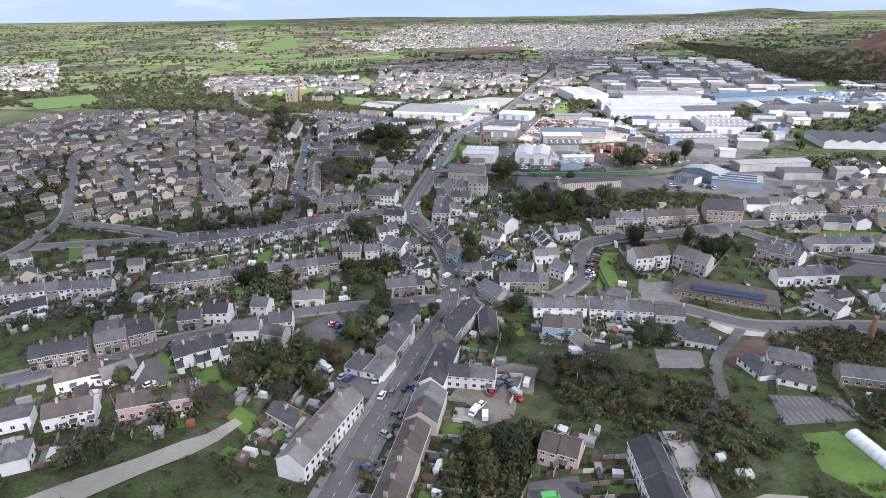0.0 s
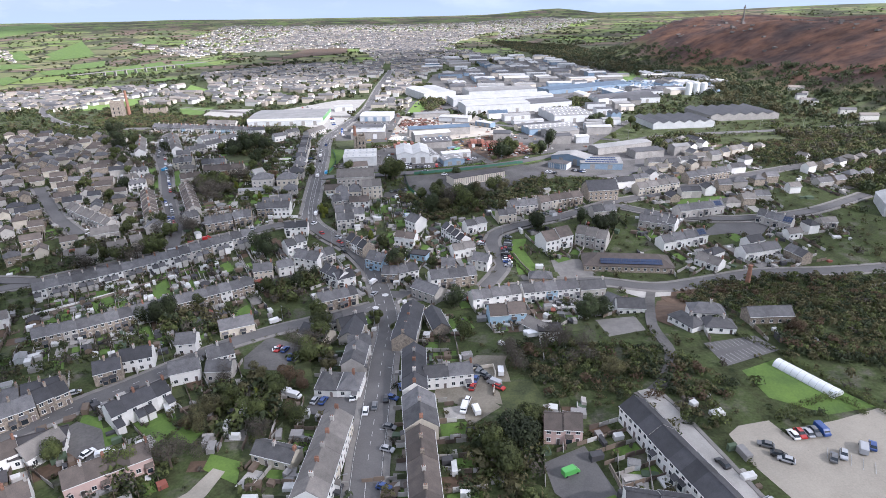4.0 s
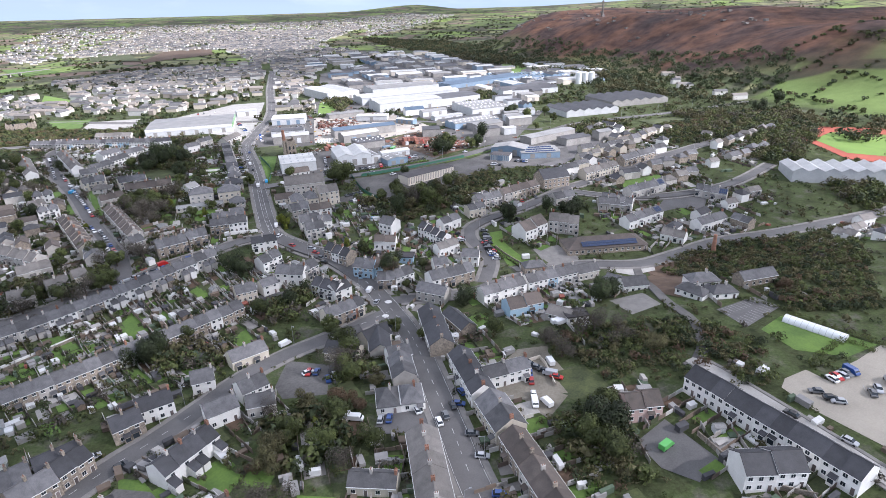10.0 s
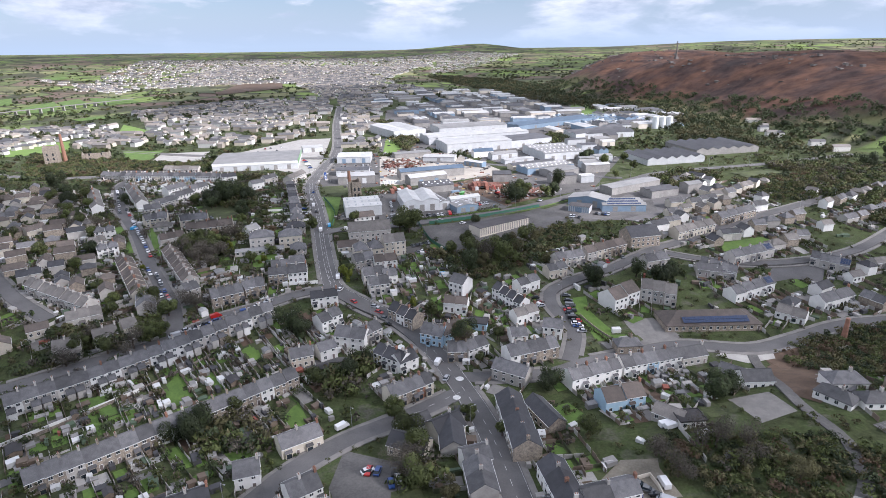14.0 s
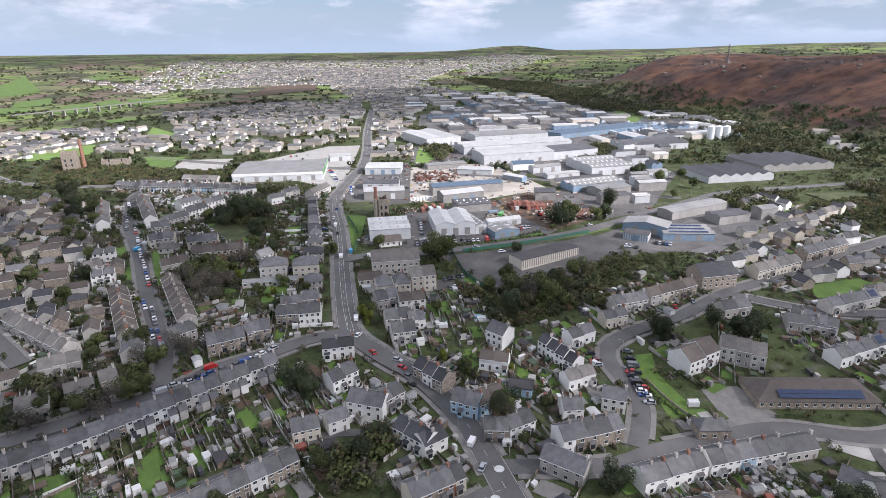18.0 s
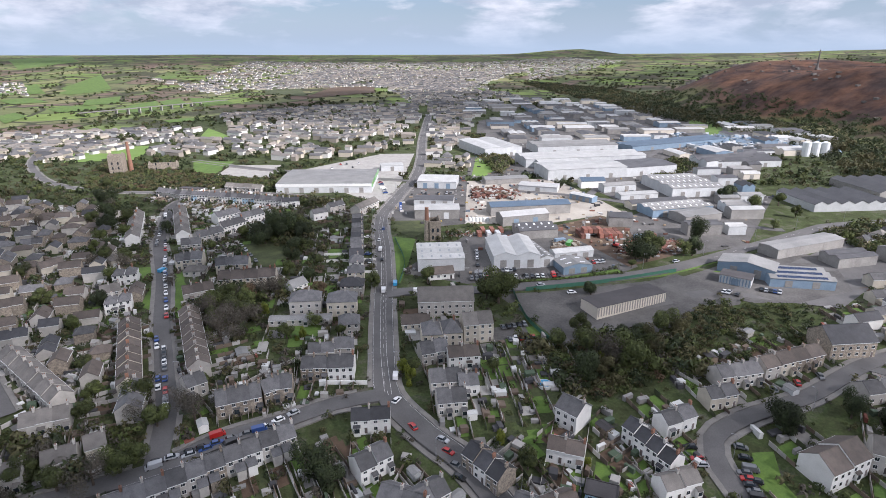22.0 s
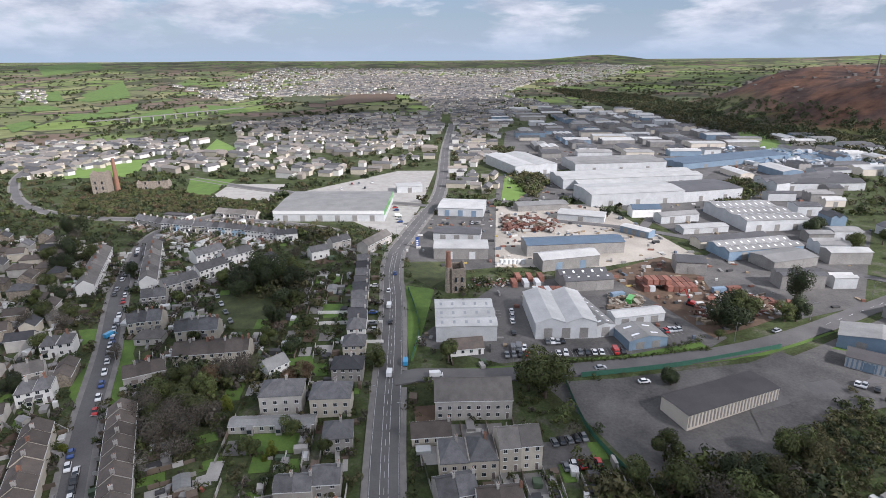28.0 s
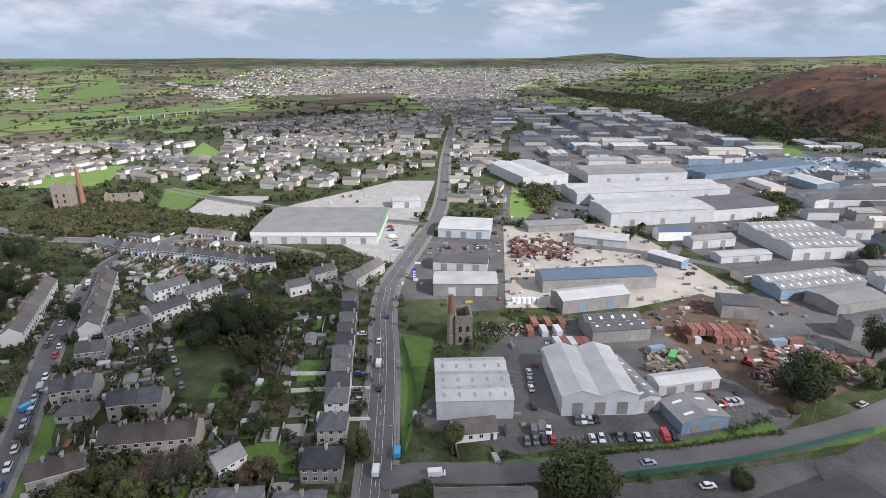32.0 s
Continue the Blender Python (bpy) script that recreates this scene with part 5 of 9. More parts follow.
patch("green", [(54.9, 22.7), (60.3, 31.9), (67.0, 32.1), (63.8, 21.8), (66.6, 5.1), (62.5, -2.5), (56.2, -2.9), (57.9, 18.3)], "grass", "bright lawn inside the crescent", "lawn", 0.03)
patch("forecourt", [(75.1, 11.0), (89.1, 10.8), (92.3, -6.2), (78.6, -14.5), (73.6, -8.9)], "pavement", "grey tarmac forecourt", "yard", 0.03)
patch("lawn", [(160.9, 58.2), (189.1, 76.8), (198.8, 70.5), (175.7, 55.1)], "grass", "green lawn", "lawn", 0.03)
patch("paddock", [(108.6, -98.3), (121.9, -93.5), (136.0, -118.5), (121.0, -120.5), (109.0, -112.0)], "grass", "bright green paddock beside a polytunnel", "lawn", 0.03)
patch("school_lot", [(104.3, -82.0), (124.1, -79.0), (127.2, -88.2), (105.2, -95.6)], "asphalt", "marked tarmac car park", "car park", 0.03)
patch("gravel_lot", [(89.6, -125.6), (93.8, -122.7), (103.1, -121.4), (104.7, -128.0), (107.4, -136.9), (112.2, -149.3), (104.3, -164.8), (94.1, -152.8), (89.8, -136.6)], "gravel", "pale gravel car park", "car park", 0.03)
patch("tarmac_lot", [(104.7, -128.0), (106.5, -125.5), (121.7, -122.8), (136.3, -119.0), (147.0, -125.5), (138.0, -150.0), (118.0, -158.0), (112.2, -149.3), (107.4, -136.9)], "gravel", "pale gravel car park beside a hedge", "car park", 0.03)
patch("forecourt", [(75.2, -57.5), (90.2, -57.5), (89.1, -70.8), (75.1, -72.9)], "pavement", "grey tarmac court", "yard", 0.03)
patch("yard", [(114.7, -24.4), (143.2, -21.4), (125.0, -48.1), (106.8, -47.6)], "soil", "reddish bare earth yard", "yard", 0.03)
patch("yard", [(23.7, -80.5), (36.9, -79.0), (37.3, -100.0), (22.2, -110.7), (18.8, -103.5)], "earth", "rough earthen yard behind the terrace", "yard", 0.03)
patch("car_court", [(39.5, -127.8), (51.5, -123.5), (54.6, -141.1), (45.4, -145.2), (39.9, -137.9)], "asphalt", "tarmac parking court", "car park", 0.03)
patch("car_court", [(-52.9, -67.4), (-48.3, -49.5), (-29.3, -62.9), (-34.3, -78.4), (-50.8, -75.6)], "asphalt_dark", "dark asphalt car park with white bays", "car park", 0.03)
patch("car_court", [(-9.7, 91.4), (-8.2, 102.9), (5.9, 105.4), (8.1, 92.8)], "asphalt_dark", "dark asphalt car park with white bays", "car park", 0.03)
patch("lawn", [(29.1, -100.5), (33.4, -91.3), (44.1, -93.0), (46.1, -105.4), (33.3, -107.1)], "grass_dull", "rough grass by a yard", "lawn", 0.03)
patch("lawn", [(-91.5, -103.6), (-93.2, -95.4), (-87.1, -97.7), (-82.1, -105.9)], "grass", "garden lawn by the road", "lawn", 0.03)
patch("lawn", [(-89.3, -34.4), (-84.3, -26.3), (-73.0, -46.4), (-79.1, -49.9)], "grass", "garden lawn", "lawn", 0.03)
patch("lawn", [(-73.6, -99.2), (-68.8, -96.6), (-63.6, -103.7), (-67.5, -108.3)], "grass", "garden lawn", "lawn", 0.03)
patch("track", [(349.8, 112.5), (392.7, 133.6), (437.5, 111.3), (353.9, 45.7), (338.5, 61.5)], "red_track", "red running track round a pitch", "track", 0.3)
patch("pitch", [(356.0, 105.4), (386.1, 117.1), (419.1, 96.9), (368.0, 56.8), (350.0, 71.3)], "turf", "bright green pitch inside a red track", "pitch", 0.4)
patch("lawn", [(-131.1, 188.8), (-135.3, 230.9), (-118.3, 225.9), (-104.7, 181.4)], "grass_dull", "garden lawn behind houses", "lawn", 0.03)
patch("green", [(-366.7, 170.9), (-363.0, 212.0), (-362.5, 256.0), (-350.0, 240.0), (-338.0, 206.0), (-345.0, 180.0)], "grass", "long oval green lawn on the estate", "lawn", 0.2)
patch("green", [(-226.6, -3.0), (-219.7, 0.0), (-197.8, -21.0), (-201.0, -29.2)], "grass", "small green lawn among trees", "lawn", 0.2)
patch("field", [(-700.0, 388.0), (-690.0, 500.0), (-575.0, 400.0), (-548.0, 352.0), (-580.0, 310.0)], "grass", "hedged green fields at the edge of the estate", "field", 0.5)
patch("industrial_yard", [(111.8, 225.2), (154.9, 238.8), (319.7, 463.2), (297.9, 576.7), (219.8, 546.7), (83.7, 369.5), (103.0, 297.9)], "asphalt_dark", "worn grey estate roads and yards between warehouses", "yard", 0.01)
patch("industrial_yard", [(12.7, 473.0), (116.5, 494.8), (214.5, 546.8), (80.9, 375.0), (2.2, 368.9)], "asphalt_dark", "worn grey yards between warehouses", "yard", 0.01)
patch("field", [(352.6, 1522.0), (442.2, 1376.1), (433.6, 1104.5), (353.8, 1138.2)], "grass", "hedged green field below the hill", "field", 1.2)
patch("field", [(309.8, 1347.8), (428.5, 1324.1), (432.5, 1109.7), (313.6, 1128.3)], "grass_dull", "hedged field below the hill", "field", 1.2)
patch("field", [(271.7, 209.4), (340.8, 205.8), (362.4, 174.9), (319.3, 147.1), (273.8, 158.7)], "grass_dull", "rough field beside the road", "field", 0.5)
patch("industrial_yard", [(54.8, 815.2), (362.1, 1243.1), (412.8, 906.4), (407.1, 581.9), (327.6, 473.9), (176.6, 524.7), (19.0, 488.8)], "asphalt_dark", "grey yards between distant warehouses", "yard", 0.2)
patch("field", [(-866.2, 1067.6), (-877.8, 1145.2), (-803.2, 1065.3), (-769.2, 950.8)], "grass", "hedged green field in the valley", "field", 1)
patch("field", [(-1106.2, 1673.4), (-1122.0, 1829.8), (-975.0, 1756.7), (-1035.4, 1621.9)], "grass", "hedged green field in the valley", "field", 1)
patch("field", [(-821.9, 1293.3), (-900.4, 1455.9), (-865.7, 1567.2), (-770.8, 1359.2)], "grass", "hedged green field in the valley", "field", 1)
patch("field", [(-850.8, 1209.2), (-867.6, 1295.3), (-782.1, 1278.7), (-741.0, 1204.7), (-785.0, 1141.6)], "grass", "hedged green field in the valley", "field", 1)
patch("field", [(-672.2, 1146.1), (-711.7, 1301.5), (-701.5, 1415.5), (-624.5, 1236.3), (-583.5, 1112.2)], "grass", "hedged green field in the valley", "field", 1)
patch("field", [(-688.7, 1399.3), (-674.5, 1491.6), (-567.2, 1264.1), (-607.3, 1230.6)], "grass", "hedged green field in the valley", "field", 1)
patch("field", [(-657.8, 1504.7), (-535.3, 1404.8), (-451.0, 1229.2), (-525.0, 1206.7)], "grass", "hedged green field in the valley", "field", 1)
patch("field", [(-1078.7, 2248.7), (-1005.1, 2307.3), (-961.3, 2197.8), (-1025.2, 2151.3)], "grass", "hedged green field in the valley", "field", 1)
patch("field", [(-556.6, 1834.1), (-435.1, 1848.3), (-309.2, 1346.6), (-452.0, 1506.5)], "grass_dull", "hedged green field in the valley", "field", 1)
patch("field", [(-311.5, 1331.6), (-301.6, 1676.4), (-176.3, 1735.8), (-154.1, 1449.7), (-281.3, 1308.4)], "soil", "ploughed brown field in the valley", "field", 1)
patch("field", [(-483.0, 925.5), (-445.6, 947.7), (-403.9, 893.9), (-452.5, 877.9)], "grass", "hedged green field in the valley", "field", 1)
patch("field", [(-1129.7, 1466.2), (-1083.5, 1526.8), (-957.3, 1397.2), (-1014.8, 1342.1)], "grass", "hedged green field in the valley", "field", 1)
patch("field", [(-1226.4, 1604.1), (-1351.9, 1988.0), (-1119.9, 1654.6), (-1352.4, 1795.9)], "grass", "hedged green field in the valley", "field", 1)
patch("field", [(-2510.0, 3614.3), (-2834.1, 4835.6), (-1924.5, 3305.5), (-1842.2, 2665.7)], "grass", "hedged green field in the valley", "field", 1)
patch("field", [(-1181.1, 1833.0), (-1321.2, 2356.3), (-1011.7, 1811.9), (-1042.9, 1658.4)], "grass", "hedged green field in the valley", "field", 1)
patch("field", [(326.7, 665.4), (328.8, 551.0), (443.8, 778.3), (385.4, 793.1)], "grass", "hedged green field below the hill", "field", 1)
patch("field", [(444.8, 675.5), (434.2, 597.3), (467.0, 639.5), (496.5, 737.1)], "grass", "hedged green field below the hill", "field", 1)
patch("field", [(274.3, 1235.0), (378.4, 1258.1), (444.7, 1119.4), (324.5, 1053.9)], "grass_dull", "hedged green field below the hill", "field", 1)
patch("lawn", [(-159.5, 127.5), (-164.4, 153.1), (-157.8, 150.3), (-150.8, 126.1), (-152.4, 121.0)], "grass", "green lawn beside houses", "lawn", 0.04)
patch("lawn", [(-156.8, 150.3), (-153.8, 157.4), (-142.1, 140.4), (-148.2, 137.4)], "grass", "green lawn beside houses", "lawn", 0.04)
patch("lawn", [(-148.8, 131.6), (-145.6, 137.3), (-141.7, 131.5), (-138.1, 113.7)], "grass", "green lawn beside houses", "lawn", 0.04)
patch("lawn", [(-180.6, 169.6), (-169.8, 171.2), (-166.2, 161.3), (-169.4, 153.9)], "grass", "green lawn beside houses", "lawn", 0.04)
patch("lawn", [(-95.8, 106.9), (-80.6, 107.9), (-78.7, 100.7), (-92.8, 98.4)], "grass", "green lawn beside houses", "lawn", 0.04)
patch("lawn", [(-88.3, 192.7), (-79.4, 192.6), (-76.6, 176.6), (-85.0, 176.7)], "grass", "green lawn beside houses", "lawn", 0.04)
patch("lawn", [(-94.4, 146.5), (-83.7, 149.8), (-80.6, 140.0), (-90.0, 137.0)], "grass", "green lawn beside houses", "lawn", 0.04)
patch("verge", [(-132.1, 48.7), (-134.3, 68.8), (-142.1, 89.4), (-151.9, 104.0), (-140.1, 69.4)], "grass", "grass strip along the street", "lawn", 0.05)
patch("verge", [(-144.0, 103.3), (-144.5, 136.1), (-154.2, 165.0), (-160.8, 158.0)], "grass", "grass strip along the street", "lawn", 0.05)
patch("car_court", [(-96.0, -103.8), (-93.4, -98.8), (-84.6, -102.8), (-73.4, -115.3), (-73.4, -119.5), (-88.1, -116.0)], "asphalt_dark", "dark asphalt car park with white bays", "car park", 0.03)
patch("lawn", [(-72.4, -105.1), (-69.3, -98.8), (-61.8, -104.9), (-66.2, -111.0)], "grass", "mown garden lawn behind a white house", "lawn", 0.03)
patch("lawn", [(-38.3, -83.7), (-36.5, -72.9), (-29.1, -72.6), (-25.9, -86.2)], "grass_dull", "rough lawn by a car park", "lawn", 0.03)
patch("lawn", [(-49.7, -121.7), (-49.3, -115.9), (-40.2, -119.7), (-39.3, -127.8)], "grass", "mown garden lawn", "lawn", 0.03)
patch("lawn", [(-62.5, -108.1), (-60.7, -102.8), (-54.0, -106.5), (-55.9, -111.5)], "grass", "mown garden lawn", "lawn", 0.03)
patch("forecourt", [(-23.2, -93.0), (-9.8, -95.1), (-9.2, -104.5), (-28.0, -100.8)], "asphalt", "tarmac parking yard beside a shop", "car park", 0.03)
patch("industrial_yard", [(91.7, 242.8), (134.5, 277.2), (223.2, 296.6), (143.4, 187.9), (108.4, 175.1), (83.5, 191.1)], "asphalt_dark", "worn grey yards and roads between works", "yard", 0.012)
patch("road_marking", [(-5.09 + 1.5 * math.cos(i * 0.4488), -17.61 + 1.5 * math.sin(i * 0.4488)) for i in range(14)], "paint", "white painted mini roundabout at a junction", "road marking", 0.26)
patch("road_marking", [(-8.77 + 1.4 * math.cos(i * 0.4488), -28.87 + 1.4 * math.sin(i * 0.4488)) for i in range(14)], "paint", "white painted mini roundabout at a junction", "road marking", 0.26)
patch("court", [(156.6, 27.2), (178.0, 43.8), (192.1, 45.8), (198.7, 34.1), (187.2, 22.6), (175.6, 28.9)], "asphalt", "grey tarmac parking court between low terraces", "car park", 0.03)
patch("green", [(158.3, 60.9), (167.4, 72.3), (194.9, 75.5), (195.2, 66.0), (179.6, 63.3), (165.0, 57.4)], "grass", "bright green field among houses", "lawn", 0.2)
patch("path", [(146.3, -28.9), (150.3, -25.8), (152.8, -27.7), (131.3, -60.3), (130.5, -60.0), (149.4, -31.3)], "gravel", "pale footpath through scrub", "path", 0.03)
patch("lawn", [(-88.6, -33.1), (-84.5, -29.2), (-72.7, -48.6), (-78.4, -50.7)], "grass", "small mown lawn between terraces", "lawn", 0.04)
patch("lawn", [(-111.9, -0.5), (-108.0, 8.6), (-101.4, -10.8), (-105.4, -13.4)], "grass", "small mown lawn between terraces", "lawn", 0.04)
patch("lawn", [(-67.8, -27.5), (-63.1, -18.7), (-58.9, -32.4), (-64.0, -35.1)], "grass", "small mown lawn between terraces", "lawn", 0.04)
patch("lawn", [(-121.3, -62.6), (-117.3, -61.3), (-113.1, -69.1), (-116.5, -70.7)], "grass", "small mown lawn between terraces", "lawn", 0.04)
patch("lawn", [(-137.2, -1.7), (-130.2, 0.3), (-125.3, -10.2), (-132.8, -10.0)], "grass", "small mown lawn between terraces", "lawn", 0.04)
patch("lawn", [(-86.4, 17.7), (-80.9, 21.5), (-77.7, 11.8), (-82.4, 9.5)], "grass", "small mown lawn between terraces", "lawn", 0.04)
patch("court", [(96.3, -23.2), (105.8, -18.5), (123.4, -18.9), (117.0, -30.3), (104.5, -31.2)], "concrete", "pale concrete turning court by a day centre", "yard", 0.03)
patch("yard", [(108.8, -35.6), (120.7, -31.7), (113.6, -61.0), (98.9, -69.1), (95.0, -61.5)], "soil", "bare brown earth yard", "yard", 0.03)
patch("yard", [(14.9, -84.2), (28.4, -75.1), (38.5, -77.4), (32.0, -91.7), (20.0, -101.1), (12.3, -97.0)], "earth", "rough earthen track behind a terrace", "yard", 0.03)
patch("industrial_yard", [(99.0, 127.6), (127.7, 146.6), (202.2, 192.7), (219.5, 166.0), (143.6, 112.3)], "asphalt", "grey yard between small works", "yard", 0.015)
patch("works_court", [(97.5, 127.5), (87.5, 146.0), (104.0, 154.5), (150.0, 180.0), (176.0, 168.0), (160.0, 128.0), (128.0, 118.0), (108.0, 119.0)], "asphalt_dark", "dark tarmac court round a blue and white works", "yard", 0.035)
patch("verge", [(106.0, 152.0), (136.0, 167.0), (139.0, 163.5), (112.0, 150.0)], "grass", "strip of grass beside a works court", "lawn", 0.07)
patch("verge", [(64.0, 123.5), (70.7, 128.0), (72.6, 125.3), (64.4, 119.7)], "grass", "small grass island in the depot yard", "lawn", 0.03)
patch("depot_yard", [(62.7, 138.9), (86.7, 149.9), (108.4, 127.1), (101.8, 117.9), (57.0, 105.4)], "asphalt_dark", "dark patched tarmac beside a long depot", "yard", 0.03)
patch("tarmac_patch", [(29.2, 101.4), (38.7, 104.8), (39.8, 99.1), (29.5, 95.9)], "asphalt", "paler tarmac patch in the depot yard", "yard", 0.03)
patch("tarmac_patch", [(60.0, 121.6), (73.1, 125.9), (73.5, 120.1), (59.6, 115.5)], "asphalt", "paler tarmac patch in the depot yard", "yard", 0.03)
patch("tarmac_patch", [(83.1, 130.4), (94.0, 132.9), (95.9, 127.2), (83.2, 124.3)], "asphalt", "paler tarmac patch in the depot yard", "yard", 0.03)
patch("track", [(-88.0, -168.0), (-74.0, -152.5), (-62.5, -141.0), (-56.0, -133.5), (-51.0, -129.5), (-47.0, -121.5), (-43.5, -123.0), (-46.0, -131.0), (-50.0, -137.5), (-57.5, -145.5), (-68.0, -159.0), (-76.0, -170.0)], "gravel", "pale gravel track through trees", "track", 0.03)
bays(105.5, -87.0, 123.0, -83.4, 11, 4.4)
bays(106.0, -94.6, 125.0, -88.4, 11, 4.4)
bays(109.0, -136.5, 119.0, -144.0, 5, 4.6)
bays(0.8, 146.9, 30.0, 148.7, 20, 4.6)
bays(-33.2, 208.8, -11.4, 210.1, 14, 4.6)
bays(-15.9, 160.8, -11.4, 184.3, 9, 4.6)
bays(40.3, 157.9, 56.5, 163.3, 9, 4.6)

# ---- the plan: buildings ----
house(-17.2, -124.6, 82.5, 30.5, 9, eave=5.9, wall="white", roof="tile_grey", n=6, mix=("white", "cream", "white"))
house(-16.8, -89.4, -8.0, 14.5, 10, eave=3.2, wall="white", roof="slate", shape="hip", n=2)
house(-13.0, -77.0, 85.5, 12.5, 8, eave=4.6, wall="dash", roof="slate", n=2)
house(-12.2, -67.9, 6.0, 7.6, 7.5, eave=5.4, wall="white", roof="slate")
house(-16.0, -53.9, 83.1, 14.5, 8, eave=4.2, wall="dash", roof="slate_dark", n=1)
house(5.0, -53.3, -97.2, 31.5, 9, eave=5.4, wall="stone", roof="slate_dark", n=4, mix=('stone', 'white', 'dash'))
house(6.7, -87.6, -90.5, 23.2, 8, eave=5.4, wall="white", roof="slate_dark", n=4)
house(7.9, -108.8, -87.5, 14.8, 10, eave=5.4, wall="cream", roof="slate", n=2)
house(8.2, -132.0, -88.0, 29.0, 8, eave=5.4, wall="white", roof="tile_brown", n=5, mix=('dash', 'white', 'stone'))
house(13.7, -21.4, -42.2, 13.0, 8, eave=5, wall="dash", roof="slate")
house(15.8, -48.9, -78.0, 14.6, 7, eave=4.2, wall="stone", roof="slate_dark", chimney=False)
house(17.3, -89.2, 4.0, 15.6, 7, eave=5, wall="white", roof="slate", n=2)
house(-28.9, -55.4, -33.5, 11.7, 8, eave=4, wall="cream", roof="slate_dark", chimney=False)
house(-25.9, -43.8, 21.6, 10.2, 7, eave=4, wall="white", roof="slate", n=2, chimney=False)
house(-16.8, -48.8, 22.6, 9.7, 9, eave=4.6, wall="cream", roof="slate_dark", chimney=False)
house(-96.3, -111.1, 21.3, 12.3, 10, eave=3.2, wall="white", roof="felt", shape="flat", chimney=False, what="hall")
house(-25.2, -24.3, 22.2, 16.6, 8, eave=5.4, wall="brick", roof="slate", n=5, mix=('stone', 'brick', 'cream'))
house(-87.5, -69.5, 17.2, 10.1, 8, eave=5.2, wall="white", roof="slate_dark", n=2)
house(-93.8, -76.7, 22.3, 8.2, 8, eave=5, wall="stone", roof="slate_dark", n=2)
house(-107.9, -87.5, 25.4, 10.9, 9, eave=5.2, wall="stone", roof="slate_dark", n=2)
house(-117.3, -91.4, 25.6, 8.3, 9, eave=5, wall="stone", roof="slate", n=2)
house(-76.4, -95.7, 44.0, 17.1, 8, eave=5.4, wall="white", roof="slate_dark", n=4, rear=3)
house(-74.8, -58.2, 5.8, 6.7, 8, eave=5, wall="white", roof="slate")
house(-61.6, -44.0, 20.7, 12.9, 8, eave=4.6, wall="cream", roof="slate", n=2)
house(-59.5, -70.3, 24.2, 8.7, 8, eave=5.2, wall="white", roof="slate", n=2)
house(-68.3, -78.8, 18.6, 9.1, 8, eave=4.8, wall="white", roof="slate", n=1)
house(-56.7, -79.2, -1.1, 8.0, 7, eave=4.4, wall="dash", roof="slate")
house(-122.8, -107.4, 35.3, 17.5, 9, eave=5.2, wall="stone", roof="slate_dark", n=4)
house(-111.4, -96.9, 37.8, 10.3, 8, eave=5.2, wall="stone", roof="slate", n=2)
house(-104.9, -90.2, 46.3, 8.9, 8, eave=5.2, wall="stone", roof="slate_dark", n=2)
house(-105.9, -117.0, 39.3, 13.3, 8, eave=4.6, wall="white", roof="tile_brown", n=2)
house(-95.7, -111.9, 54.7, 10.0, 8, eave=3.5, wall="white", roof="tile_grey")
house(-93.5, -132.7, 34.2, 13.4, 8, eave=4.8, wall="white", roof="tile_brown", n=3)
house(-72.8, -122.3, 30.1, 20.1, 8, eave=4.8, wall="pink_render", roof="tile_brown", n=4)
house(-100.0, -27.5, 29.5, 82.0, 7.6, eave=5.2, wall="stone", roof="slate", n=17, mix=("stone", "stone", "stone", "white", "dash"))
house(-118.0, 18.0, 28.4, 96.0, 7.6, eave=5.2, wall="dash", roof="slate", n=19, mix=("dash", "white", "stone", "dash"), rear=2.6)
house(-178.3, -73.8, 30.6, 70.0, 7.6, eave=5.2, wall="stone", roof="slate", n=14, mix=("stone", "white", "dash"))
house(72.2, -138.3, -77.6, 47.8, 8.5, eave=5.4, wall="white", roof="slate_dark", n=11, rise=2.6, chimney=False)
house(60.2, -149.8, -16.1, 14.9, 9, eave=5.6, wall="white", roof="slate_dark", n=2, chimney=False)
house(46.7, -118.3, -11.0, 10.2, 8, eave=5.2, wall="pink_render", roof="tile_brown", n=2, chimney=False)
house(104.4, -68.8, -66.3, 10.9, 7, eave=3, wall="white", roof="slate", shape="hip", what="bungalow")
house(113.8, -73.3, -11.9, 10.0, 7, eave=3, wall="white", roof="slate", shape="hip", what="bungalow")
house(115.9, -60.1, -12.1, 12.1, 8, eave=3.2, wall="white", roof="slate", shape="hip", what="bungalow")
house(134.6, -67.9, -1.9, 15.7, 7, eave=3.8, wall="stone", roof="slate", what="stone_barn", chimney=False)
house(88.7, -42.5, -53.1, 9.0, 8, eave=3.6, wall="white", roof="slate", chimney=False, what="day_centre")
house(91.5, -48.9, -9.4, 10.2, 8, eave=3.6, wall="white", roof="slate", chimney=False, what="day_centre")
house(41.5, -28.5, 10.7, 21.2, 8, eave=5, wall="white", roof="slate", n=5)
house(65.5, -25.3, 5.0, 24.6, 8, eave=5, wall="blue_render", roof="slate", n=5, mix=('white', 'blue_render', 'white'))
house(84.0, -23.8, 4.0, 10.9, 8, eave=4, wall="dash", roof="slate")
house(64.8, -11.6, -8.0, 10.1, 7, eave=4, wall="stone", roof="slate", shape="hip", what="stone_house")
house(43.5, -45.7, 2.0, 14.5, 9, eave=5, wall="blue_render", roof="tile_brown", n=2)
house(52.1, -61.3, -52.1, 8.9, 7, eave=3, wall="dash", roof="tile_grey", chimney=False, what="garage")
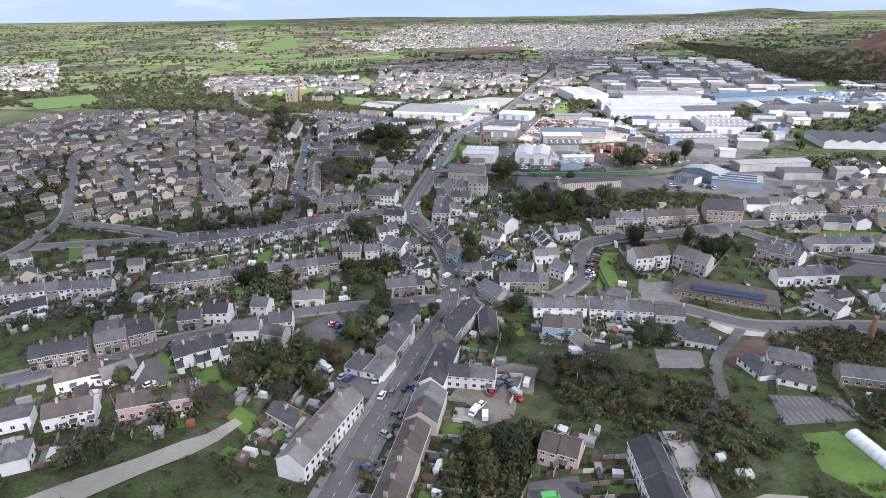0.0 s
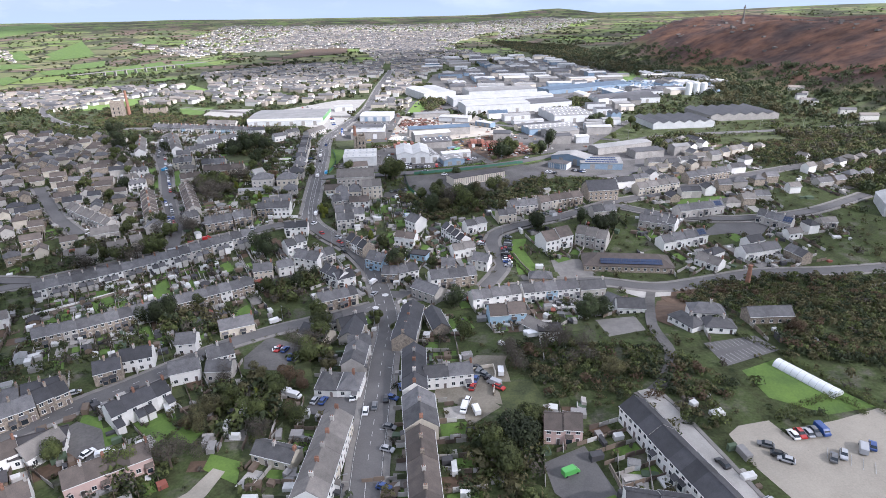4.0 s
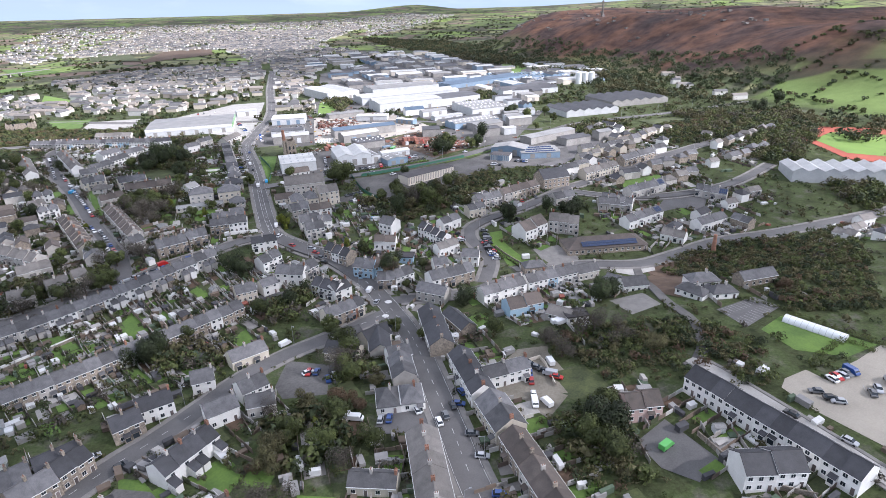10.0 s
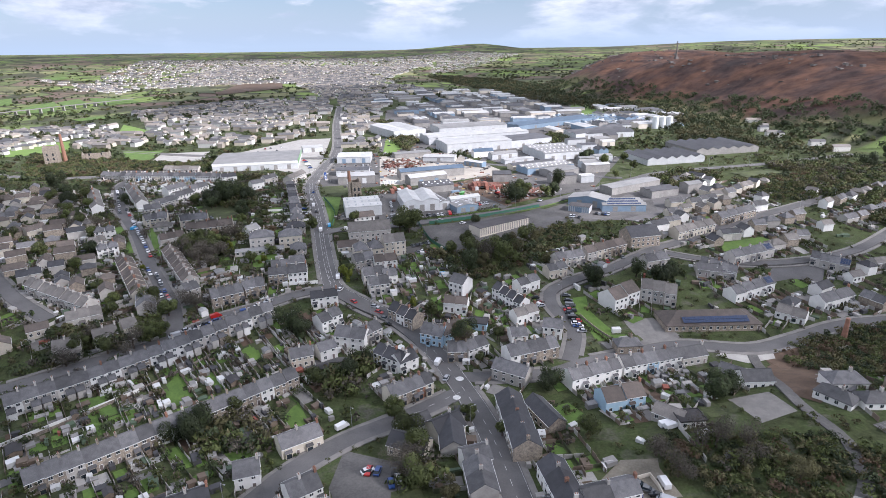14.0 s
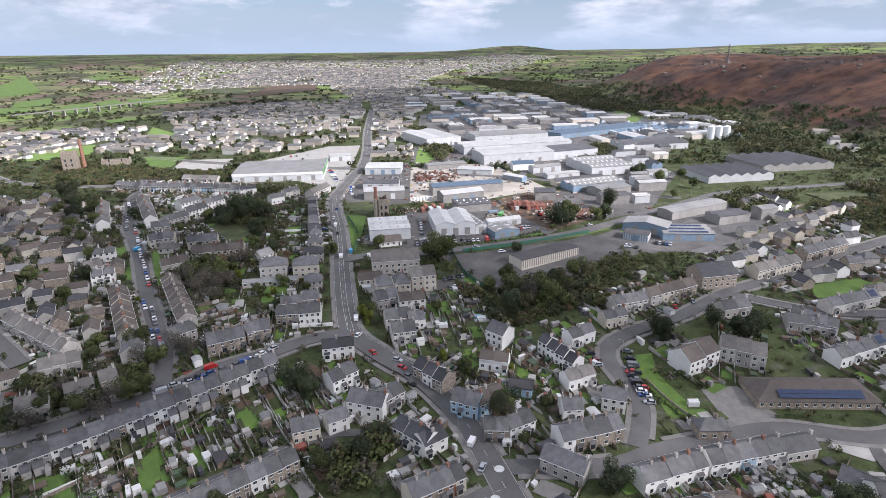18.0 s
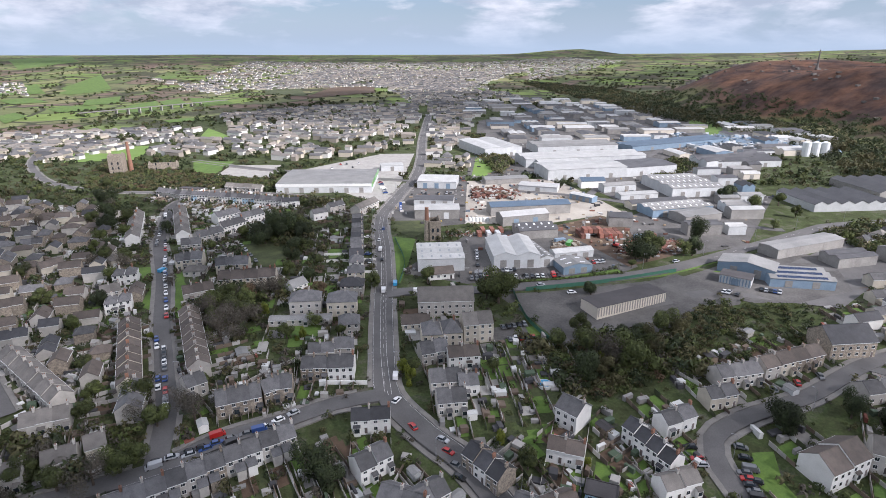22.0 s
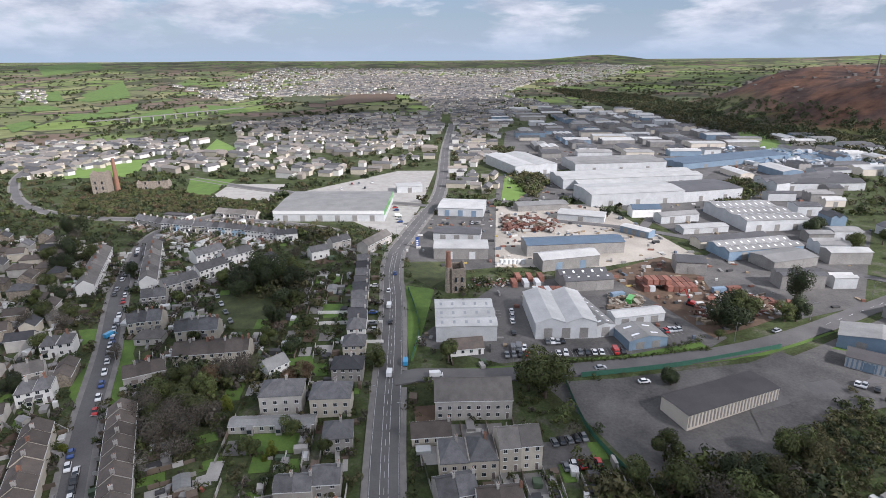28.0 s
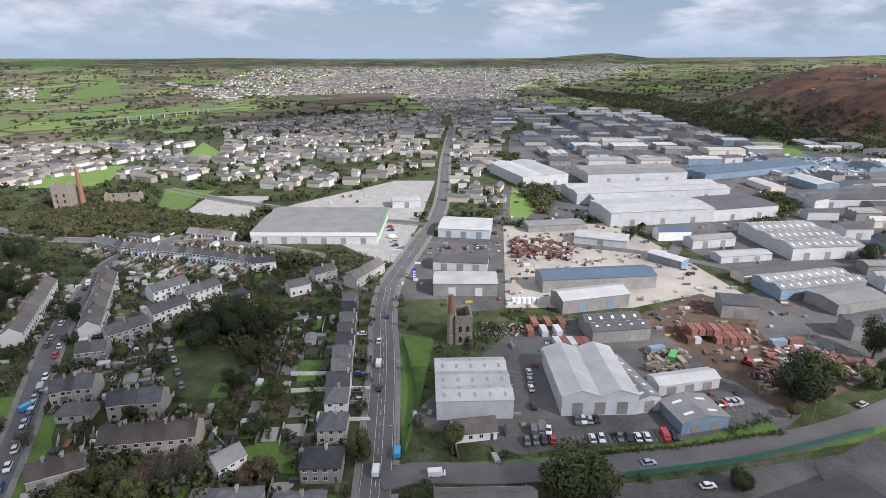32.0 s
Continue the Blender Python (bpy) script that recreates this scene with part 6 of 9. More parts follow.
house(55.8, -65.5, -6.5, 7.9, 6, eave=3, wall="white", roof="felt", shape="flat", what="garage")
SCHOOL = house(109.2, 1.7, -10.1, 40.7, 16, eave=3.2, wall="stone", roof="tile_brown", shape="hip", rise=3.6, chimney=False, what="school")
solar(SCHOOL, 2, 26, -5.3, 4.62, math.atan2(3.6, 8.0), 1.0)
house(79.6, 24.6, 21.7, 16.4, 11, eave=6.2, wall="white", roof="tile_brown", n=2, chimney=False, what="apartment_block")
house(99.4, 24.5, -30.7, 15.6, 10, eave=6.2, wall="dash", roof="tile_grey", n=3, chimney=False, what="apartment_block")
house(25.0, -8.9, 9.4, 21.1, 9, eave=5.6, wall="stone", roof="slate", n=5, mix=('white', 'stone', 'stone'))
house(40.5, 6.5, -26.2, 7.8, 8, eave=5.4, wall="white", roof="slate")
house(32.4, 20.1, 15.3, 11.5, 7, eave=4.5, wall="white", roof="tile_grey", n=2)
house(24.2, 4.1, -3.0, 6.8, 8, eave=5, wall="white", roof="slate", n=2)
house(-9.0, 11.8, -30.3, 9.6, 9, eave=5.2, wall="blue_render", roof="slate", n=2)
house(-2.6, 12.5, 22.2, 11.1, 9, eave=5.2, wall="blue_render", roof="tile_brown", n=2)
house(-2.6, -2.2, -10.5, 7.6, 8, eave=5, wall="stone", roof="slate", n=2)
house(4.3, -1.0, 20.5, 9.8, 8, eave=5, wall="white", roof="slate", n=2)
house(10.0, 45.9, -48.5, 7.7, 9, eave=6.2, wall="white", roof="slate")
house(30.1, 32.3, -60.1, 17.4, 7, eave=5.4, wall="white", roof="slate_dark", n=4, mix=('white', 'dash', 'white'))
house(41.0, 42.6, 21.0, 11.8, 7, eave=4.8, wall="white", roof="slate", n=2)
house(59.5, 52.8, 11.5, 10.4, 7, eave=4.8, wall="cream", roof="slate", n=2)
house(4.7, 32.2, -20.7, 10.7, 7, eave=4.6, wall="white", roof="tile_brown", n=2)
house(11.1, 18.3, -23.1, 8.1, 6, eave=3, wall="blue_render", roof="felt", shape="flat", what="garage")
house(-18.7, 27.0, -49.3, 14.0, 8, eave=5.4, wall="stone", roof="slate_dark", n=3, mix=('stone', 'white'))
house(-33.1, 82.3, 14.1, 10.2, 9, eave=5.2, wall="dash", roof="slate", n=2, shape="gable")
house(-22.3, 78.7, 5.8, 11.5, 8, eave=5.2, wall="white", roof="tile_brown", n=2)
house(-29.3, 64.5, 5.3, 10.7, 9, eave=5.2, wall="dash", roof="slate", n=2)
house(-21.9, 62.9, 8.4, 6.8, 8, eave=4.6, wall="white", roof="slate", n=2)
house(-27.9, 53.7, 5.2, 9.6, 9, eave=5.2, wall="dash", roof="slate", n=2)
house(-39.7, 105.8, 6.1, 11.3, 8, eave=3, wall="cream", roof="tile_brown")
house(-15.7, 96.6, 6.8, 11.7, 10, eave=8.2, wall="cream", roof="tile_grey", chimney=False, n=2, what="apartment_block")
house(-29.6, 93.7, 4.8, 15.6, 11, eave=6.4, wall="cream", roof="slate", shape="hip", n=2, what="apartment_block")
house(-26.9, 119.1, 1.3, 23.3, 13, eave=7, wall="dash", roof="tile_grey", n=1, chimney=False, what="chapel")
house(-51.9, 30.0, 33.5, 10.4, 8, eave=5.2, wall="white", roof="slate", n=2)
house(-42.2, 16.0, -24.0, 13.0, 9, eave=5.2, wall="white", roof="slate", n=2)
house(-36.0, 17.7, 34.6, 9.9, 8, eave=5.2, wall="dash", roof="slate", n=2)
house(-27.8, -2.4, -46.3, 13.7, 8, eave=5.4, wall="white", roof="slate_dark", n=3)
house(-24.1, -5.1, 29.0, 8.6, 8, eave=5.2, wall="white", roof="slate_dark", n=2)
house(-62.6, 6.7, 12.6, 8.7, 8, eave=5, wall="cream", roof="slate", n=2)
house(-53.1, 9.2, 23.4, 7.0, 7, eave=5, wall="white", roof="slate")
house(-53.1, 46.3, 3.1, 12.0, 7, eave=5, wall="white", roof="slate_dark", n=2)
house(-66.0, 103.1, 6.2, 8.2, 9, eave=5.4, wall="dash", roof="slate", shape="hip")
house(-65.4, 73.8, 1.1, 9.0, 9, eave=5.6, wall="white", roof="slate", n=2)
house(-74.5, 74.0, -1.8, 9.3, 8, eave=5.2, wall="stone", roof="slate", n=2)
house(-96.4, 56.7, 19.2, 13.8, 9, eave=5.4, wall="stone", roof="slate", n=4)
house(-84.4, 62.9, 10.1, 8.0, 9, eave=5.4, wall="stone", roof="slate", n=2)
house(-66.0, 86.3, 4.0, 7.0, 8, eave=5, wall="dash", roof="slate")
house(-74.0, 83.9, 4.4, 9.5, 7, eave=4.6, wall="dash", roof="slate", n=2)
house(-86.3, 120.8, 4.5, 12.9, 10, eave=7, wall="dash", roof="slate", shape="hip", what="apartment_block")
house(-70.7, 119.4, 2.9, 12.3, 10, eave=7, wall="cream", roof="slate", shape="hip", what="apartment_block")
house(-86.7, 110.1, 1.9, 25.4, 5, eave=2.8, wall="dash", roof="sheet_grey", chimney=False, what="garage", n=3, rise=0.8)
house(-68.4, 137.3, 1.9, 10.4, 9, eave=5.2, wall="dash", roof="slate_dark", shape="hip")
house(-68.3, 151.9, 3.2, 7.9, 9, eave=5.2, wall="cream", roof="slate", shape="hip")
house(-69.3, 164.4, 4.4, 6.8, 9, eave=5.2, wall="white", roof="slate", shape="hip")
house(-70.0, 172.6, 4.6, 7.1, 9, eave=5.2, wall="white", roof="slate_dark", shape="gable")
house(-70.5, 181.4, 5.8, 6.3, 9, eave=5.2, wall="dash", roof="slate", shape="gable")
house(-71.6, 190.1, 6.2, 6.5, 9, eave=5.2, wall="white", roof="slate", shape="gable")
house(-72.4, 199.3, 6.9, 6.4, 9, eave=5.2, wall="cream", roof="slate_dark", shape="gable")
house(-73.1, 207.2, 7.7, 6.2, 9, eave=5.2, wall="white", roof="slate", shape="gable")
house(-74.0, 216.7, 8.6, 6.1, 9, eave=5.2, wall="dash", roof="slate", shape="gable")
house(-75.0, 226.5, 9.3, 6.1, 9, eave=5.2, wall="white", roof="slate_dark", shape="gable")
house(-76.0, 236.6, 10.1, 6.1, 9, eave=5.2, wall="stone", roof="slate", shape="gable")
house(-74.4, 270.2, 63.4, 24.1, 8, eave=5, wall="dash", roof="tile_grey", chimney=False, what="hall")
house(-117.7, 147.5, 6.8, 25.1, 9, eave=5.4, wall="cream", roof="tile_brown", n=4)
house(-129.1, 163.7, 7.4, 14.2, 9, eave=5.4, wall="cream", roof="slate", n=2)
house(-152.4, 171.1, 8.8, 11.1, 9, eave=5.4, wall="cream", roof="slate", n=2)
house(-136.8, 135.0, 25.7, 13.0, 8, eave=4.6, wall="dash", roof="tile_brown", n=3)
house(-93.8, 137.5, 47.7, 8.0, 7, eave=5, wall="white", roof="sheet_grey", chimney=False, what="hall")
house(-161.4, 194.3, 17.6, 10.1, 8, eave=5.2, wall="dash", roof="slate", n=2)
house(-147.4, 160.8, 5.8, 10.0, 7, eave=3, wall="dash", roof="tile_grey", what="bungalow", shape="hip")
house(-207.9, 230.3, 111.5, 57.4, 8, eave=5.2, wall="white", roof="tile_grey", n=7)
house(-183.7, 237.9, 112.7, 62.0, 8, eave=5.2, wall="white", roof="tile_grey", n=7)
house(-157.8, 210.6, 44.3, 15.4, 8, eave=5.2, wall="dash", roof="slate", n=2)
house(-150.7, 229.1, 52.9, 15.8, 8, eave=5.2, wall="white", roof="slate", n=2)
house(-160.8, 251.4, 52.2, 16.6, 8, eave=5.2, wall="white", roof="slate", n=2)
house(-144.9, 248.3, 50.5, 16.6, 8, eave=5.2, wall="white", roof="slate", n=2)
house(-127.6, 233.8, 71.4, 20.4, 8, eave=5.2, wall="white", roof="slate_dark", n=2)
house(-102.6, 253.8, 34.9, 9.9, 7, eave=4.8, wall="white", roof="slate")
house(-94.4, 270.9, 38.5, 11.5, 7, eave=4.8, wall="dash", roof="slate", n=2)
house(-220.4, 314.3, -27.7, 24.8, 7, eave=5, wall="dash", roof="slate", n=4)
house(-181.7, 301.2, -15.0, 58.9, 7, eave=5, wall="white", roof="slate", n=13, mix=('white', 'blue_render', 'cream', 'white'))
house(-142.3, 289.0, -19.7, 22.0, 7, eave=5, wall="white", roof="slate", n=5)
house(-127.2, 284.1, 19.2, 11.7, 7, eave=5, wall="white", roof="slate_dark", n=2)
house(-173.4, 336.5, -16.5, 31.3, 7, eave=3.2, wall="dash", roof="tile_grey", n=4, chimney=False)
house(-212.3, 332.5, -17.2, 18.4, 6, eave=3.2, wall="white", roof="felt", shape="flat", what="garage", chimney=False)
house(-143.8, 84.6, -65.7, 46.9, 8, eave=5.4, wall="cream", roof="tile_brown", n=8)
house(-124.0, 93.8, -65.7, 45.9, 8, eave=5.4, wall="dash", roof="tile_brown", n=8)
house(-130.5, 57.3, 104.6, 14.8, 8, eave=5.2, wall="dash", roof="slate", n=2)
house(-113.8, 65.2, 38.8, 6.8, 8, eave=5.2, wall="dash", roof="slate", n=2)
house(-166.9, 124.9, 21.6, 10.3, 8, eave=5.2, wall="white", roof="slate", shape="hip", n=2)
house(-177.0, 153.0, 18.7, 10.6, 8, eave=5.2, wall="white", roof="slate", shape="hip", n=2)
house(-175.1, 134.9, 31.1, 8.1, 8, eave=5, wall="dash", roof="tile_grey", n=2)
house(-119.0, 146.8, 7.5, 23.8, 9, eave=5.4, wall="cream", roof="tile_brown", n=4)
house(-131.5, 163.4, 19.2, 13.1, 8, eave=5.4, wall="cream", roof="slate", n=2)
house(-155.4, 170.3, 28.0, 9.9, 8, eave=5.4, wall="cream", roof="slate", n=2)
house(-137.7, 136.4, 25.9, 9.7, 7, eave=3, wall="dash", roof="tile_grey", what="bungalow", shape="hip")
house(-170.3, 72.0, -39.2, 44.9, 8, eave=5, wall="dash", roof="tile_grey", n=8)
house(-152.4, 28.7, 14.7, 9.7, 8, eave=4.8, wall="dash", roof="tile_grey", n=2)
house(-140.3, 33.9, 25.0, 8.8, 8, eave=4.8, wall="dash", roof="tile_grey", n=2)
house(-132.8, 38.6, 30.4, 5.3, 8, eave=4.8, wall="cream", roof="tile_grey")
house(-96.5, 57.2, 17.0, 14.2, 9, eave=5.2, wall="stone", roof="slate", n=3)
house(-86.3, 62.2, 31.8, 9.1, 8, eave=5, wall="stone", roof="slate", n=2)
house(-153.1, 49.6, 21.8, 13.3, 8, eave=4.6, wall="dash", roof="tile_grey", n=3)
house(70.8, 63.8, 10.7, 16.3, 8, eave=5.2, wall="dash", roof="slate", n=3)
house(93.7, 71.0, 17.6, 27.9, 8, eave=5.2, wall="stone", roof="tile_brown", n=4, mix=('stone', 'cream', 'dash'))
house(121.1, 82.0, 3.2, 18.1, 14, eave=6.5, wall="stone", roof="slate_dark", chimney=False, what="chapel")
house(158.0, 87.9, 14.8, 29.5, 8, eave=5, wall="cream", roof="tile_grey", n=4)
house(197.3, 104.4, 16.9, 32.7, 8, eave=5, wall="stone", roof="slate", n=4)
house(113.8, 53.7, 7.9, 13.6, 8, eave=4.4, wall="dash", roof="slate", n=2)
house(141.0, 39.4, -40.2, 17.2, 8, eave=5, wall="white", roof="slate", n=4)
house(138.4, 38.6, -24.6, 17.5, 8, eave=4, wall="dash", roof="slate", n=3)
ROW_C = house(167.5, 51.4, 10.7, 28.0, 8, eave=4.6, wall="dash", roof="slate", n=4)
solar(ROW_C, 2, 4, -2.0, 5.78, math.atan2(2.5, 3.68))
ROW_B = house(202.1, 35.0, -49.0, 17.1, 8, eave=4.6, wall="dash", roof="slate", n=4)
solar(ROW_B, 2, 4, -2.0, 5.78, math.atan2(2.5, 3.68))
ROW_A = house(144.8, 21.1, 13.8, 26.3, 8, eave=4.6, wall="white", roof="slate", n=4)
solar(ROW_A, 2, 4, -2.0, 5.78, math.atan2(2.5, 3.68))
house(148.0, -2.5, -53.7, 11.7, 8, eave=3.4, wall="white", roof="tile_grey", n=2, what="bungalow")
house(175.8, 5.2, 11.5, 20.4, 8, eave=4.6, wall="white", roof="slate", n=2)

# ---- the plan: works, shops and halls ----
shed(-27.5, 171.3, 1.8, 23.0, 25, eave=6.2, wall="clad", roof="sheet", spans=3, rise=1.2, lights=1, light_mat="dark_skylight", doors=0)
house(-27.9, 152.6, 8.6, 12.3, 8, eave=2.8, wall="white", roof="tile_brown", chimney=False, what="office")
shed(10.2, 175.6, 1.8, 23.3, 30, eave=6.4, wall="clad", roof="sheet", spans=2, along="y", rise=2, doors=3)
shed(23.1, 174.7, 13.0, 7.3, 26, eave=4.6, wall="clad", roof="sheet_grey", along="y", rise=1.2, doors=1, lights=1)
shed(41.9, 175.9, 12.2, 21.9, 7, eave=3.6, wall="clad", roof="sheet", rise=1.2, doors=3)
shed(38.2, 159.0, 12.0, 15.4, 12, eave=3.6, wall="clad_blue", roof="sheet_grey", along="y", rise=1.5, doors=2, lights=1)
shed(29.7, 213.5, 7.6, 22.9, 15, eave=5, wall="clad_grey", roof="sheet_dark", spans=2, rise=1.6, lights=1, doors=2, door_mat="clad_grey")
shed(26.7, 239.7, 14.4, 31.0, 12, eave=6, wall="clad_grey", roof="sheet", rise=1.8, doors=2, door_mat="clad_blue")
shed(34.6, 262.3, 6.0, 53.7, 14, eave=6.2, wall="clad_grey", roof="sheet_blue", rise=1.6, doors=4, door_mat="clad_grey")
shed(-26.4, 256.8, -1.6, 28.7, 15, eave=6, wall="clad_grey", roof="sheet", rise=0.8, doors=2, door_mat="clad", what="shop")
shed(-27.3, 287.5, -7.0, 27.3, 14, eave=4.5, wall="clad", roof="sheet_dark", rise=1, doors=3, what="shop")
shed(-22.5, 346.9, -8.7, 30.5, 26, eave=5.5, wall="clad", roof="sheet", rise=1.2, doors=3, door_mat="clad_blue", what="shop")
STORE = shed(-109.7, 351.6, -1.2, 72.5, 56, eave=7, wall="clad", roof="sheet_grey", rise=1.2, doors=6, door_mat="clad_grey", what="supermarket")
bm = bmesh.new(); slab(bm, 0, 0.3, -27.5, 27.5, 4.2, 7.6)
part("fascia", bm, M["car_green"], STORE, "green fascia along the entrance side").location = (72.5 / 2 + 0.05, 0, 0)
bm = bmesh.new(); slab(bm, -72.5 / 2, 72.5 / 2, -0.2, 0, 5.2, 7.3)
part("canopy", bm, M["frame"], STORE, "white canopy band").location = (0, -28.1, 0)
shed(-63.2, 413.0, 8.7, 20.1, 14, eave=5, wall="clad", roof="sheet", rise=0.6, doors=1, what="filling_station")
shed(100.4, 379.0, 9.0, 70.3, 34, eave=9, wall="clad", roof="sheet", rise=1.2, doors=3)
shed(157.6, 390.2, 14.0, 49.3, 34, eave=8, wall="clad", roof="sheet_dark", rise=1, doors=2)
shed(116.8, 439.9, 7.9, 119.3, 34, eave=8, wall="clad", roof="sheet", spans=2, doors=4)
shed(37.8, 512.6, 18.2, 41.9, 70, eave=9, wall="clad", roof="sheet", along="y", spans=2, doors=2)
shed(127.3, 513.3, 7.1, 88.7, 40, eave=8, wall="clad", roof="sheet_grey", spans=2, doors=3)
shed(163.2, 320.0, 5.8, 40.0, 48, eave=7, wall="clad", roof="sheet_grey", spans=3, along="x", lights=1, doors=3)
shed(97.5, 332.8, 2.8, 19.1, 9, eave=5.5, wall="white", roof="sheet_blue", rise=2.4, doors=0, what="office")
shed(113.7, 319.8, 12.2, 26.9, 9, eave=5, wall="clad", roof="sheet_grey", rise=1.6, doors=2)
shed(120.6, 297.0, 9.6, 29.4, 9, eave=3.6, wall="clad", roof="sheet", rise=0.8, doors=2)
shed(125.6, 273.1, 14.0, 44.0, 9, eave=4, wall="cream", roof="sheet_dark", rise=1.6, doors=3)
shed(131.9, 257.5, 12.5, 45.3, 18, eave=5, wall="clad_blue", roof="sheet_grey", spans=2, lights=1, doors=3)
shed(79.8, 291.5, -49.1, 18.8, 7, eave=4, wall="clad_blue", roof="sheet", rise=0.6, doors=3)
shed(85.9, 231.5, -11.1, 14.0, 12, eave=6, wall="clad_grey", roof="sheet_dark", rise=1.8, doors=1, door_mat="clad_grey")
shed(32.2, 353.8, 9.0, 36.1, 12, eave=4, wall="clad_grey", roof="sheet_grey", rise=0.8, doors=2)
shed(54.8, 326.5, -20.3, 29.6, 14, eave=4, wall="clad", roof="sheet", rise=0.8, doors=1)
shed(137.1, 239.5, 17.1, 27.8, 16, eave=5, wall="clad_grey", roof="sheet_grey", rise=1.2, doors=2)
shed(254.4, 421.8, 23.9, 81.4, 18, eave=7, wall="clad", roof="sheet_dark", spans=2, rise=2, doors=3)
shed(50.8, 119.8, 22.6, 37.4, 11, eave=4.6, wall="clad_beige", roof="felt", rise=0.3, doors=0, stripe="clad_grey", what="depot")
shed(111.5, 140.0, -37.0, 13.5, 9, eave=4, wall="clad", roof="felt", rise=0.25, doors=1, door_mat="clad_blue", stripe="clad_blue")
shed(123.0, 151.5, -37.0, 25.0, 14, eave=5, wall="clad_blue", roof="sheet_grey", along="y", rise=2.2, doors=2)
WORKS = shed(140.0, 140.5, -12.0, 28.0, 18, eave=4, wall="clad_blue", roof="sheet_grey", spans=3, rise=1, doors=2, label="blue-clad works with a ridged roof of solar panels")
for i in range(3):
    solar(WORKS, 1, 20, -7.5 + 6 * i, 4.70, math.atan2(1.0, 3.0))
car_line(100.0, 130.0, 107.0, 124.5, 5, 85, 45, 0.8)
car_line(116.0, 132.0, 126.0, 127.0, 6, 85, 46, 0.8)
shed(168.1, 179.8, 19.2, 49.4, 12, eave=5, wall="clad_grey", roof="sheet_grey", rise=0.8, doors=2)
shed(298.8, 34.3, -27.4, 63.4, 24, eave=7, wall="clad", roof="sheet", spans=7, along="y", rise=2.2, doors=0, what="sports_hall")
shed(246.4, 537.2, 22.0, 135.7, 30, eave=6, wall="clad_blue", roof="sheet_blue", spans=3, doors=3)
shed(89.1, 418.2, 5.4, 39.2, 25, eave=6, wall="clad", roof="sheet", doors=2)
shed(251.0, 273.2, 2.6, 56.9, 40, eave=5, wall="clad", roof="sheet_dark", spans=6, along="y", rise=2.2, doors=0)
shed(323.1, 307.2, 2.3, 67.5, 50, eave=5, wall="clad_grey", roof="sheet_dark", spans=6, along="y", rise=2.2, doors=0)
shed(257.6, 418.5, 1.0, 72.5, 30, eave=6, wall="clad", roof="sheet_dark", spans=2, rise=2.4, doors=3)

# ---- the plan: gardens without a house row ----
allotment(-7.0, 74.0, 5, 42, 7)
allotment(-9.9, 56.3, 5, 40, 7)
allotment(3.0, 81.6, 5, 30, 5)
allotment(-90.7, 77.0, 5, 30, 5)
allotment(-76.2, 14.0, 27, 60, 11)
allotment(-93.3, 2.3, 27, 50, 10)
allotment(-93.1, -0.9, 27, 85, 15)
allotment(-124.6, -23.7, 27, 50, 9)
allotment(-59.5, 7.4, 27, 40, 7)
allotment(-82.7, -42.6, 30, 50, 8)
allotment(-89.5, 146.6, 5, 40, 6)
allotment(-93.7, 192.2, 5, 40, 6)
allotment(-90.6, 213.8, 5, 40, 6)
allotment(13.6, 26.8, 30, 30, 5)
allotment(58.0, -42.4, -8, 40, 7)
allotment(80.0, 73.0, 30, 50, 5)
allotment(-34.3, -103.3, 0, 40, 6)
allotment(10.0, -69.9, 0, 24, 4)
allotment(-163.1, 88.2, 65, 50, 8)
allotment(-208.1, 147.8, 65, 60, 10)
allotment(-80.5, -98.6, 30, 50, 8)
allotment(-131.6, -41.2, 25, 70, 12)
allotment(-142.0, 188.5, 10, 50, 8)

# ---- the plan: more houses ----
infill([(-370.3, 51.1), (-507.6, 211.6), (-507.9, 279.6), (-387.4, 319.6), (-258.0, 286.8), (-154.0, 122.4), (-119.4, 41.3), (-190.2, 19.8), (-260.5, 6.2)], 35, 12, 15, 1, roofs=('tile_brown', 'slate', 'tile_brown', 'slate_dark'), walls=('dash', 'stone', 'cream', 'stone'))
infill([(-249.2, -24.9), (-224.1, -2.3), (-154.6, -26.3), (-148.9, -65.7), (-158.1, -101.1)], 30, 15, 22, 2)
infill([(-126.1, -128.4), (-118.1, -123.6), (-96.6, -137.8), (-89.1, -159.8)], 30, 15, 20, 3)
infill([(143.0, 77.8), (270.0, 140.7), (352.9, 144.0), (188.3, -12.0), (141.1, 5.4), (119.6, 34.9)], 20, 13, 20, 4, walls=('dash', 'white', 'stone'))
infill([(149.6, 113.0), (284.9, 178.3), (192.3, 76.9), (141.6, 72.1)], 25, 13, 20, 5, walls=('white', 'cream', 'dash'))
infill([(158.4, 173.8), (253.3, 205.4), (191.3, 94.7), (141.3, 86.7), (134.5, 106.4)], 25, 13, 17, 6, walls=('white', 'cream', 'stone'))
infill([(-259.1, 253.2), (-240.6, 288.8), (-174.8, 147.5), (-169.0, 113.7), (-184.9, 106.9), (-222.4, 147.9), (-247.1, 205.8)], 65, 15, 19, 9, roofs=('tile_grey', 'tile_brown'), walls=('dash', 'cream'))
infill([(-47.0, 50.6), (-34.4, 49.2), (-16.4, 24.7), (-24.0, 25.5)], 50, 12, 15, 10)
infill([(51.8, 66.6), (108.5, 92.1), (78.3, 49.8), (53.7, 50.0)], 30, 12, 14, 11, walls=('white', 'dash', 'stone'))
infill([(-39.7, -111.4), (-23.0, -107.9), (-22.7, -130.9), (-37.9, -128.0)], -5, 12, 15, 12)
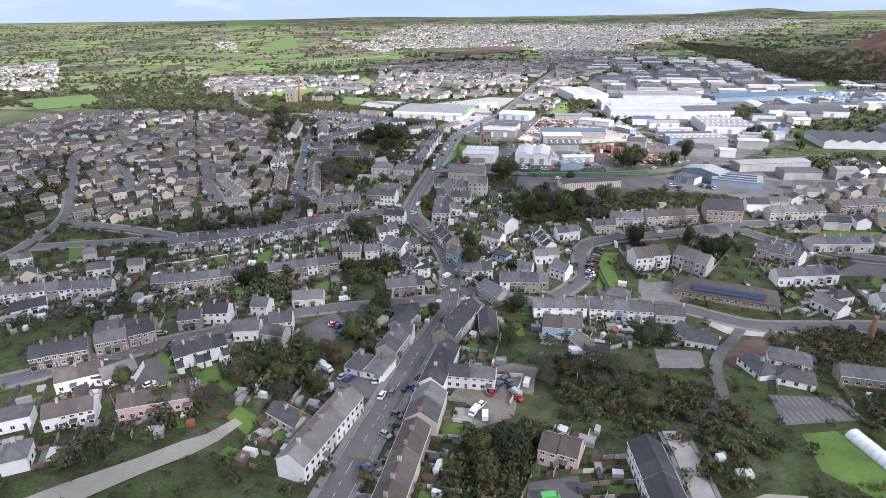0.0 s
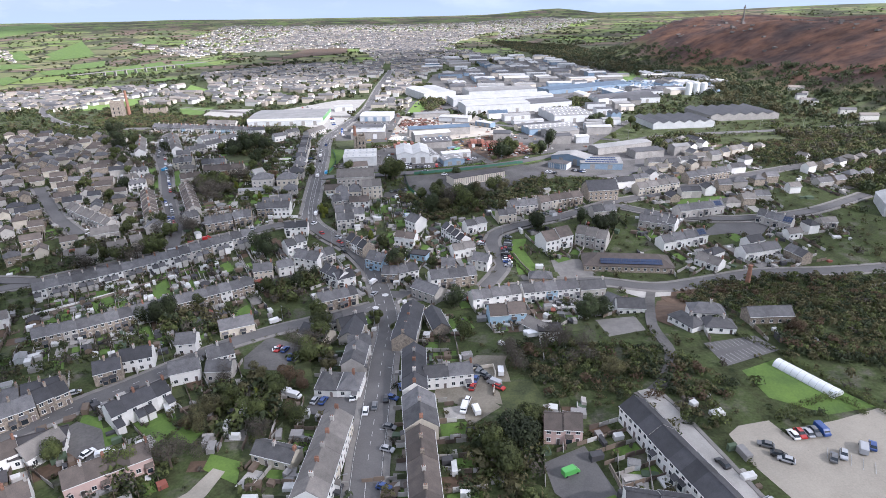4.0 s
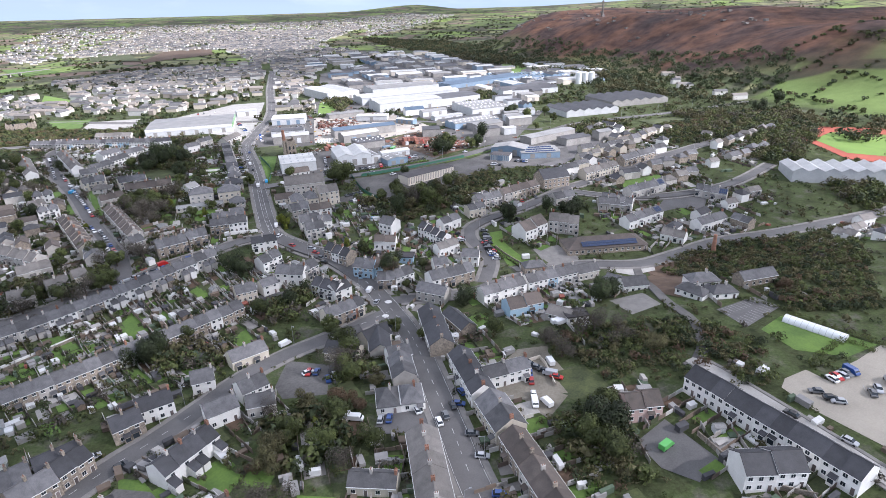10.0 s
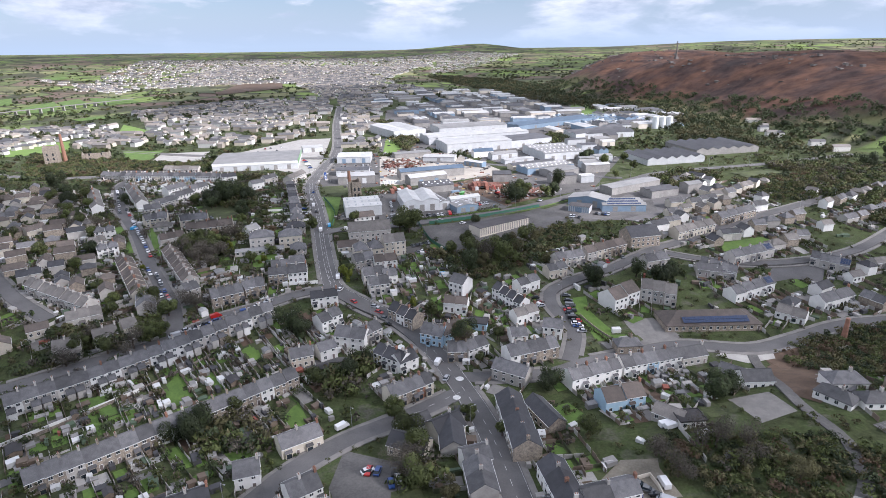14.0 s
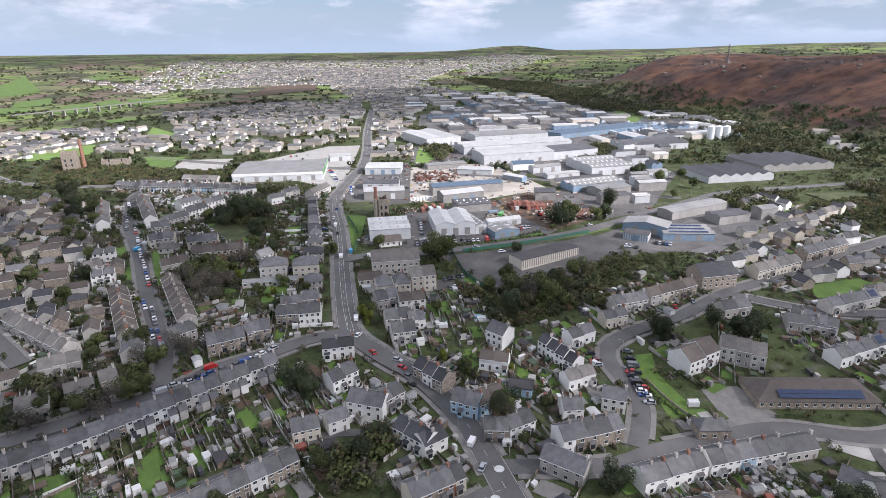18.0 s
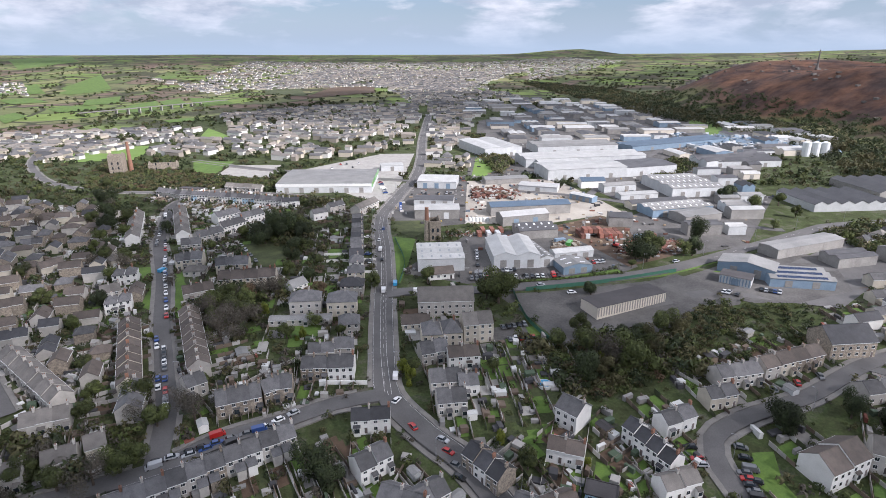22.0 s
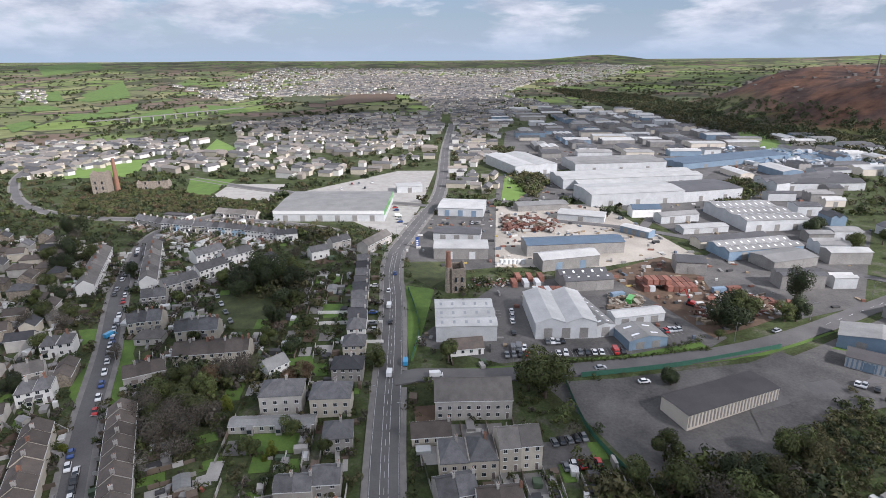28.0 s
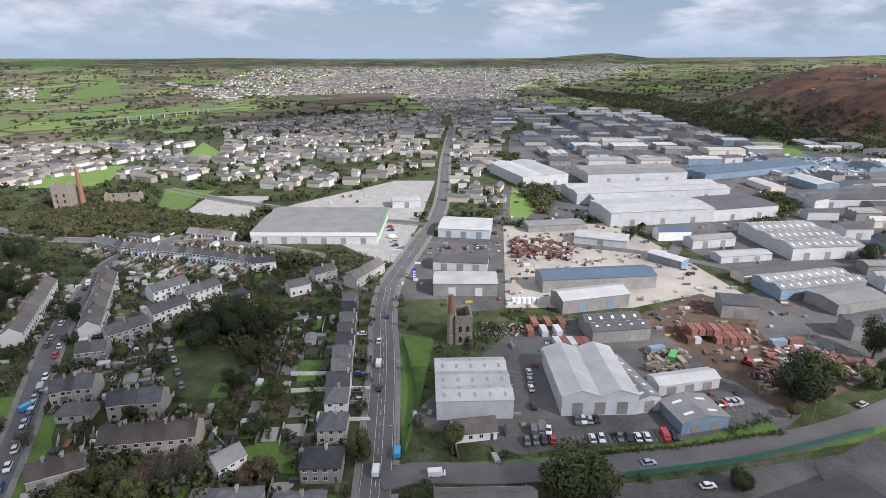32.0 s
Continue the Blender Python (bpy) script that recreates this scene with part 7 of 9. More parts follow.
infill([(229.1, -16.5), (271.9, -18.3), (222.7, -56.9), (208.3, -33.0)], 20, 13, 16, 13, walls=('white',))
far_town([(-714.6, 812.9), (-537.4, 806.8), (-361.4, 752.5), (-306.3, 607.9), (-366.3, 593.0), (-393.2, 477.0), (-475.0, 491.1)], 15, 1)
far_town([(-322.0, 780.5), (-199.2, 838.6), (-56.2, 761.2), (-48.5, 560.8), (-82.9, 483.3), (-165.9, 461.6), (-210.5, 487.0), (-312.8, 492.3), (-354.3, 581.4), (-275.8, 637.5)], 14, 2)
far_town([(-388.3, 954.9), (-217.7, 1074.3), (-41.2, 1111.0), (-40.1, 787.9), (-194.1, 808.9), (-312.8, 751.9)], 14, 3)
far_town([(-19.0, 1074.9), (84.9, 1015.7), (36.2, 706.7), (7.8, 520.8), (-23.0, 457.7)], 15, 4)
far_town([(-27.8, 419.1), (-20.9, 759.5), (8.9, 708.2), (20.9, 555.3), (7.6, 402.2)], 14, 5)
far_town([(-1447.9, 993.6), (-1452.5, 1171.9), (-821.7, 564.0), (-851.9, 489.7)], 18, 6)
far_town([(-1096.4, 2240.3), (-604.2, 1587.5), (-466.6, 2722.0), (242.9, 2491.7), (478.0, 2712.6), (44.3, 1441.7), (-177.0, 1682.0), (-476.3, 1673.6), (-702.4, 1847.8)], 17, 7)
far_town([(-771.2, 1645.4), (-1019.6, 3375.3), (324.9, 3248.7), (453.6, 2344.0), (427.7, 2442.5), (-410.1, 2087.6)], 24, 17)
far_town([(-198.2, 1953.2), (98.3, 2084.3), (211.0, 1121.3), (84.9, 1015.7), (-41.1, 1076.1)], 15, 18)
far_town([(430, 2450), (330, 1900), (700, 2500), (1120, 3300), (900, 3700), (325, 3250)], 26, 21)
far_town([(-1471.6, 1955.6), (-1439.8, 2056.6), (-1125.4, 1591.2), (-1172.5, 1543.5)], 25, 8)
far_town([(490.3, 462.0), (386.5, 227.8), (453.3, 280.2), (417.1, 323.9), (446.4, 391.7)], 16, 9)
works([(41.3, 758.4), (342.7, 1181.5), (340.7, 840.9), (356.0, 657.7), (187.7, 553.1), (80.2, 554.5)], 0, 48, 1)
works([(195.7, 553.0), (311.2, 600.4), (344.6, 497.0), (298.0, 433.7), (240.8, 443.7), (185.3, 475.5)], 5, 42, 2)
works([(216.2, 616.6), (302.4, 632.4), (347.1, 460.6), (239.0, 357.1), (192.8, 467.1)], 5, 40, 3)
works([(39.6, 1130.9), (187.9, 1259.8), (349.4, 1055.1), (196.6, 798.9), (62.0, 804.8)], 0, 52, 4)
works([(174.0, 170.0), (207.2, 187.4), (242.2, 169.7), (231.7, 149.2), (189.5, 138.6)], 10, 26, 5)
works([(134.4, 279.5), (209.8, 313.8), (163.8, 251.0), (133.8, 251.2)], 0, 30, 6)
works([(340.4, 724.9), (490.0, 741.5), (469.0, 585.7), (367.1, 446.9), (308.0, 494.3)], 0, 45, 7)
works([(109.4, 250.6), (159.0, 281.8), (219.2, 291.3), (153.4, 201.6), (106.6, 190.8)], 0, 24, 9)

# ---- the plan: trees ----
tree(33.6, -119.6, "dark", 1.65, 0)
tree(38.9, -113.8, "oak", 1.2, 1)
tree(24.0, -31.8, "dark", 1, 2)
tree(71.7, -55.5, "dark", 1.3, 3)
tree(-97.7, -32.0, "dark", 1, 4)
tree(74.0, 41.7, "dark", 1.1, 5)
tree(107.8, 35.9, "dark", 1.3, 6)
tree(98.9, 44.1, "dark", 1, 7)
tree(-40.7, -102.0, "oak", 1, 0)
tree(-35.0, -92.8, "oak", 1.2, 1)
tree(-49.6, -95.3, "oak", 1, 2)
tree(-29.1, -72.6, "oak", 1.1, 3)
tree(30.4, -131.6, "oak", 1.4, 4)
tree(27.3, -124.7, "oak", 1.2, 5)
tree(-27.8, -104.5, "oak", 0.9, 6)
tree(-0.0, -54.0, "oak", 0.7, 7)
tree(-83.4, -21.4, "oak", 0.9, 8)
tree(8.5, 49.9, "oak", 0.7, 9)
tree(16.6, 7.1, "oak", 0.9, 10)
tree(-7.2, 28.4, "oak", 0.9, 11)
tree(-69.3, -119.9, "oak", 1.1, 12)
tree(-89.3, -116.1, "oak", 1, 13)
tree(-58.3, -120.1, "bare", 1.3, 0)
tree(-33.0, -68.1, "bare", 1.3, 1)
tree(-29.3, -60.7, "bare", 1.1, 2)
tree(56.1, -78.2, "bare", 1.3, 3)
tree(39.9, -85.1, "bare", 1.2, 4)
tree(38.8, -75.9, "bare", 1.1, 5)
tree(62.6, -82.3, "bare", 1.2, 6)
tree(-54.8, -83.3, "bare", 1, 7)
tree(-36.8, -109.8, "bare", 1, 8)
tree(-53.7, -99.5, "olive", 1, 0)
tree(-44.6, -82.4, "olive", 1, 1)
tree(-55.5, -106.1, "olive", 1, 2)
tree(68.9, -94.8, "olive", 0.9, 3)
tree(-21.5, -77.8, "olive", 0.9, 4)
tree(-13.8, 38.0, "bright", 0.9, 0)
tree(-41.2, 67.5, "bright", 1, 1)
tree(-41.7, -92.9, "bright", 0.8, 2)
tree(9.9, 28.3, "bright", 0.7, 3)
tree(-33.9, -84.6, "russet", 1, 0)
tree(-58.6, -105.5, "russet", 0.6, 1)
tree(139.0, -78.1, "russet", 0.8, 2)
tree(-28.5, -88.6, "russet", 0.8, 3)
tree(-124.5, 204.2, "dark", 1.6, 0)
tree(-118.0, 212.4, "dark", 1.8, 1)
tree(-105.1, 208.0, "dark", 1.5, 2)
tree(39.3, 131.7, "dark", 0.7, 3)
tree(116.5, 193.0, "dark", 1.5, 4)
tree(181.8, 287.9, "dark", 1.3, 5)
tree(78.9, 166.5, "dark", 1.7, 6)
tree(73.8, 169.6, "dark", 1.4, 7)
tree(32.7, 76.3, "bare", 1.8, 8)
tree(40.2, 86.8, "dark", 1.5, 9)
tree(26.7, 69.1, "olive", 1.3, 10)
tree(-3.3, 123.8, "oak", 1.8, 0)
tree(-8.1, 127.9, "oak", 1.5, 1)
tree(-120.9, 128.8, "oak", 1.3, 2)
tree(-124.4, 120.8, "oak", 1.2, 3)
tree(24.1, 81.5, "oak", 1.5, 4)
tree(46.2, 84.0, "oak", 1.4, 5)
tree(58.6, 95.4, "oak", 1.3, 6)
tree(15.0, 87.0, "oak", 1.2, 7)
tree(24.8, 95.7, "oak", 1.1, 8)
tree(185.0, 257.2, "oak", 1.4, 9)
tree(209.3, 268.4, "oak", 1.3, 10)
tree(203.8, 240.6, "oak", 0.9, 11)
tree(175.4, 217.0, "oak", 0.9, 12)
tree(-40.7, 71.8, "oak", 0.9, 13)
tree(-67.4, 122.3, "oak", 0.8, 14)
tree(-58.6, 143.9, "oak", 0.8, 15)
tree(-138.8, 212.7, "oak", 1.1, 16)
tree(-116.5, 99.8, "bare", 1.5, 0)
tree(-113.0, 106.3, "bare", 1.4, 1)
tree(-199.5, 169.6, "bare", 1.2, 2)
tree(-272.2, 242.9, "bare", 1.2, 3)
tree(-153.4, 147.3, "bare", 1, 4)
tree(-114.5, 250.9, "bare", 1, 5)
tree(-44.2, 74.3, "bright", 1, 0)
tree(-41.6, 73.0, "bright", 0.9, 1)
tree(28.0, 77.5, "bright", 0.8, 2)
tree(-1.4, 130.4, "oak", 1.8, 0)
tree(-34.2, 144.8, "oak", 1.1, 1)
tree(-58.9, 141.6, "oak", 0.9, 2)
tree(-122.3, 229.1, "oak", 1.2, 3)
tree(-112.0, 218.7, "oak", 1.1, 4)
tree(-126.4, 209.3, "oak", 1, 5)
tree(-105.9, 221.2, "oak", 1.3, 6)
tree(-110.4, 200.4, "oak", 0.8, 7)
tree(81.8, 170.6, "oak", 1.6, 8)
tree(101.1, 173.6, "oak", 1.1, 9)
tree(68.0, 159.1, "oak", 0.7, 10)
tree(-126.0, 213.9, "dark", 1.4, 0)
tree(-123.3, 218.8, "dark", 1.6, 1)
tree(81.9, 173.7, "dark", 1.7, 2)
tree(189.6, 295.5, "dark", 1.5, 3)
tree(72.5, 330.1, "dark", 0.9, 4)
tree(105.6, 173.6, "dark", 1.2, 5)
tree(39.4, 130.2, "dark", 0.8, 6)
tree(-86.8, 132.5, "russet", 1.1, 0)
tree(-82.2, 134.4, "russet", 1, 1)
tree(-113.6, 130.7, "russet", 1.2, 2)
tree(-107.2, 132.6, "bare", 1.4, 0)
tree(-102.2, 134.5, "bare", 1.3, 1)
tree(-119.3, 130.7, "bare", 1.2, 2)
tree(-126.4, 201.4, "dark", 1.3, 0)
tree(-124.1, 211.6, "dark", 1.5, 1)
tree(-115.3, 207.2, "dark", 1.4, 2)
tree(-104.7, 192.8, "dark", 1.2, 3)
tree(-104.1, 173.3, "dark", 0.9, 4)
tree(-186.1, 223.9, "dark", 1, 5)
tree(-92.0, 151.6, "dark", 0.9, 6)
tree(-236.0, 254.6, "dark", 1.5, 7)
tree(-225.1, 231.3, "dark", 1.4, 8)
tree(-204.1, 193.7, "dark", 1.2, 9)
tree(-123.7, 226.7, "oak", 1.3, 0)
tree(-149.8, 193.2, "oak", 0.9, 1)
tree(-129.6, 157.3, "oak", 0.8, 2)
tree(-98.1, 192.8, "oak", 0.9, 3)
tree(-88.0, 168.8, "oak", 0.9, 4)
tree(-101.4, 157.1, "oak", 1, 5)
tree(-125.8, 120.8, "oak", 1.3, 6)
tree(-116.3, 118.3, "oak", 1.3, 7)
tree(-112.3, 124.6, "oak", 1.2, 8)
tree(-219.3, 246.3, "oak", 1.3, 9)
tree(-207.1, 217.5, "oak", 1.2, 10)
tree(-189.5, 178.5, "oak", 1, 11)
tree(-242.2, 246.6, "oak", 1.1, 12)
tree(-88.5, 216.3, "oak", 0.7, 13)
tree(-212.4, 193.8, "oak", 0.9, 14)
tree(-80.3, 106.8, "oak", 0.8, 15)
tree(-69.4, 98.7, "oak", 0.8, 16)
tree(-125.5, 113.6, "bare", 1.4, 0)
tree(-117.0, 109.1, "bare", 1.5, 1)
tree(-111.6, 111.3, "bare", 1.3, 2)
tree(-244.3, 272.4, "bare", 1.2, 3)
tree(-187.0, 169.6, "bare", 1.2, 4)
tree(-106.2, 113.5, "bare", 1.2, 5)
tree(-103.1, 118.2, "bright", 1.1, 0)
tree(-84.3, 96.9, "bright", 0.8, 1)
tree(-143.1, 100.0, "bright", 0.7, 2)
tree(-217.2, 209.0, "oak", 1.1, 0)
tree(-198.1, 177.8, "oak", 1.2, 1)
tree(-237.5, 259.8, "oak", 1.3, 2)
tree(-184.3, 153.2, "oak", 1, 3)
tree(-283.0, 348.6, "oak", 1.3, 4)
tree(-202.4, 129.7, "oak", 1.1, 5)
tree(-176.3, 106.3, "oak", 0.9, 6)
tree(-156.7, 78.5, "oak", 1, 7)
tree(-145.6, 62.8, "oak", 0.9, 8)
tree(-119.7, 35.2, "oak", 1, 9)
tree(-137.6, 25.9, "oak", 1.2, 10)
tree(-148.8, 28.8, "oak", 1.2, 11)
tree(-123.2, 31.1, "oak", 1.1, 12)
tree(-111.3, 66.7, "oak", 0.9, 13)
tree(-90.1, 98.2, "oak", 0.9, 14)
tree(-228.0, 157.5, "oak", 1, 15)
tree(-108.2, 49.6, "bare", 1.4, 0)
tree(-114.1, 56.4, "bare", 1.2, 1)
tree(-115.7, 115.9, "bare", 1.3, 2)
tree(-116.4, 100.7, "bare", 1.4, 3)
tree(-127.5, 51.3, "bare", 1.2, 4)
tree(-147.1, 35.2, "bare", 1.2, 5)
tree(-128.4, 27.2, "bare", 1.3, 6)
tree(-150.9, 21.0, "bare", 1.2, 7)
tree(-226.7, 232.8, "dark", 1.4, 0)
tree(-258.1, 291.7, "dark", 1.5, 1)
tree(-175.3, 127.1, "dark", 1, 2)
tree(-84.1, 64.1, "dark", 0.8, 3)
tree(-67.0, 26.6, "dark", 1.3, 4)
tree(-63.1, 23.1, "dark", 1.2, 5)
tree(76.7, -52.3, "dark", 1.2, 0)
tree(25.5, -30.8, "dark", 1, 1)
tree(74.7, 37.5, "dark", 1.3, 2)
tree(112.6, 38.7, "dark", 1.3, 3)
tree(-94.5, -34.4, "dark", 1.3, 4)
tree(-92.9, -29.1, "dark", 1.1, 5)
tree(-44.6, -5.5, "dark", 1, 6)
tree(-39.0, -0.8, "dark", 0.9, 7)
tree(20.3, 65.7, "dark", 1.4, 8)
tree(38.0, 72.9, "oak", 1.7, 9)
tree(47.7, 81.5, "olive", 1.5, 10)
tree(65.1, 93.8, "olive", 1.2, 11)
tree(473.3, 384.4, "dark", 1.5, 12)
tree(387.7, 190.7, "dark", 1.6, 13)
tree(438.8, 223.7, "dark", 1.6, 14)
tree(-57.2, -10.4, "oak", 1, 0)
tree(-12.0, 72.3, "oak", 0.8, 1)
tree(-31.3, -36.7, "oak", 1, 2)
tree(-28.8, -46.9, "oak", 1.2, 3)
tree(-26.7, -56.7, "oak", 1.2, 4)
tree(-119.5, 48.5, "oak", 1.1, 5)
tree(-129.3, 60.5, "oak", 1.2, 6)
tree(-135.7, 67.3, "oak", 1.1, 7)
tree(-143.5, 53.1, "oak", 0.9, 8)
tree(-120.0, 108.5, "oak", 1.2, 9)
tree(-110.9, 114.1, "oak", 1.3, 10)
tree(-7.5, -42.3, "oak", 0.8, 11)
tree(25.1, -61.2, "oak", 1.1, 12)
tree(5.2, -8.4, "oak", 0.7, 13)
scatter("scrub", "dense olive and green scrub on rough ground", "shrubs", shrubs_in([(38.6, -69.7), (58.2, -73.0), (86.8, -82.8), (102.2, -103.8), (87.3, -123.1), (69.5, -127.7), (63.5, -102.3), (47.0, -102.9), (44.2, -89.9)], 4, 10) + shrubs_in([(121.1, -21.7), (165.2, -15.3), (237.9, -25.7), (158.5, -101.9), (129.1, -92.1), (131.3, -60.3), (117.1, -39.7)], 4, 11) + shrubs_in([(19.8, -113.9), (46.1, -105.4), (38.8, -125.5), (27.6, -140.4), (16.9, -138.0)], 4, 12) + shrubs_in([(5.3, 92.8), (20.8, 88.3), (60.5, 95.4), (97.0, 126.9), (96.3, 104.7), (52.9, 68.9), (18.5, 54.2), (11.9, 69.1)], 4, 13) + shrubs_in([(-297.8, 338.5), (-357.7, 486.7), (-237.8, 404.5), (-165.7, 367.6), (-150.5, 331.8), (-222.2, 349.3), (-273.4, 327.4)], 4, 14) + shrubs_in([(419.6, 205.9), (253.3, 184.7), (242.5, 140.0), (307.9, 101.8)], 4, 15), "leaf_olive")
scatter("scrub", "dark green brambles and gorse", "shrubs", shrubs_in([(38.6, -69.7), (58.2, -73.0), (86.8, -82.8), (102.2, -103.8), (87.3, -123.1), (69.5, -127.7), (63.5, -102.3), (47.0, -102.9), (44.2, -89.9)], 5.2, 30) + shrubs_in([(121.1, -21.7), (165.2, -15.3), (237.9, -25.7), (158.5, -101.9), (129.1, -92.1), (131.3, -60.3), (117.1, -39.7)], 5.2, 31) + shrubs_in([(19.8, -113.9), (46.1, -105.4), (38.8, -125.5), (27.6, -140.4), (16.9, -138.0)], 5.2, 32) + shrubs_in([(5.3, 92.8), (20.8, 88.3), (60.5, 95.4), (97.0, 126.9), (96.3, 104.7), (52.9, 68.9), (18.5, 54.2), (11.9, 69.1)], 5.2, 33) + shrubs_in([(-297.8, 338.5), (-357.7, 486.7), (-237.8, 404.5), (-165.7, 367.6), (-150.5, 331.8), (-222.2, 349.3), (-273.4, 327.4)], 5.2, 34) + shrubs_in([(419.6, 205.9), (253.3, 184.7), (242.5, 140.0), (307.9, 101.8)], 5.2, 35), "leaf_dark")
scatter("scrub", "green thicket of shrubs", "shrubs", shrubs_in([(38.6, -69.7), (58.2, -73.0), (86.8, -82.8), (102.2, -103.8), (87.3, -123.1), (69.5, -127.7), (63.5, -102.3), (47.0, -102.9), (44.2, -89.9)], 4.8, 50) + shrubs_in([(121.1, -21.7), (165.2, -15.3), (237.9, -25.7), (158.5, -101.9), (129.1, -92.1), (131.3, -60.3), (117.1, -39.7)], 4.8, 51) + shrubs_in([(19.8, -113.9), (46.1, -105.4), (38.8, -125.5), (27.6, -140.4), (16.9, -138.0)], 4.8, 52) + shrubs_in([(5.3, 92.8), (20.8, 88.3), (60.5, 95.4), (97.0, 126.9), (96.3, 104.7), (52.9, 68.9), (18.5, 54.2), (11.9, 69.1)], 4.8, 53) + shrubs_in([(-297.8, 338.5), (-357.7, 486.7), (-237.8, 404.5), (-165.7, 367.6), (-150.5, 331.8), (-222.2, 349.3), (-273.4, 327.4)], 4.8, 54) + shrubs_in([(419.6, 205.9), (253.3, 184.7), (242.5, 140.0), (307.9, 101.8)], 4.8, 55), "leaf")
scatter("bracken", "russet bracken among the scrub", "shrubs", shrubs_in([(38.6, -69.7), (58.2, -73.0), (86.8, -82.8), (102.2, -103.8), (87.3, -123.1), (69.5, -127.7), (63.5, -102.3), (47.0, -102.9), (44.2, -89.9)], 8.5, 70) + shrubs_in([(121.1, -21.7), (165.2, -15.3), (237.9, -25.7), (158.5, -101.9), (129.1, -92.1), (131.3, -60.3), (117.1, -39.7)], 8.5, 71) + shrubs_in([(19.8, -113.9), (46.1, -105.4), (38.8, -125.5), (27.6, -140.4), (16.9, -138.0)], 8.5, 72) + shrubs_in([(5.3, 92.8), (20.8, 88.3), (60.5, 95.4), (97.0, 126.9), (96.3, 104.7), (52.9, 68.9), (18.5, 54.2), (11.9, 69.1)], 8.5, 73) + shrubs_in([(-297.8, 338.5), (-357.7, 486.7), (-237.8, 404.5), (-165.7, 367.6), (-150.5, 331.8), (-222.2, 349.3), (-273.4, 327.4)], 8.5, 74) + shrubs_in([(419.6, 205.9), (253.3, 184.7), (242.5, 140.0), (307.9, 101.8)], 8.5, 75), "leaf_brown")
scatter("thicket", "mixed garden trees and tall shrubs", "shrubs", shrubs_in([(-57.3, -88.4), (-45.0, -79.3), (-35.7, -84.2), (-31.6, -93.5), (-39.7, -111.4), (-52.4, -106.8)], 5.8, 110) + shrubs_in([(-36.9, -67.3), (-23.3, -60.0), (-22.4, -70.5), (-32.7, -73.7)], 5.8, 111) + shrubs_in([(-89.1, -139.5), (-71.5, -130.5), (-62.5, -116.0), (-56.5, -121.0), (-64.0, -139.5), (-80.0, -152.0)], 7.5, 112) + shrubs_in([(21.2, -121.1), (35.0, -117.7), (38.0, -127.4), (34.8, -140.3), (22.2, -139.5)], 5.8, 113) + shrubs_in([(-103.6, -15.2), (-74.5, -21.3), (-69.4, -43.8), (-87.9, -44.4)], 5.8, 114) + shrubs_in([(-59.6, -5.5), (-38.1, -0.1), (-35.0, -16.9), (-55.5, -23.7)], 5.8, 115) + shrubs_in([(-136.3, 129.0), (-122.6, 147.0), (-105.2, 113.2), (-108.5, 93.6), (-122.9, 96.7)], 5.8, 116) + shrubs_in([(-115.3, 128.5), (-114.4, 138.6), (-102.3, 138.5), (-82.1, 136.4), (-79.8, 128.4)], 5.8, 117) + shrubs_in([(-128.5, 209.3), (-119.3, 234.6), (-102.0, 223.7), (-95.7, 192.2), (-106.5, 188.4)], 5.8, 118) + shrubs_in([(-0.8, 112.4), (11.8, 81.5), (19.4, 66.8), (11.5, 56.2), (3.7, 76.4)], 5.8, 119) + shrubs_in([(27.3, 96.3), (66.1, 91.7), (68.1, 66.0), (36.0, 65.2), (24.5, 75.8)], 5.8, 120) + shrubs_in([(142.7, 380.2), (220.8, 451.0), (232.9, 424.0), (157.6, 341.7)], 5.8, 121) + shrubs_in([(-333.3, 57.3), (-337.2, 93.5), (-288.7, 64.7), (-274.4, 19.6), (-286.2, 7.4)], 5.8, 122) + shrubs_in([(-169.6, 45.3), (-151.9, 46.2), (-122.0, 46.0), (-116.4, 34.7), (-139.2, 18.6), (-152.5, 13.6)], 5.8, 123) + shrubs_in([(371.2, 190.8), (437.1, 204.8), (370.7, 113.7), (284.6, 57.1), (278.1, 84.8)], 5.8, 124) + shrubs_in([(328.2, 245.4), (375.5, 188.7), (357.3, 169.5), (310.1, 205.5)], 5.8, 125) + shrubs_in([(306.9, 55.6), (306.7, 8.9), (264.3, -24.3), (268.0, 8.5)], 5.8, 126) + shrubs_in([(196.4, 204.4), (240.9, 224.3), (253.1, 190.6), (201.4, 167.5)], 5.8, 127) + shrubs_in([(286.0, 159.2), (399.6, 187.4), (328.8, 121.4), (274.4, 120.4)], 5.8, 128) + shrubs_in([(17.0, 651.2), (42.5, 624.8), (51.0, 428.7), (29.8, 382.8), (19.4, 520.4)], 5.8, 129) + shrubs_in([(-190.2, 301.5), (-136.7, 300.5), (-92.1, 306.8), (-89.3, 286.2), (-124.5, 280.3)], 5.8, 130), "leaf", rx=2.6, rz=2.4, n=78, size=0.5)
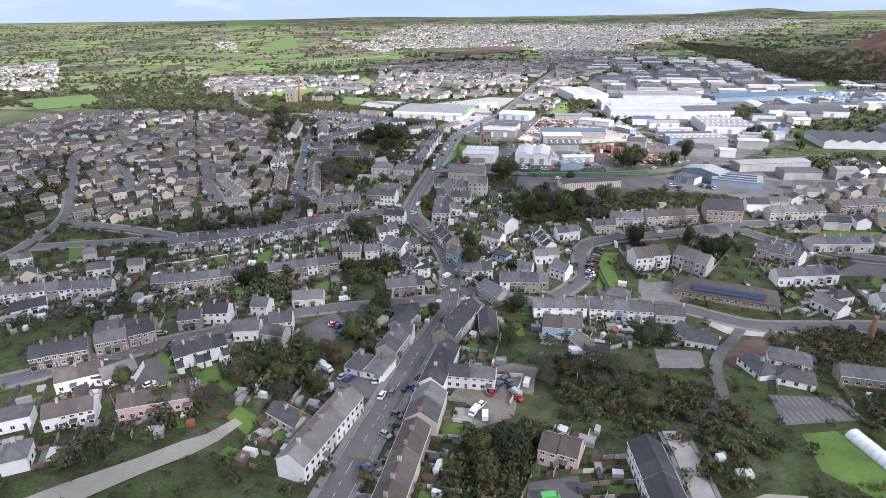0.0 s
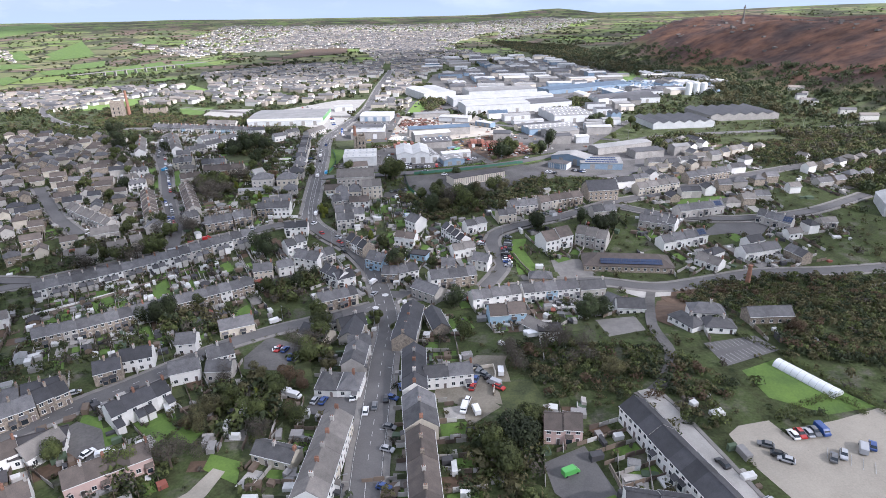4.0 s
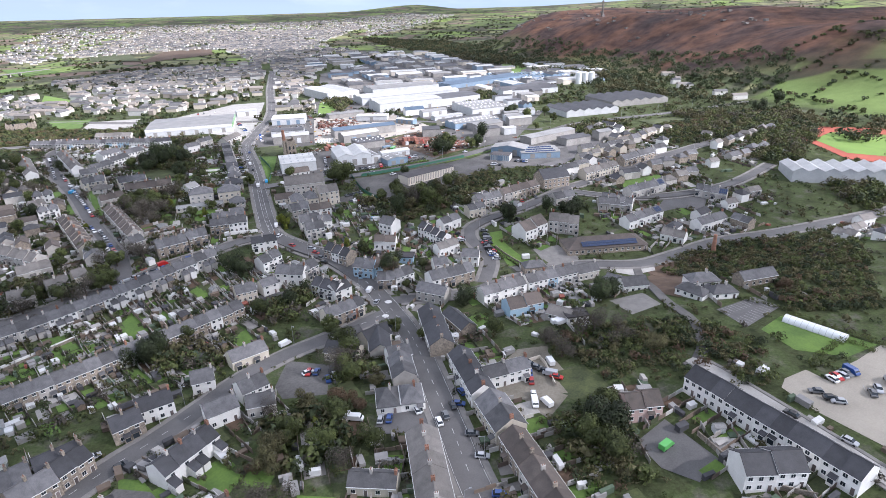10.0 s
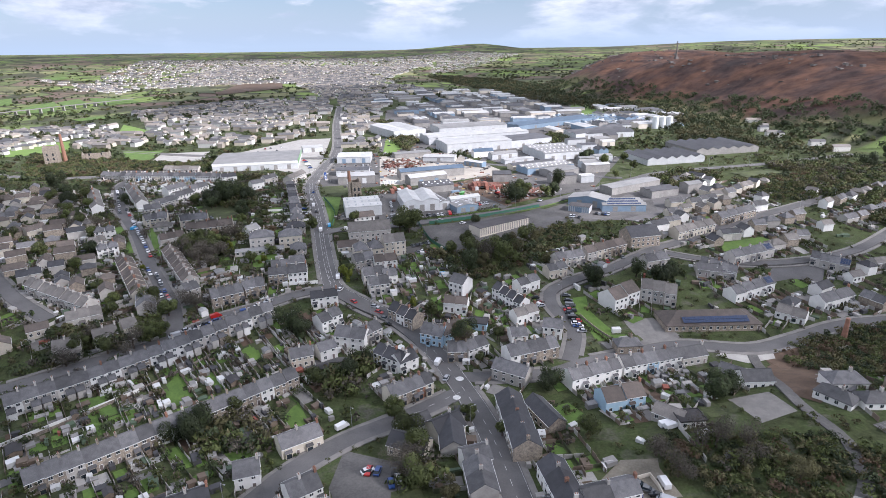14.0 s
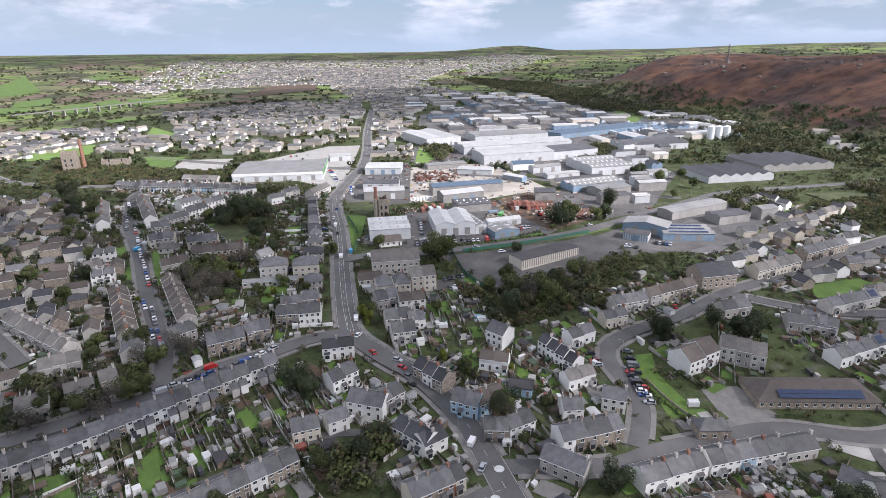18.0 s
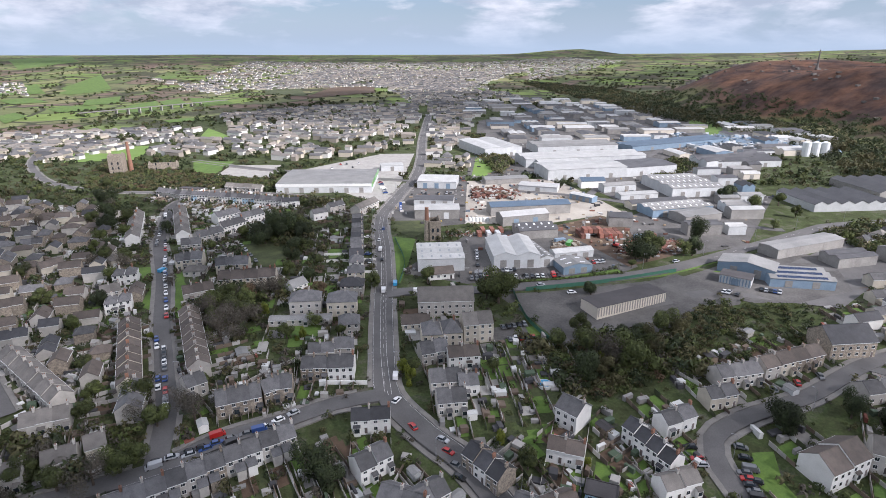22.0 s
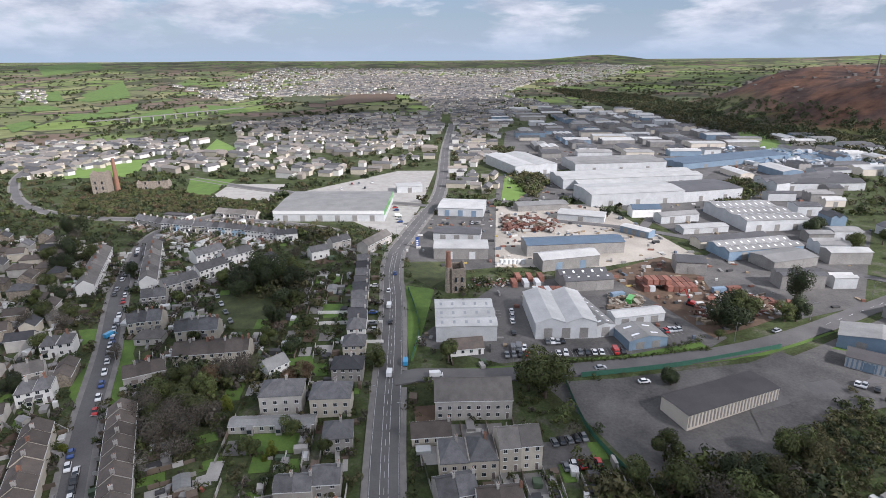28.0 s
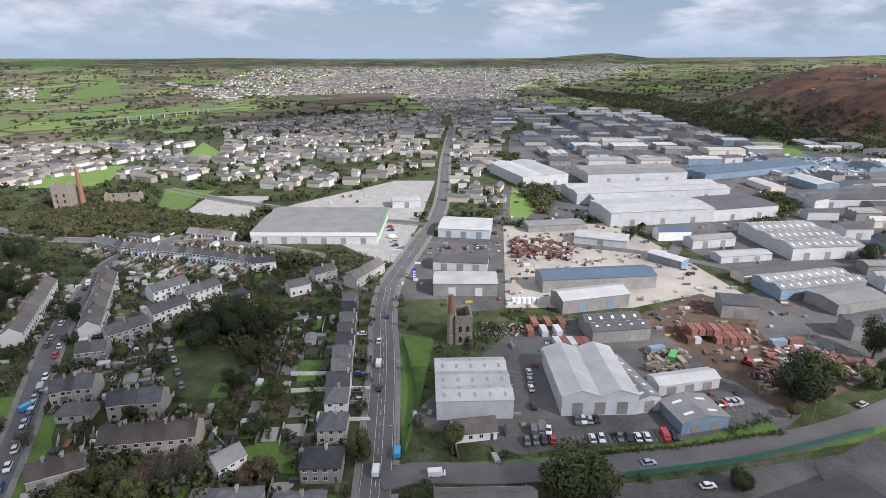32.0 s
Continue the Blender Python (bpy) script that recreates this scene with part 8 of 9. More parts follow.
scatter("thicket", "olive and brown autumn thicket", "shrubs", shrubs_in([(-57.3, -88.4), (-45.0, -79.3), (-35.7, -84.2), (-31.6, -93.5), (-39.7, -111.4), (-52.4, -106.8)], 6, 140) + shrubs_in([(-36.9, -67.3), (-23.3, -60.0), (-22.4, -70.5), (-32.7, -73.7)], 6, 141) + shrubs_in([(-89.1, -139.5), (-71.5, -130.5), (-62.5, -116.0), (-56.5, -121.0), (-64.0, -139.5), (-80.0, -152.0)], 8.0, 142) + shrubs_in([(21.2, -121.1), (35.0, -117.7), (38.0, -127.4), (34.8, -140.3), (22.2, -139.5)], 6, 143) + shrubs_in([(-103.6, -15.2), (-74.5, -21.3), (-69.4, -43.8), (-87.9, -44.4)], 6, 144) + shrubs_in([(-59.6, -5.5), (-38.1, -0.1), (-35.0, -16.9), (-55.5, -23.7)], 6, 145) + shrubs_in([(-136.3, 129.0), (-122.6, 147.0), (-105.2, 113.2), (-108.5, 93.6), (-122.9, 96.7)], 6, 146) + shrubs_in([(-115.3, 128.5), (-114.4, 138.6), (-102.3, 138.5), (-82.1, 136.4), (-79.8, 128.4)], 6, 147) + shrubs_in([(-128.5, 209.3), (-119.3, 234.6), (-102.0, 223.7), (-95.7, 192.2), (-106.5, 188.4)], 6, 148) + shrubs_in([(-0.8, 112.4), (11.8, 81.5), (19.4, 66.8), (11.5, 56.2), (3.7, 76.4)], 6, 149) + shrubs_in([(27.3, 96.3), (66.1, 91.7), (68.1, 66.0), (36.0, 65.2), (24.5, 75.8)], 6, 150) + shrubs_in([(142.7, 380.2), (220.8, 451.0), (232.9, 424.0), (157.6, 341.7)], 6, 151) + shrubs_in([(-333.3, 57.3), (-337.2, 93.5), (-288.7, 64.7), (-274.4, 19.6), (-286.2, 7.4)], 6, 152) + shrubs_in([(-169.6, 45.3), (-151.9, 46.2), (-122.0, 46.0), (-116.4, 34.7), (-139.2, 18.6), (-152.5, 13.6)], 6, 153) + shrubs_in([(371.2, 190.8), (437.1, 204.8), (370.7, 113.7), (284.6, 57.1), (278.1, 84.8)], 6, 154) + shrubs_in([(328.2, 245.4), (375.5, 188.7), (357.3, 169.5), (310.1, 205.5)], 6, 155) + shrubs_in([(306.9, 55.6), (306.7, 8.9), (264.3, -24.3), (268.0, 8.5)], 6, 156) + shrubs_in([(196.4, 204.4), (240.9, 224.3), (253.1, 190.6), (201.4, 167.5)], 6, 157) + shrubs_in([(286.0, 159.2), (399.6, 187.4), (328.8, 121.4), (274.4, 120.4)], 6, 158) + shrubs_in([(17.0, 651.2), (42.5, 624.8), (51.0, 428.7), (29.8, 382.8), (19.4, 520.4)], 6, 159) + shrubs_in([(-190.2, 301.5), (-136.7, 300.5), (-92.1, 306.8), (-89.3, 286.2), (-124.5, 280.3)], 6, 160), "leaf_olive", rx=2.6, rz=2.4, n=78, size=0.5)
scatter("thicket", "bare grey-brown winter thicket", "shrubs", shrubs_in([(-57.3, -88.4), (-45.0, -79.3), (-35.7, -84.2), (-31.6, -93.5), (-39.7, -111.4), (-52.4, -106.8)], 8.5, 170) + shrubs_in([(-36.9, -67.3), (-23.3, -60.0), (-22.4, -70.5), (-32.7, -73.7)], 8.5, 171) + shrubs_in([(-89.1, -139.5), (-71.5, -130.5), (-62.5, -116.0), (-56.5, -121.0), (-64.0, -139.5), (-80.0, -152.0)], 10.5, 172) + shrubs_in([(21.2, -121.1), (35.0, -117.7), (38.0, -127.4), (34.8, -140.3), (22.2, -139.5)], 8.5, 173) + shrubs_in([(-103.6, -15.2), (-74.5, -21.3), (-69.4, -43.8), (-87.9, -44.4)], 8.5, 174) + shrubs_in([(-59.6, -5.5), (-38.1, -0.1), (-35.0, -16.9), (-55.5, -23.7)], 8.5, 175) + shrubs_in([(-136.3, 129.0), (-122.6, 147.0), (-105.2, 113.2), (-108.5, 93.6), (-122.9, 96.7)], 8.5, 176) + shrubs_in([(-115.3, 128.5), (-114.4, 138.6), (-102.3, 138.5), (-82.1, 136.4), (-79.8, 128.4)], 8.5, 177) + shrubs_in([(-128.5, 209.3), (-119.3, 234.6), (-102.0, 223.7), (-95.7, 192.2), (-106.5, 188.4)], 8.5, 178) + shrubs_in([(-0.8, 112.4), (11.8, 81.5), (19.4, 66.8), (11.5, 56.2), (3.7, 76.4)], 8.5, 179) + shrubs_in([(27.3, 96.3), (66.1, 91.7), (68.1, 66.0), (36.0, 65.2), (24.5, 75.8)], 8.5, 180) + shrubs_in([(142.7, 380.2), (220.8, 451.0), (232.9, 424.0), (157.6, 341.7)], 8.5, 181) + shrubs_in([(-333.3, 57.3), (-337.2, 93.5), (-288.7, 64.7), (-274.4, 19.6), (-286.2, 7.4)], 8.5, 182) + shrubs_in([(-169.6, 45.3), (-151.9, 46.2), (-122.0, 46.0), (-116.4, 34.7), (-139.2, 18.6), (-152.5, 13.6)], 8.5, 183) + shrubs_in([(371.2, 190.8), (437.1, 204.8), (370.7, 113.7), (284.6, 57.1), (278.1, 84.8)], 8.5, 184) + shrubs_in([(328.2, 245.4), (375.5, 188.7), (357.3, 169.5), (310.1, 205.5)], 8.5, 185) + shrubs_in([(306.9, 55.6), (306.7, 8.9), (264.3, -24.3), (268.0, 8.5)], 8.5, 186) + shrubs_in([(196.4, 204.4), (240.9, 224.3), (253.1, 190.6), (201.4, 167.5)], 8.5, 187) + shrubs_in([(286.0, 159.2), (399.6, 187.4), (328.8, 121.4), (274.4, 120.4)], 8.5, 188) + shrubs_in([(17.0, 651.2), (42.5, 624.8), (51.0, 428.7), (29.8, 382.8), (19.4, 520.4)], 8.5, 189) + shrubs_in([(-190.2, 301.5), (-136.7, 300.5), (-92.1, 306.8), (-89.3, 286.2), (-124.5, 280.3)], 8.5, 190), "twig", rx=2.6, rz=2.6, n=90, size=0.3)
scatter("thicket", "dark evergreen thicket", "shrubs", shrubs_in([(-57.3, -88.4), (-45.0, -79.3), (-35.7, -84.2), (-31.6, -93.5), (-39.7, -111.4), (-52.4, -106.8)], 7.4, 200) + shrubs_in([(-36.9, -67.3), (-23.3, -60.0), (-22.4, -70.5), (-32.7, -73.7)], 7.4, 201) + shrubs_in([(-89.1, -139.5), (-71.5, -130.5), (-62.5, -116.0), (-56.5, -121.0), (-64.0, -139.5), (-80.0, -152.0)], 9.4, 202) + shrubs_in([(21.2, -121.1), (35.0, -117.7), (38.0, -127.4), (34.8, -140.3), (22.2, -139.5)], 7.4, 203) + shrubs_in([(-103.6, -15.2), (-74.5, -21.3), (-69.4, -43.8), (-87.9, -44.4)], 7.4, 204) + shrubs_in([(-59.6, -5.5), (-38.1, -0.1), (-35.0, -16.9), (-55.5, -23.7)], 7.4, 205) + shrubs_in([(-136.3, 129.0), (-122.6, 147.0), (-105.2, 113.2), (-108.5, 93.6), (-122.9, 96.7)], 7.4, 206) + shrubs_in([(-115.3, 128.5), (-114.4, 138.6), (-102.3, 138.5), (-82.1, 136.4), (-79.8, 128.4)], 7.4, 207) + shrubs_in([(-128.5, 209.3), (-119.3, 234.6), (-102.0, 223.7), (-95.7, 192.2), (-106.5, 188.4)], 7.4, 208) + shrubs_in([(-0.8, 112.4), (11.8, 81.5), (19.4, 66.8), (11.5, 56.2), (3.7, 76.4)], 7.4, 209) + shrubs_in([(27.3, 96.3), (66.1, 91.7), (68.1, 66.0), (36.0, 65.2), (24.5, 75.8)], 7.4, 210) + shrubs_in([(142.7, 380.2), (220.8, 451.0), (232.9, 424.0), (157.6, 341.7)], 7.4, 211) + shrubs_in([(-333.3, 57.3), (-337.2, 93.5), (-288.7, 64.7), (-274.4, 19.6), (-286.2, 7.4)], 7.4, 212) + shrubs_in([(-169.6, 45.3), (-151.9, 46.2), (-122.0, 46.0), (-116.4, 34.7), (-139.2, 18.6), (-152.5, 13.6)], 7.4, 213) + shrubs_in([(371.2, 190.8), (437.1, 204.8), (370.7, 113.7), (284.6, 57.1), (278.1, 84.8)], 7.4, 214) + shrubs_in([(328.2, 245.4), (375.5, 188.7), (357.3, 169.5), (310.1, 205.5)], 7.4, 215) + shrubs_in([(306.9, 55.6), (306.7, 8.9), (264.3, -24.3), (268.0, 8.5)], 7.4, 216) + shrubs_in([(196.4, 204.4), (240.9, 224.3), (253.1, 190.6), (201.4, 167.5)], 7.4, 217) + shrubs_in([(286.0, 159.2), (399.6, 187.4), (328.8, 121.4), (274.4, 120.4)], 7.4, 218) + shrubs_in([(17.0, 651.2), (42.5, 624.8), (51.0, 428.7), (29.8, 382.8), (19.4, 520.4)], 7.4, 219) + shrubs_in([(-190.2, 301.5), (-136.7, 300.5), (-92.1, 306.8), (-89.3, 286.2), (-124.5, 280.3)], 7.4, 220), "leaf_dark", rx=2.6, rz=2.6, n=78, size=0.5)
for step, seed, leaf, label in ((5.5, 401, "leaf", "green garden hedges and shrubs"), (7.0, 402, "leaf_olive", "olive garden shrubs"), (8.5, 403, "leaf_dark", "dark garden evergreens")):
    scatter("garden_shrubs", label + " behind the depot yard", "shrubs", shrubs_in([(60.0, 66.0), (70.0, 92.0), (97.0, 116.0), (126.0, 116.0), (118.0, 92.0), (84.0, 58.0)], step, seed, 0.6, 1.6), leaf)
works([(226.7, 434.4), (327.6, 473.9), (154.9, 238.8), (131.6, 236.1), (188.2, 295.6)], 0, 28, 8)
scatter("woodland", "dark copse and thorn at the foot of the moor", "shrubs", shrubs_in([(450, 230), (560, 330), (560, 640), (545, 980), (500, 1250), (450, 1300), (440, 700), (455, 420)], 11, 340), "leaf_dark", rx=4.2, rz=3.0, n=40, size=0.8)
scatter("woodland", "dark belt of woodland below the hill", "shrubs", shrubs_in([(340.5, 956.0), (484.3, 739.1), (440.0, 420.0), (365.0, 300.0), (320.0, 340.0), (395.2, 576.8)], 14, 300) + shrubs_in([(363.8, 353.9), (430.4, 269.9), (363.0, 62.6), (453.2, 124.1), (372.6, 206.1)], 14, 301) + shrubs_in([(294.6, 1909.8), (500.8, 1510.8), (458.9, 923.3), (465.5, 586.3), (495.1, 621.7), (378.7, 790.8), (323.7, 1114.9)], 14, 302), "leaf_dark", rx=4.5, rz=3.6, n=50, size=0.8)
scatter("woodland", "olive-brown belt of woodland below the hill", "shrubs", shrubs_in([(340.5, 956.0), (484.3, 739.1), (440.0, 420.0), (365.0, 300.0), (320.0, 340.0), (395.2, 576.8)], 15, 320) + shrubs_in([(363.8, 353.9), (430.4, 269.9), (363.0, 62.6), (453.2, 124.1), (372.6, 206.1)], 15, 321) + shrubs_in([(294.6, 1909.8), (500.8, 1510.8), (458.9, 923.3), (465.5, 586.3), (495.1, 621.7), (378.7, 790.8), (323.7, 1114.9)], 15, 322), "leaf_olive", rx=4.5, rz=3.6, n=50, size=0.8)

# ---- the plan: vehicles ----
car_line(-119.3, 54.9, -135.8, 93.8, 12, 0, 1, 0.8)
car_line(-121.6, 54.9, -143.9, 106.5, 10, 0, 2, 0.5)
car_line(-142.6, 113.5, -183.7, 213.4, 14, 0, 3, 0.7)
car_line(-156.8, 147.5, -168.4, 174.7, 7, 0, 4, 0.8)
car_line(-183.6, 200.7, -205.3, 266.7, 11, 0, 5, 0.8)
car_line(-43.0, -62.5, -30.5, -66.0, 5, 85, 47, 0.9)
car_line(26.5, -82.0, 33.5, -96.0, 6, 25, 48, 0.85)
car_line(-0.3, -94.2, -1.9, -134.5, 9, 70, 41, 0.45)
car_line(27.8, -84.9, 19.3, -108.8, 7, 0, 8, 0.7)
car_line(-115.9, 33.4, -81.5, 47.7, 9, 0, 9, 0.9)
car_line(-109.2, 29.1, -76.3, 53.9, 8, 0, 10, 0.4)
car_line(54.2, 25.5, 53.0, 6.8, 9, 80, 11, 0.9)
car_line(42.4, 35.1, 43.1, 26.6, 4, 80, 12, 0.8)
car_line(80.1, 57.7, 107.3, 66.1, 8, 60, 13, 0.8)
car_line(4.5, 149.3, 30.7, 150.4, 10, 85, 14, 0.85)
car_line(-13.5, 153.0, -2.9, 152.9, 5, 85, 15, 0.9)
car_line(-14.2, 148.1, -1.9, 149.3, 5, 85, 16, 0.8)
car_line(-7.2, 186.1, -8.9, 162.1, 5, 5, 17, 0.8)
car_line(2.2, 157.3, 9.9, 158.0, 4, 85, 18, 0.9)
car_line(47.6, 164.8, 56.6, 167.1, 5, 85, 19, 0.9)
car_line(104.5, -128.1, 115.1, -127.0, 5, 85, 20, 1)
car_line(96.0, -130.0, 98.6, -137.4, 4, 40, 21, 0.8)
car_line(80.6, -130.9, 87.8, -150.8, 6, 0, 22, 0.7)
car_line(-43.7, -74.8, -33.0, -68.1, 5, 60, 23, 0.7)
car_line(-5.4, 102.2, 5.8, 104.7, 5, 85, 24, 0.9)
car_line(-4.0, 92.9, 7.6, 94.6, 5, 85, 25, 0.9)
car_line(-66.7, 200.2, -63.4, 165.2, 7, 85, 26, 0.6)
car_line(-70.5, 228.8, -67.2, 204.5, 5, 85, 27, 0.5)
car_line(58.0, 35.4, 52.9, 3.8, 8, 80, 28, 0.9)
car_line(-139.5, 204.8, -119.9, 171.4, 4, 0, 29, 0.9)
car_line(-70.2, 360.4, -63.1, 315.7, 6, 85, 30, 0.8)
car_line(-37.8, 315.5, -12.6, 315.4, 8, 85, 31, 0.4)
car_line(-5.8, 359.8, -4.1, 305.8, 8, 5, 32, 0.4)
car_line(-132.2, 434.3, -82.2, 447.1, 9, 85, 33, 0.5)
car_line(-151.9, 411.8, -96.5, 423.2, 9, 85, 34, 0.45)
car_line(-0.3, -75.3, -0.0, -91.3, 4, 70, 35, 0.4)
car_line(-116.3, 31.6, -90.7, 43.2, 6, 0, 36, 0.6)
car_line(81.6, 159.1, 104.8, 170.5, 3, 0, 37, 0.3)
car_line(-31.8, 41.6, -26.3, 23.6, 4, 40, 38, 0.8)
car_line(108.8, -137.2, 124.5, -133.3, 5, 40, 39, 0.7)
car(-49.3, 143.7, 92, "sky", True)
car(-59.1, 189.3, 90, "white", True)
car(-60.8, 206.2, 90, "white")
car(-59.6, 227.7, 88, "blue")
car(-38.4, 135.7, 5, "white", True)
car(18.6, 139.6, 8, "silver")
car(31.0, 131.4, 8, "white")
car(-57.3, 174.3, 90, "black")
car(-46.4, 70.7, 88, "white", True)
car(-54.4, 136.9, 90, "white", True)
car(-77.8, -114.5, 20, "white", True)
car(-82.9, -113.5, 60, "white")
car(-12.9, -95.0, 95, "white")
car(-24.0, -95.6, 70, "silver")
car(-21.5, -96.1, 70, "blue")
car(-8.2, -102.1, 88, "white")
car(-42.0, -62.8, 20, "white")
car(-33.5, -90.9, -25, "white", True)
car(-30.8, -92.9, -25, "white", True)
car(-101.0, -85.1, 25, "silver")
car(-93.2, -91.2, 30, "black")
car(-10.9, -5.2, 60, "white", True)
car(-99.5, 43.6, 30, "red", True)
car(-106.7, 30.7, 30, "yellow")
car(45.2, -132.6, 20, "green", True)
car(2.3, -91.2, 100, "blue")
car(-164.9, 164.1, 70, "sky", True)
car(34.7, -86.8, 85, "white", True)
car(24.5, -104.8, 100, "white", True)
car(-2.3, -96.6, 88, "black")
car(-5.6, -100.0, 88, "grey")
car(-9.9, -16.5, 60, "silver")
car(-45.6, 57.5, 60, "white")
car(-40.2, 45.0, 120, "red")
car(-8.4, -37.7, 110, "black")
car(-48.5, -37.2, 30, "white", True)
car(49.8, -65.9, 10, "white", True)
car(56.0, -73.1, 10, "white", True)
car(48.9, -64.5, 5, "white", True)

# ---- gardens ----
BOXED.extend(((min(q[0] for q in p), min(q[1] for q in p), max(q[0] for q in p), max(q[1] for q in p)), p) for _, p in LAWNS)


def gardens():
    """Fences between the plots behind and before the rows, with sheds, hedges and shrubs."""
    rr = random.Random(77)
    vs, qs = [], []
    sheds = []
    cube = np.array([(0, 1, 3, 2), (4, 6, 7, 5), (0, 4, 5, 1), (2, 3, 7, 6), (0, 2, 6, 4), (1, 5, 7, 3)])
    for x, y, rot, L, D, n in ROWS:
        u = L / n
        c, s = math.cos(radians(rot)), math.sin(radians(rot))
        for side in (-1, 1):
            if n < 2 and rr.random() < 0.3:
                continue
            long = rr.uniform(18, 24) if n >= 10 else rr.uniform(9, 17)
            for i in range(n + 1):
                off = -L / 2 + i * u
                reach = long
                steps = int(reach / 3)
                for k in range(steps):
                    d0, d1 = D / 2 + k * 3 + 0.2, D / 2 + (k + 1) * 3
                    p0 = (x + off * c - side * d0 * s, y + off * s + side * d0 * c)
                    p1 = (x + off * c - side * d1 * s, y + off * s + side * d1 * c)
                    if near_road(*p1, 1.2) or on_patch(*p1) or not free(*p1, -0.5):
                        break
                    h = 1.25 + 0.5 * rr.random()
                    b = []
                    for q in (p0, p1):
                        z = ground(*q)
                        for w in (-0.07, 0.07):
                            for zz in (-0.4, h):
                                b.append((q[0] + w * c, q[1] + w * s, z + zz))
                    vs.append(b)
                if i < n and rr.random() < 0.42:
                    d = D / 2 + reach * rr.uniform(0.6, 0.95)
                    p = (x + (off + u / 2) * c - side * d * s, y + (off + u / 2) * s + side * d * c)
                    if not near_road(*p, 2.0) and not on_patch(*p) and free(*p, 1.6):
                        sheds.append((*p, rot + rr.choice((0, 90))))
                        TAKEN.append((*p, 1.8))
    V = np.array(vs)
    q = (cube[None] + (np.arange(len(V)) * 8)[:, None, None]).reshape(-1, 4)
    tagged(new("garden_fences", raw_mesh("garden_fences", V.reshape(-1, 3), q, island_mat("fence_mix", ((0.0, (0.22, 0.17, 0.13)), (0.3, (0.40, 0.38, 0.35)), (0.55, (0.13, 0.10, 0.08)), (0.7, (0.62, 0.60, 0.57)), (0.86, (0.07, 0.085, 0.04)))))),
           "wooden fences and low walls between the gardens", "fences", kind="stuff")
    protos = []
    for wl, rf in (("wood", "felt"), ("clad", "sheet_grey"), ("white", "sheet"), ("wood", "sheet_dark"), ("concrete", "sheet_grey")):
        t = new("garden_shed")
        tagged(t, "%s garden shed with a %s roof" % ({"wood": "weathered wooden", "clad": "pale metal", "white": "white-painted", "concrete": "concrete"}[wl], TOP[rf].replace(" felted", "")), "shed", "garden sheds")
        b = bmesh.new()
        prism(b, [(-1.7, -1.25, -0.6), (-1.7, 1.25, -0.6), (-1.7, 1.25, 2.0), (-1.7, 0, 2.5), (-1.7, -1.25, 2.0)], 3.4, (1, 0, 0))
        part("wall", as_mesh("wall", b, M[wl]), None, t)
        b = bmesh.new()
        prism(b, [(-1.85, -1.4, 1.98), (-1.85, 0, 2.54), (-1.85, 1.4, 1.98), (-1.85, 1.4, 2.07), (-1.85, 0, 2.63), (-1.85, -1.4, 2.07)], 3.7, (1, 0, 0))
        part("roof", as_mesh("roof", b, M[rf]), None, t)
        protos.append(t)
    rr.shuffle(sheds)
    sheds = [p for p in sheds if p[1] < 330][:90]
    for i, (x, y, rot) in enumerate(sheds):
        m = pose(x, y, ground(x, y), 0, 0, rot)
        if i < len(protos):
            protos[i].matrix_world = m
        else:
            k = copy_thing(protos[i % len(protos)], m)
            f = rr.uniform(0.8, 1.6)
            k.scale = (f, f, rr.uniform(0.9, 1.15))


gardens()


def plots():
    """Small lawns and paved plots in the gardens."""
    rr = random.Random(5)
    sets = {"grass": [], "grass_dull": [], "concrete": [], "pavement": [], "soil": []}
    for x, y, rot, L, D, n in ROWS:
        u = L / n
        c, s = math.cos(radians(rot)), math.sin(radians(rot))
        for i in range(n):
            for side, deep in ((-1, 0), (1, 0), (-1, 11), (1, 11)) if n >= 5 else ((-1, 0), (1, 0)):
                off = -L / 2 + (i + 0.5) * u
                kind = rr.choice(("grass", "grass", "grass_dull", "grass_dull", "concrete", "pavement", "soil"))
                d0, d1 = deep + D / 2 + rr.uniform(0.4, 4), deep + D / 2 + rr.uniform(7, 11)
                w = u * rr.uniform(0.3, 0.46)
                q = [(x + (off + a) * c - side * d * s, y + (off + a) * s + side * d * c) for a, d in ((-w, d0), (w, d0), (w, d1), (-w, d1))]
                m = (sum(p[0] for p in q) / 4, sum(p[1] for p in q) / 4)
                if any(near_road(*p, 0.8) for p in q) or on_patch(*m) or not free(*m, 0.5) or m[1] > 420:
                    continue
                sets[kind].append([(px, py, ground(px, py) + 0.13 + 0.0007 * (sum(map(len, sets.values())) % 120)) for px, py in (q if side < 0 else q[::-1])])
    for kind, qs in sets.items():
        if qs:
            v = np.array(qs)
            me = raw_mesh("garden_plots", v.reshape(-1, 3), np.arange(len(v) * 4).reshape(-1, 4), M[kind])
            tagged(new("garden_plots", me), {"grass": "small mown green lawns in the gardens", "grass_dull": "rough grass plots in the gardens", "concrete": "paved pale yards behind the houses", "pavement": "grey paved drives beside the houses", "soil": "dug brown beds in the gardens"}[kind], "gardens", kind="stuff")


plots()


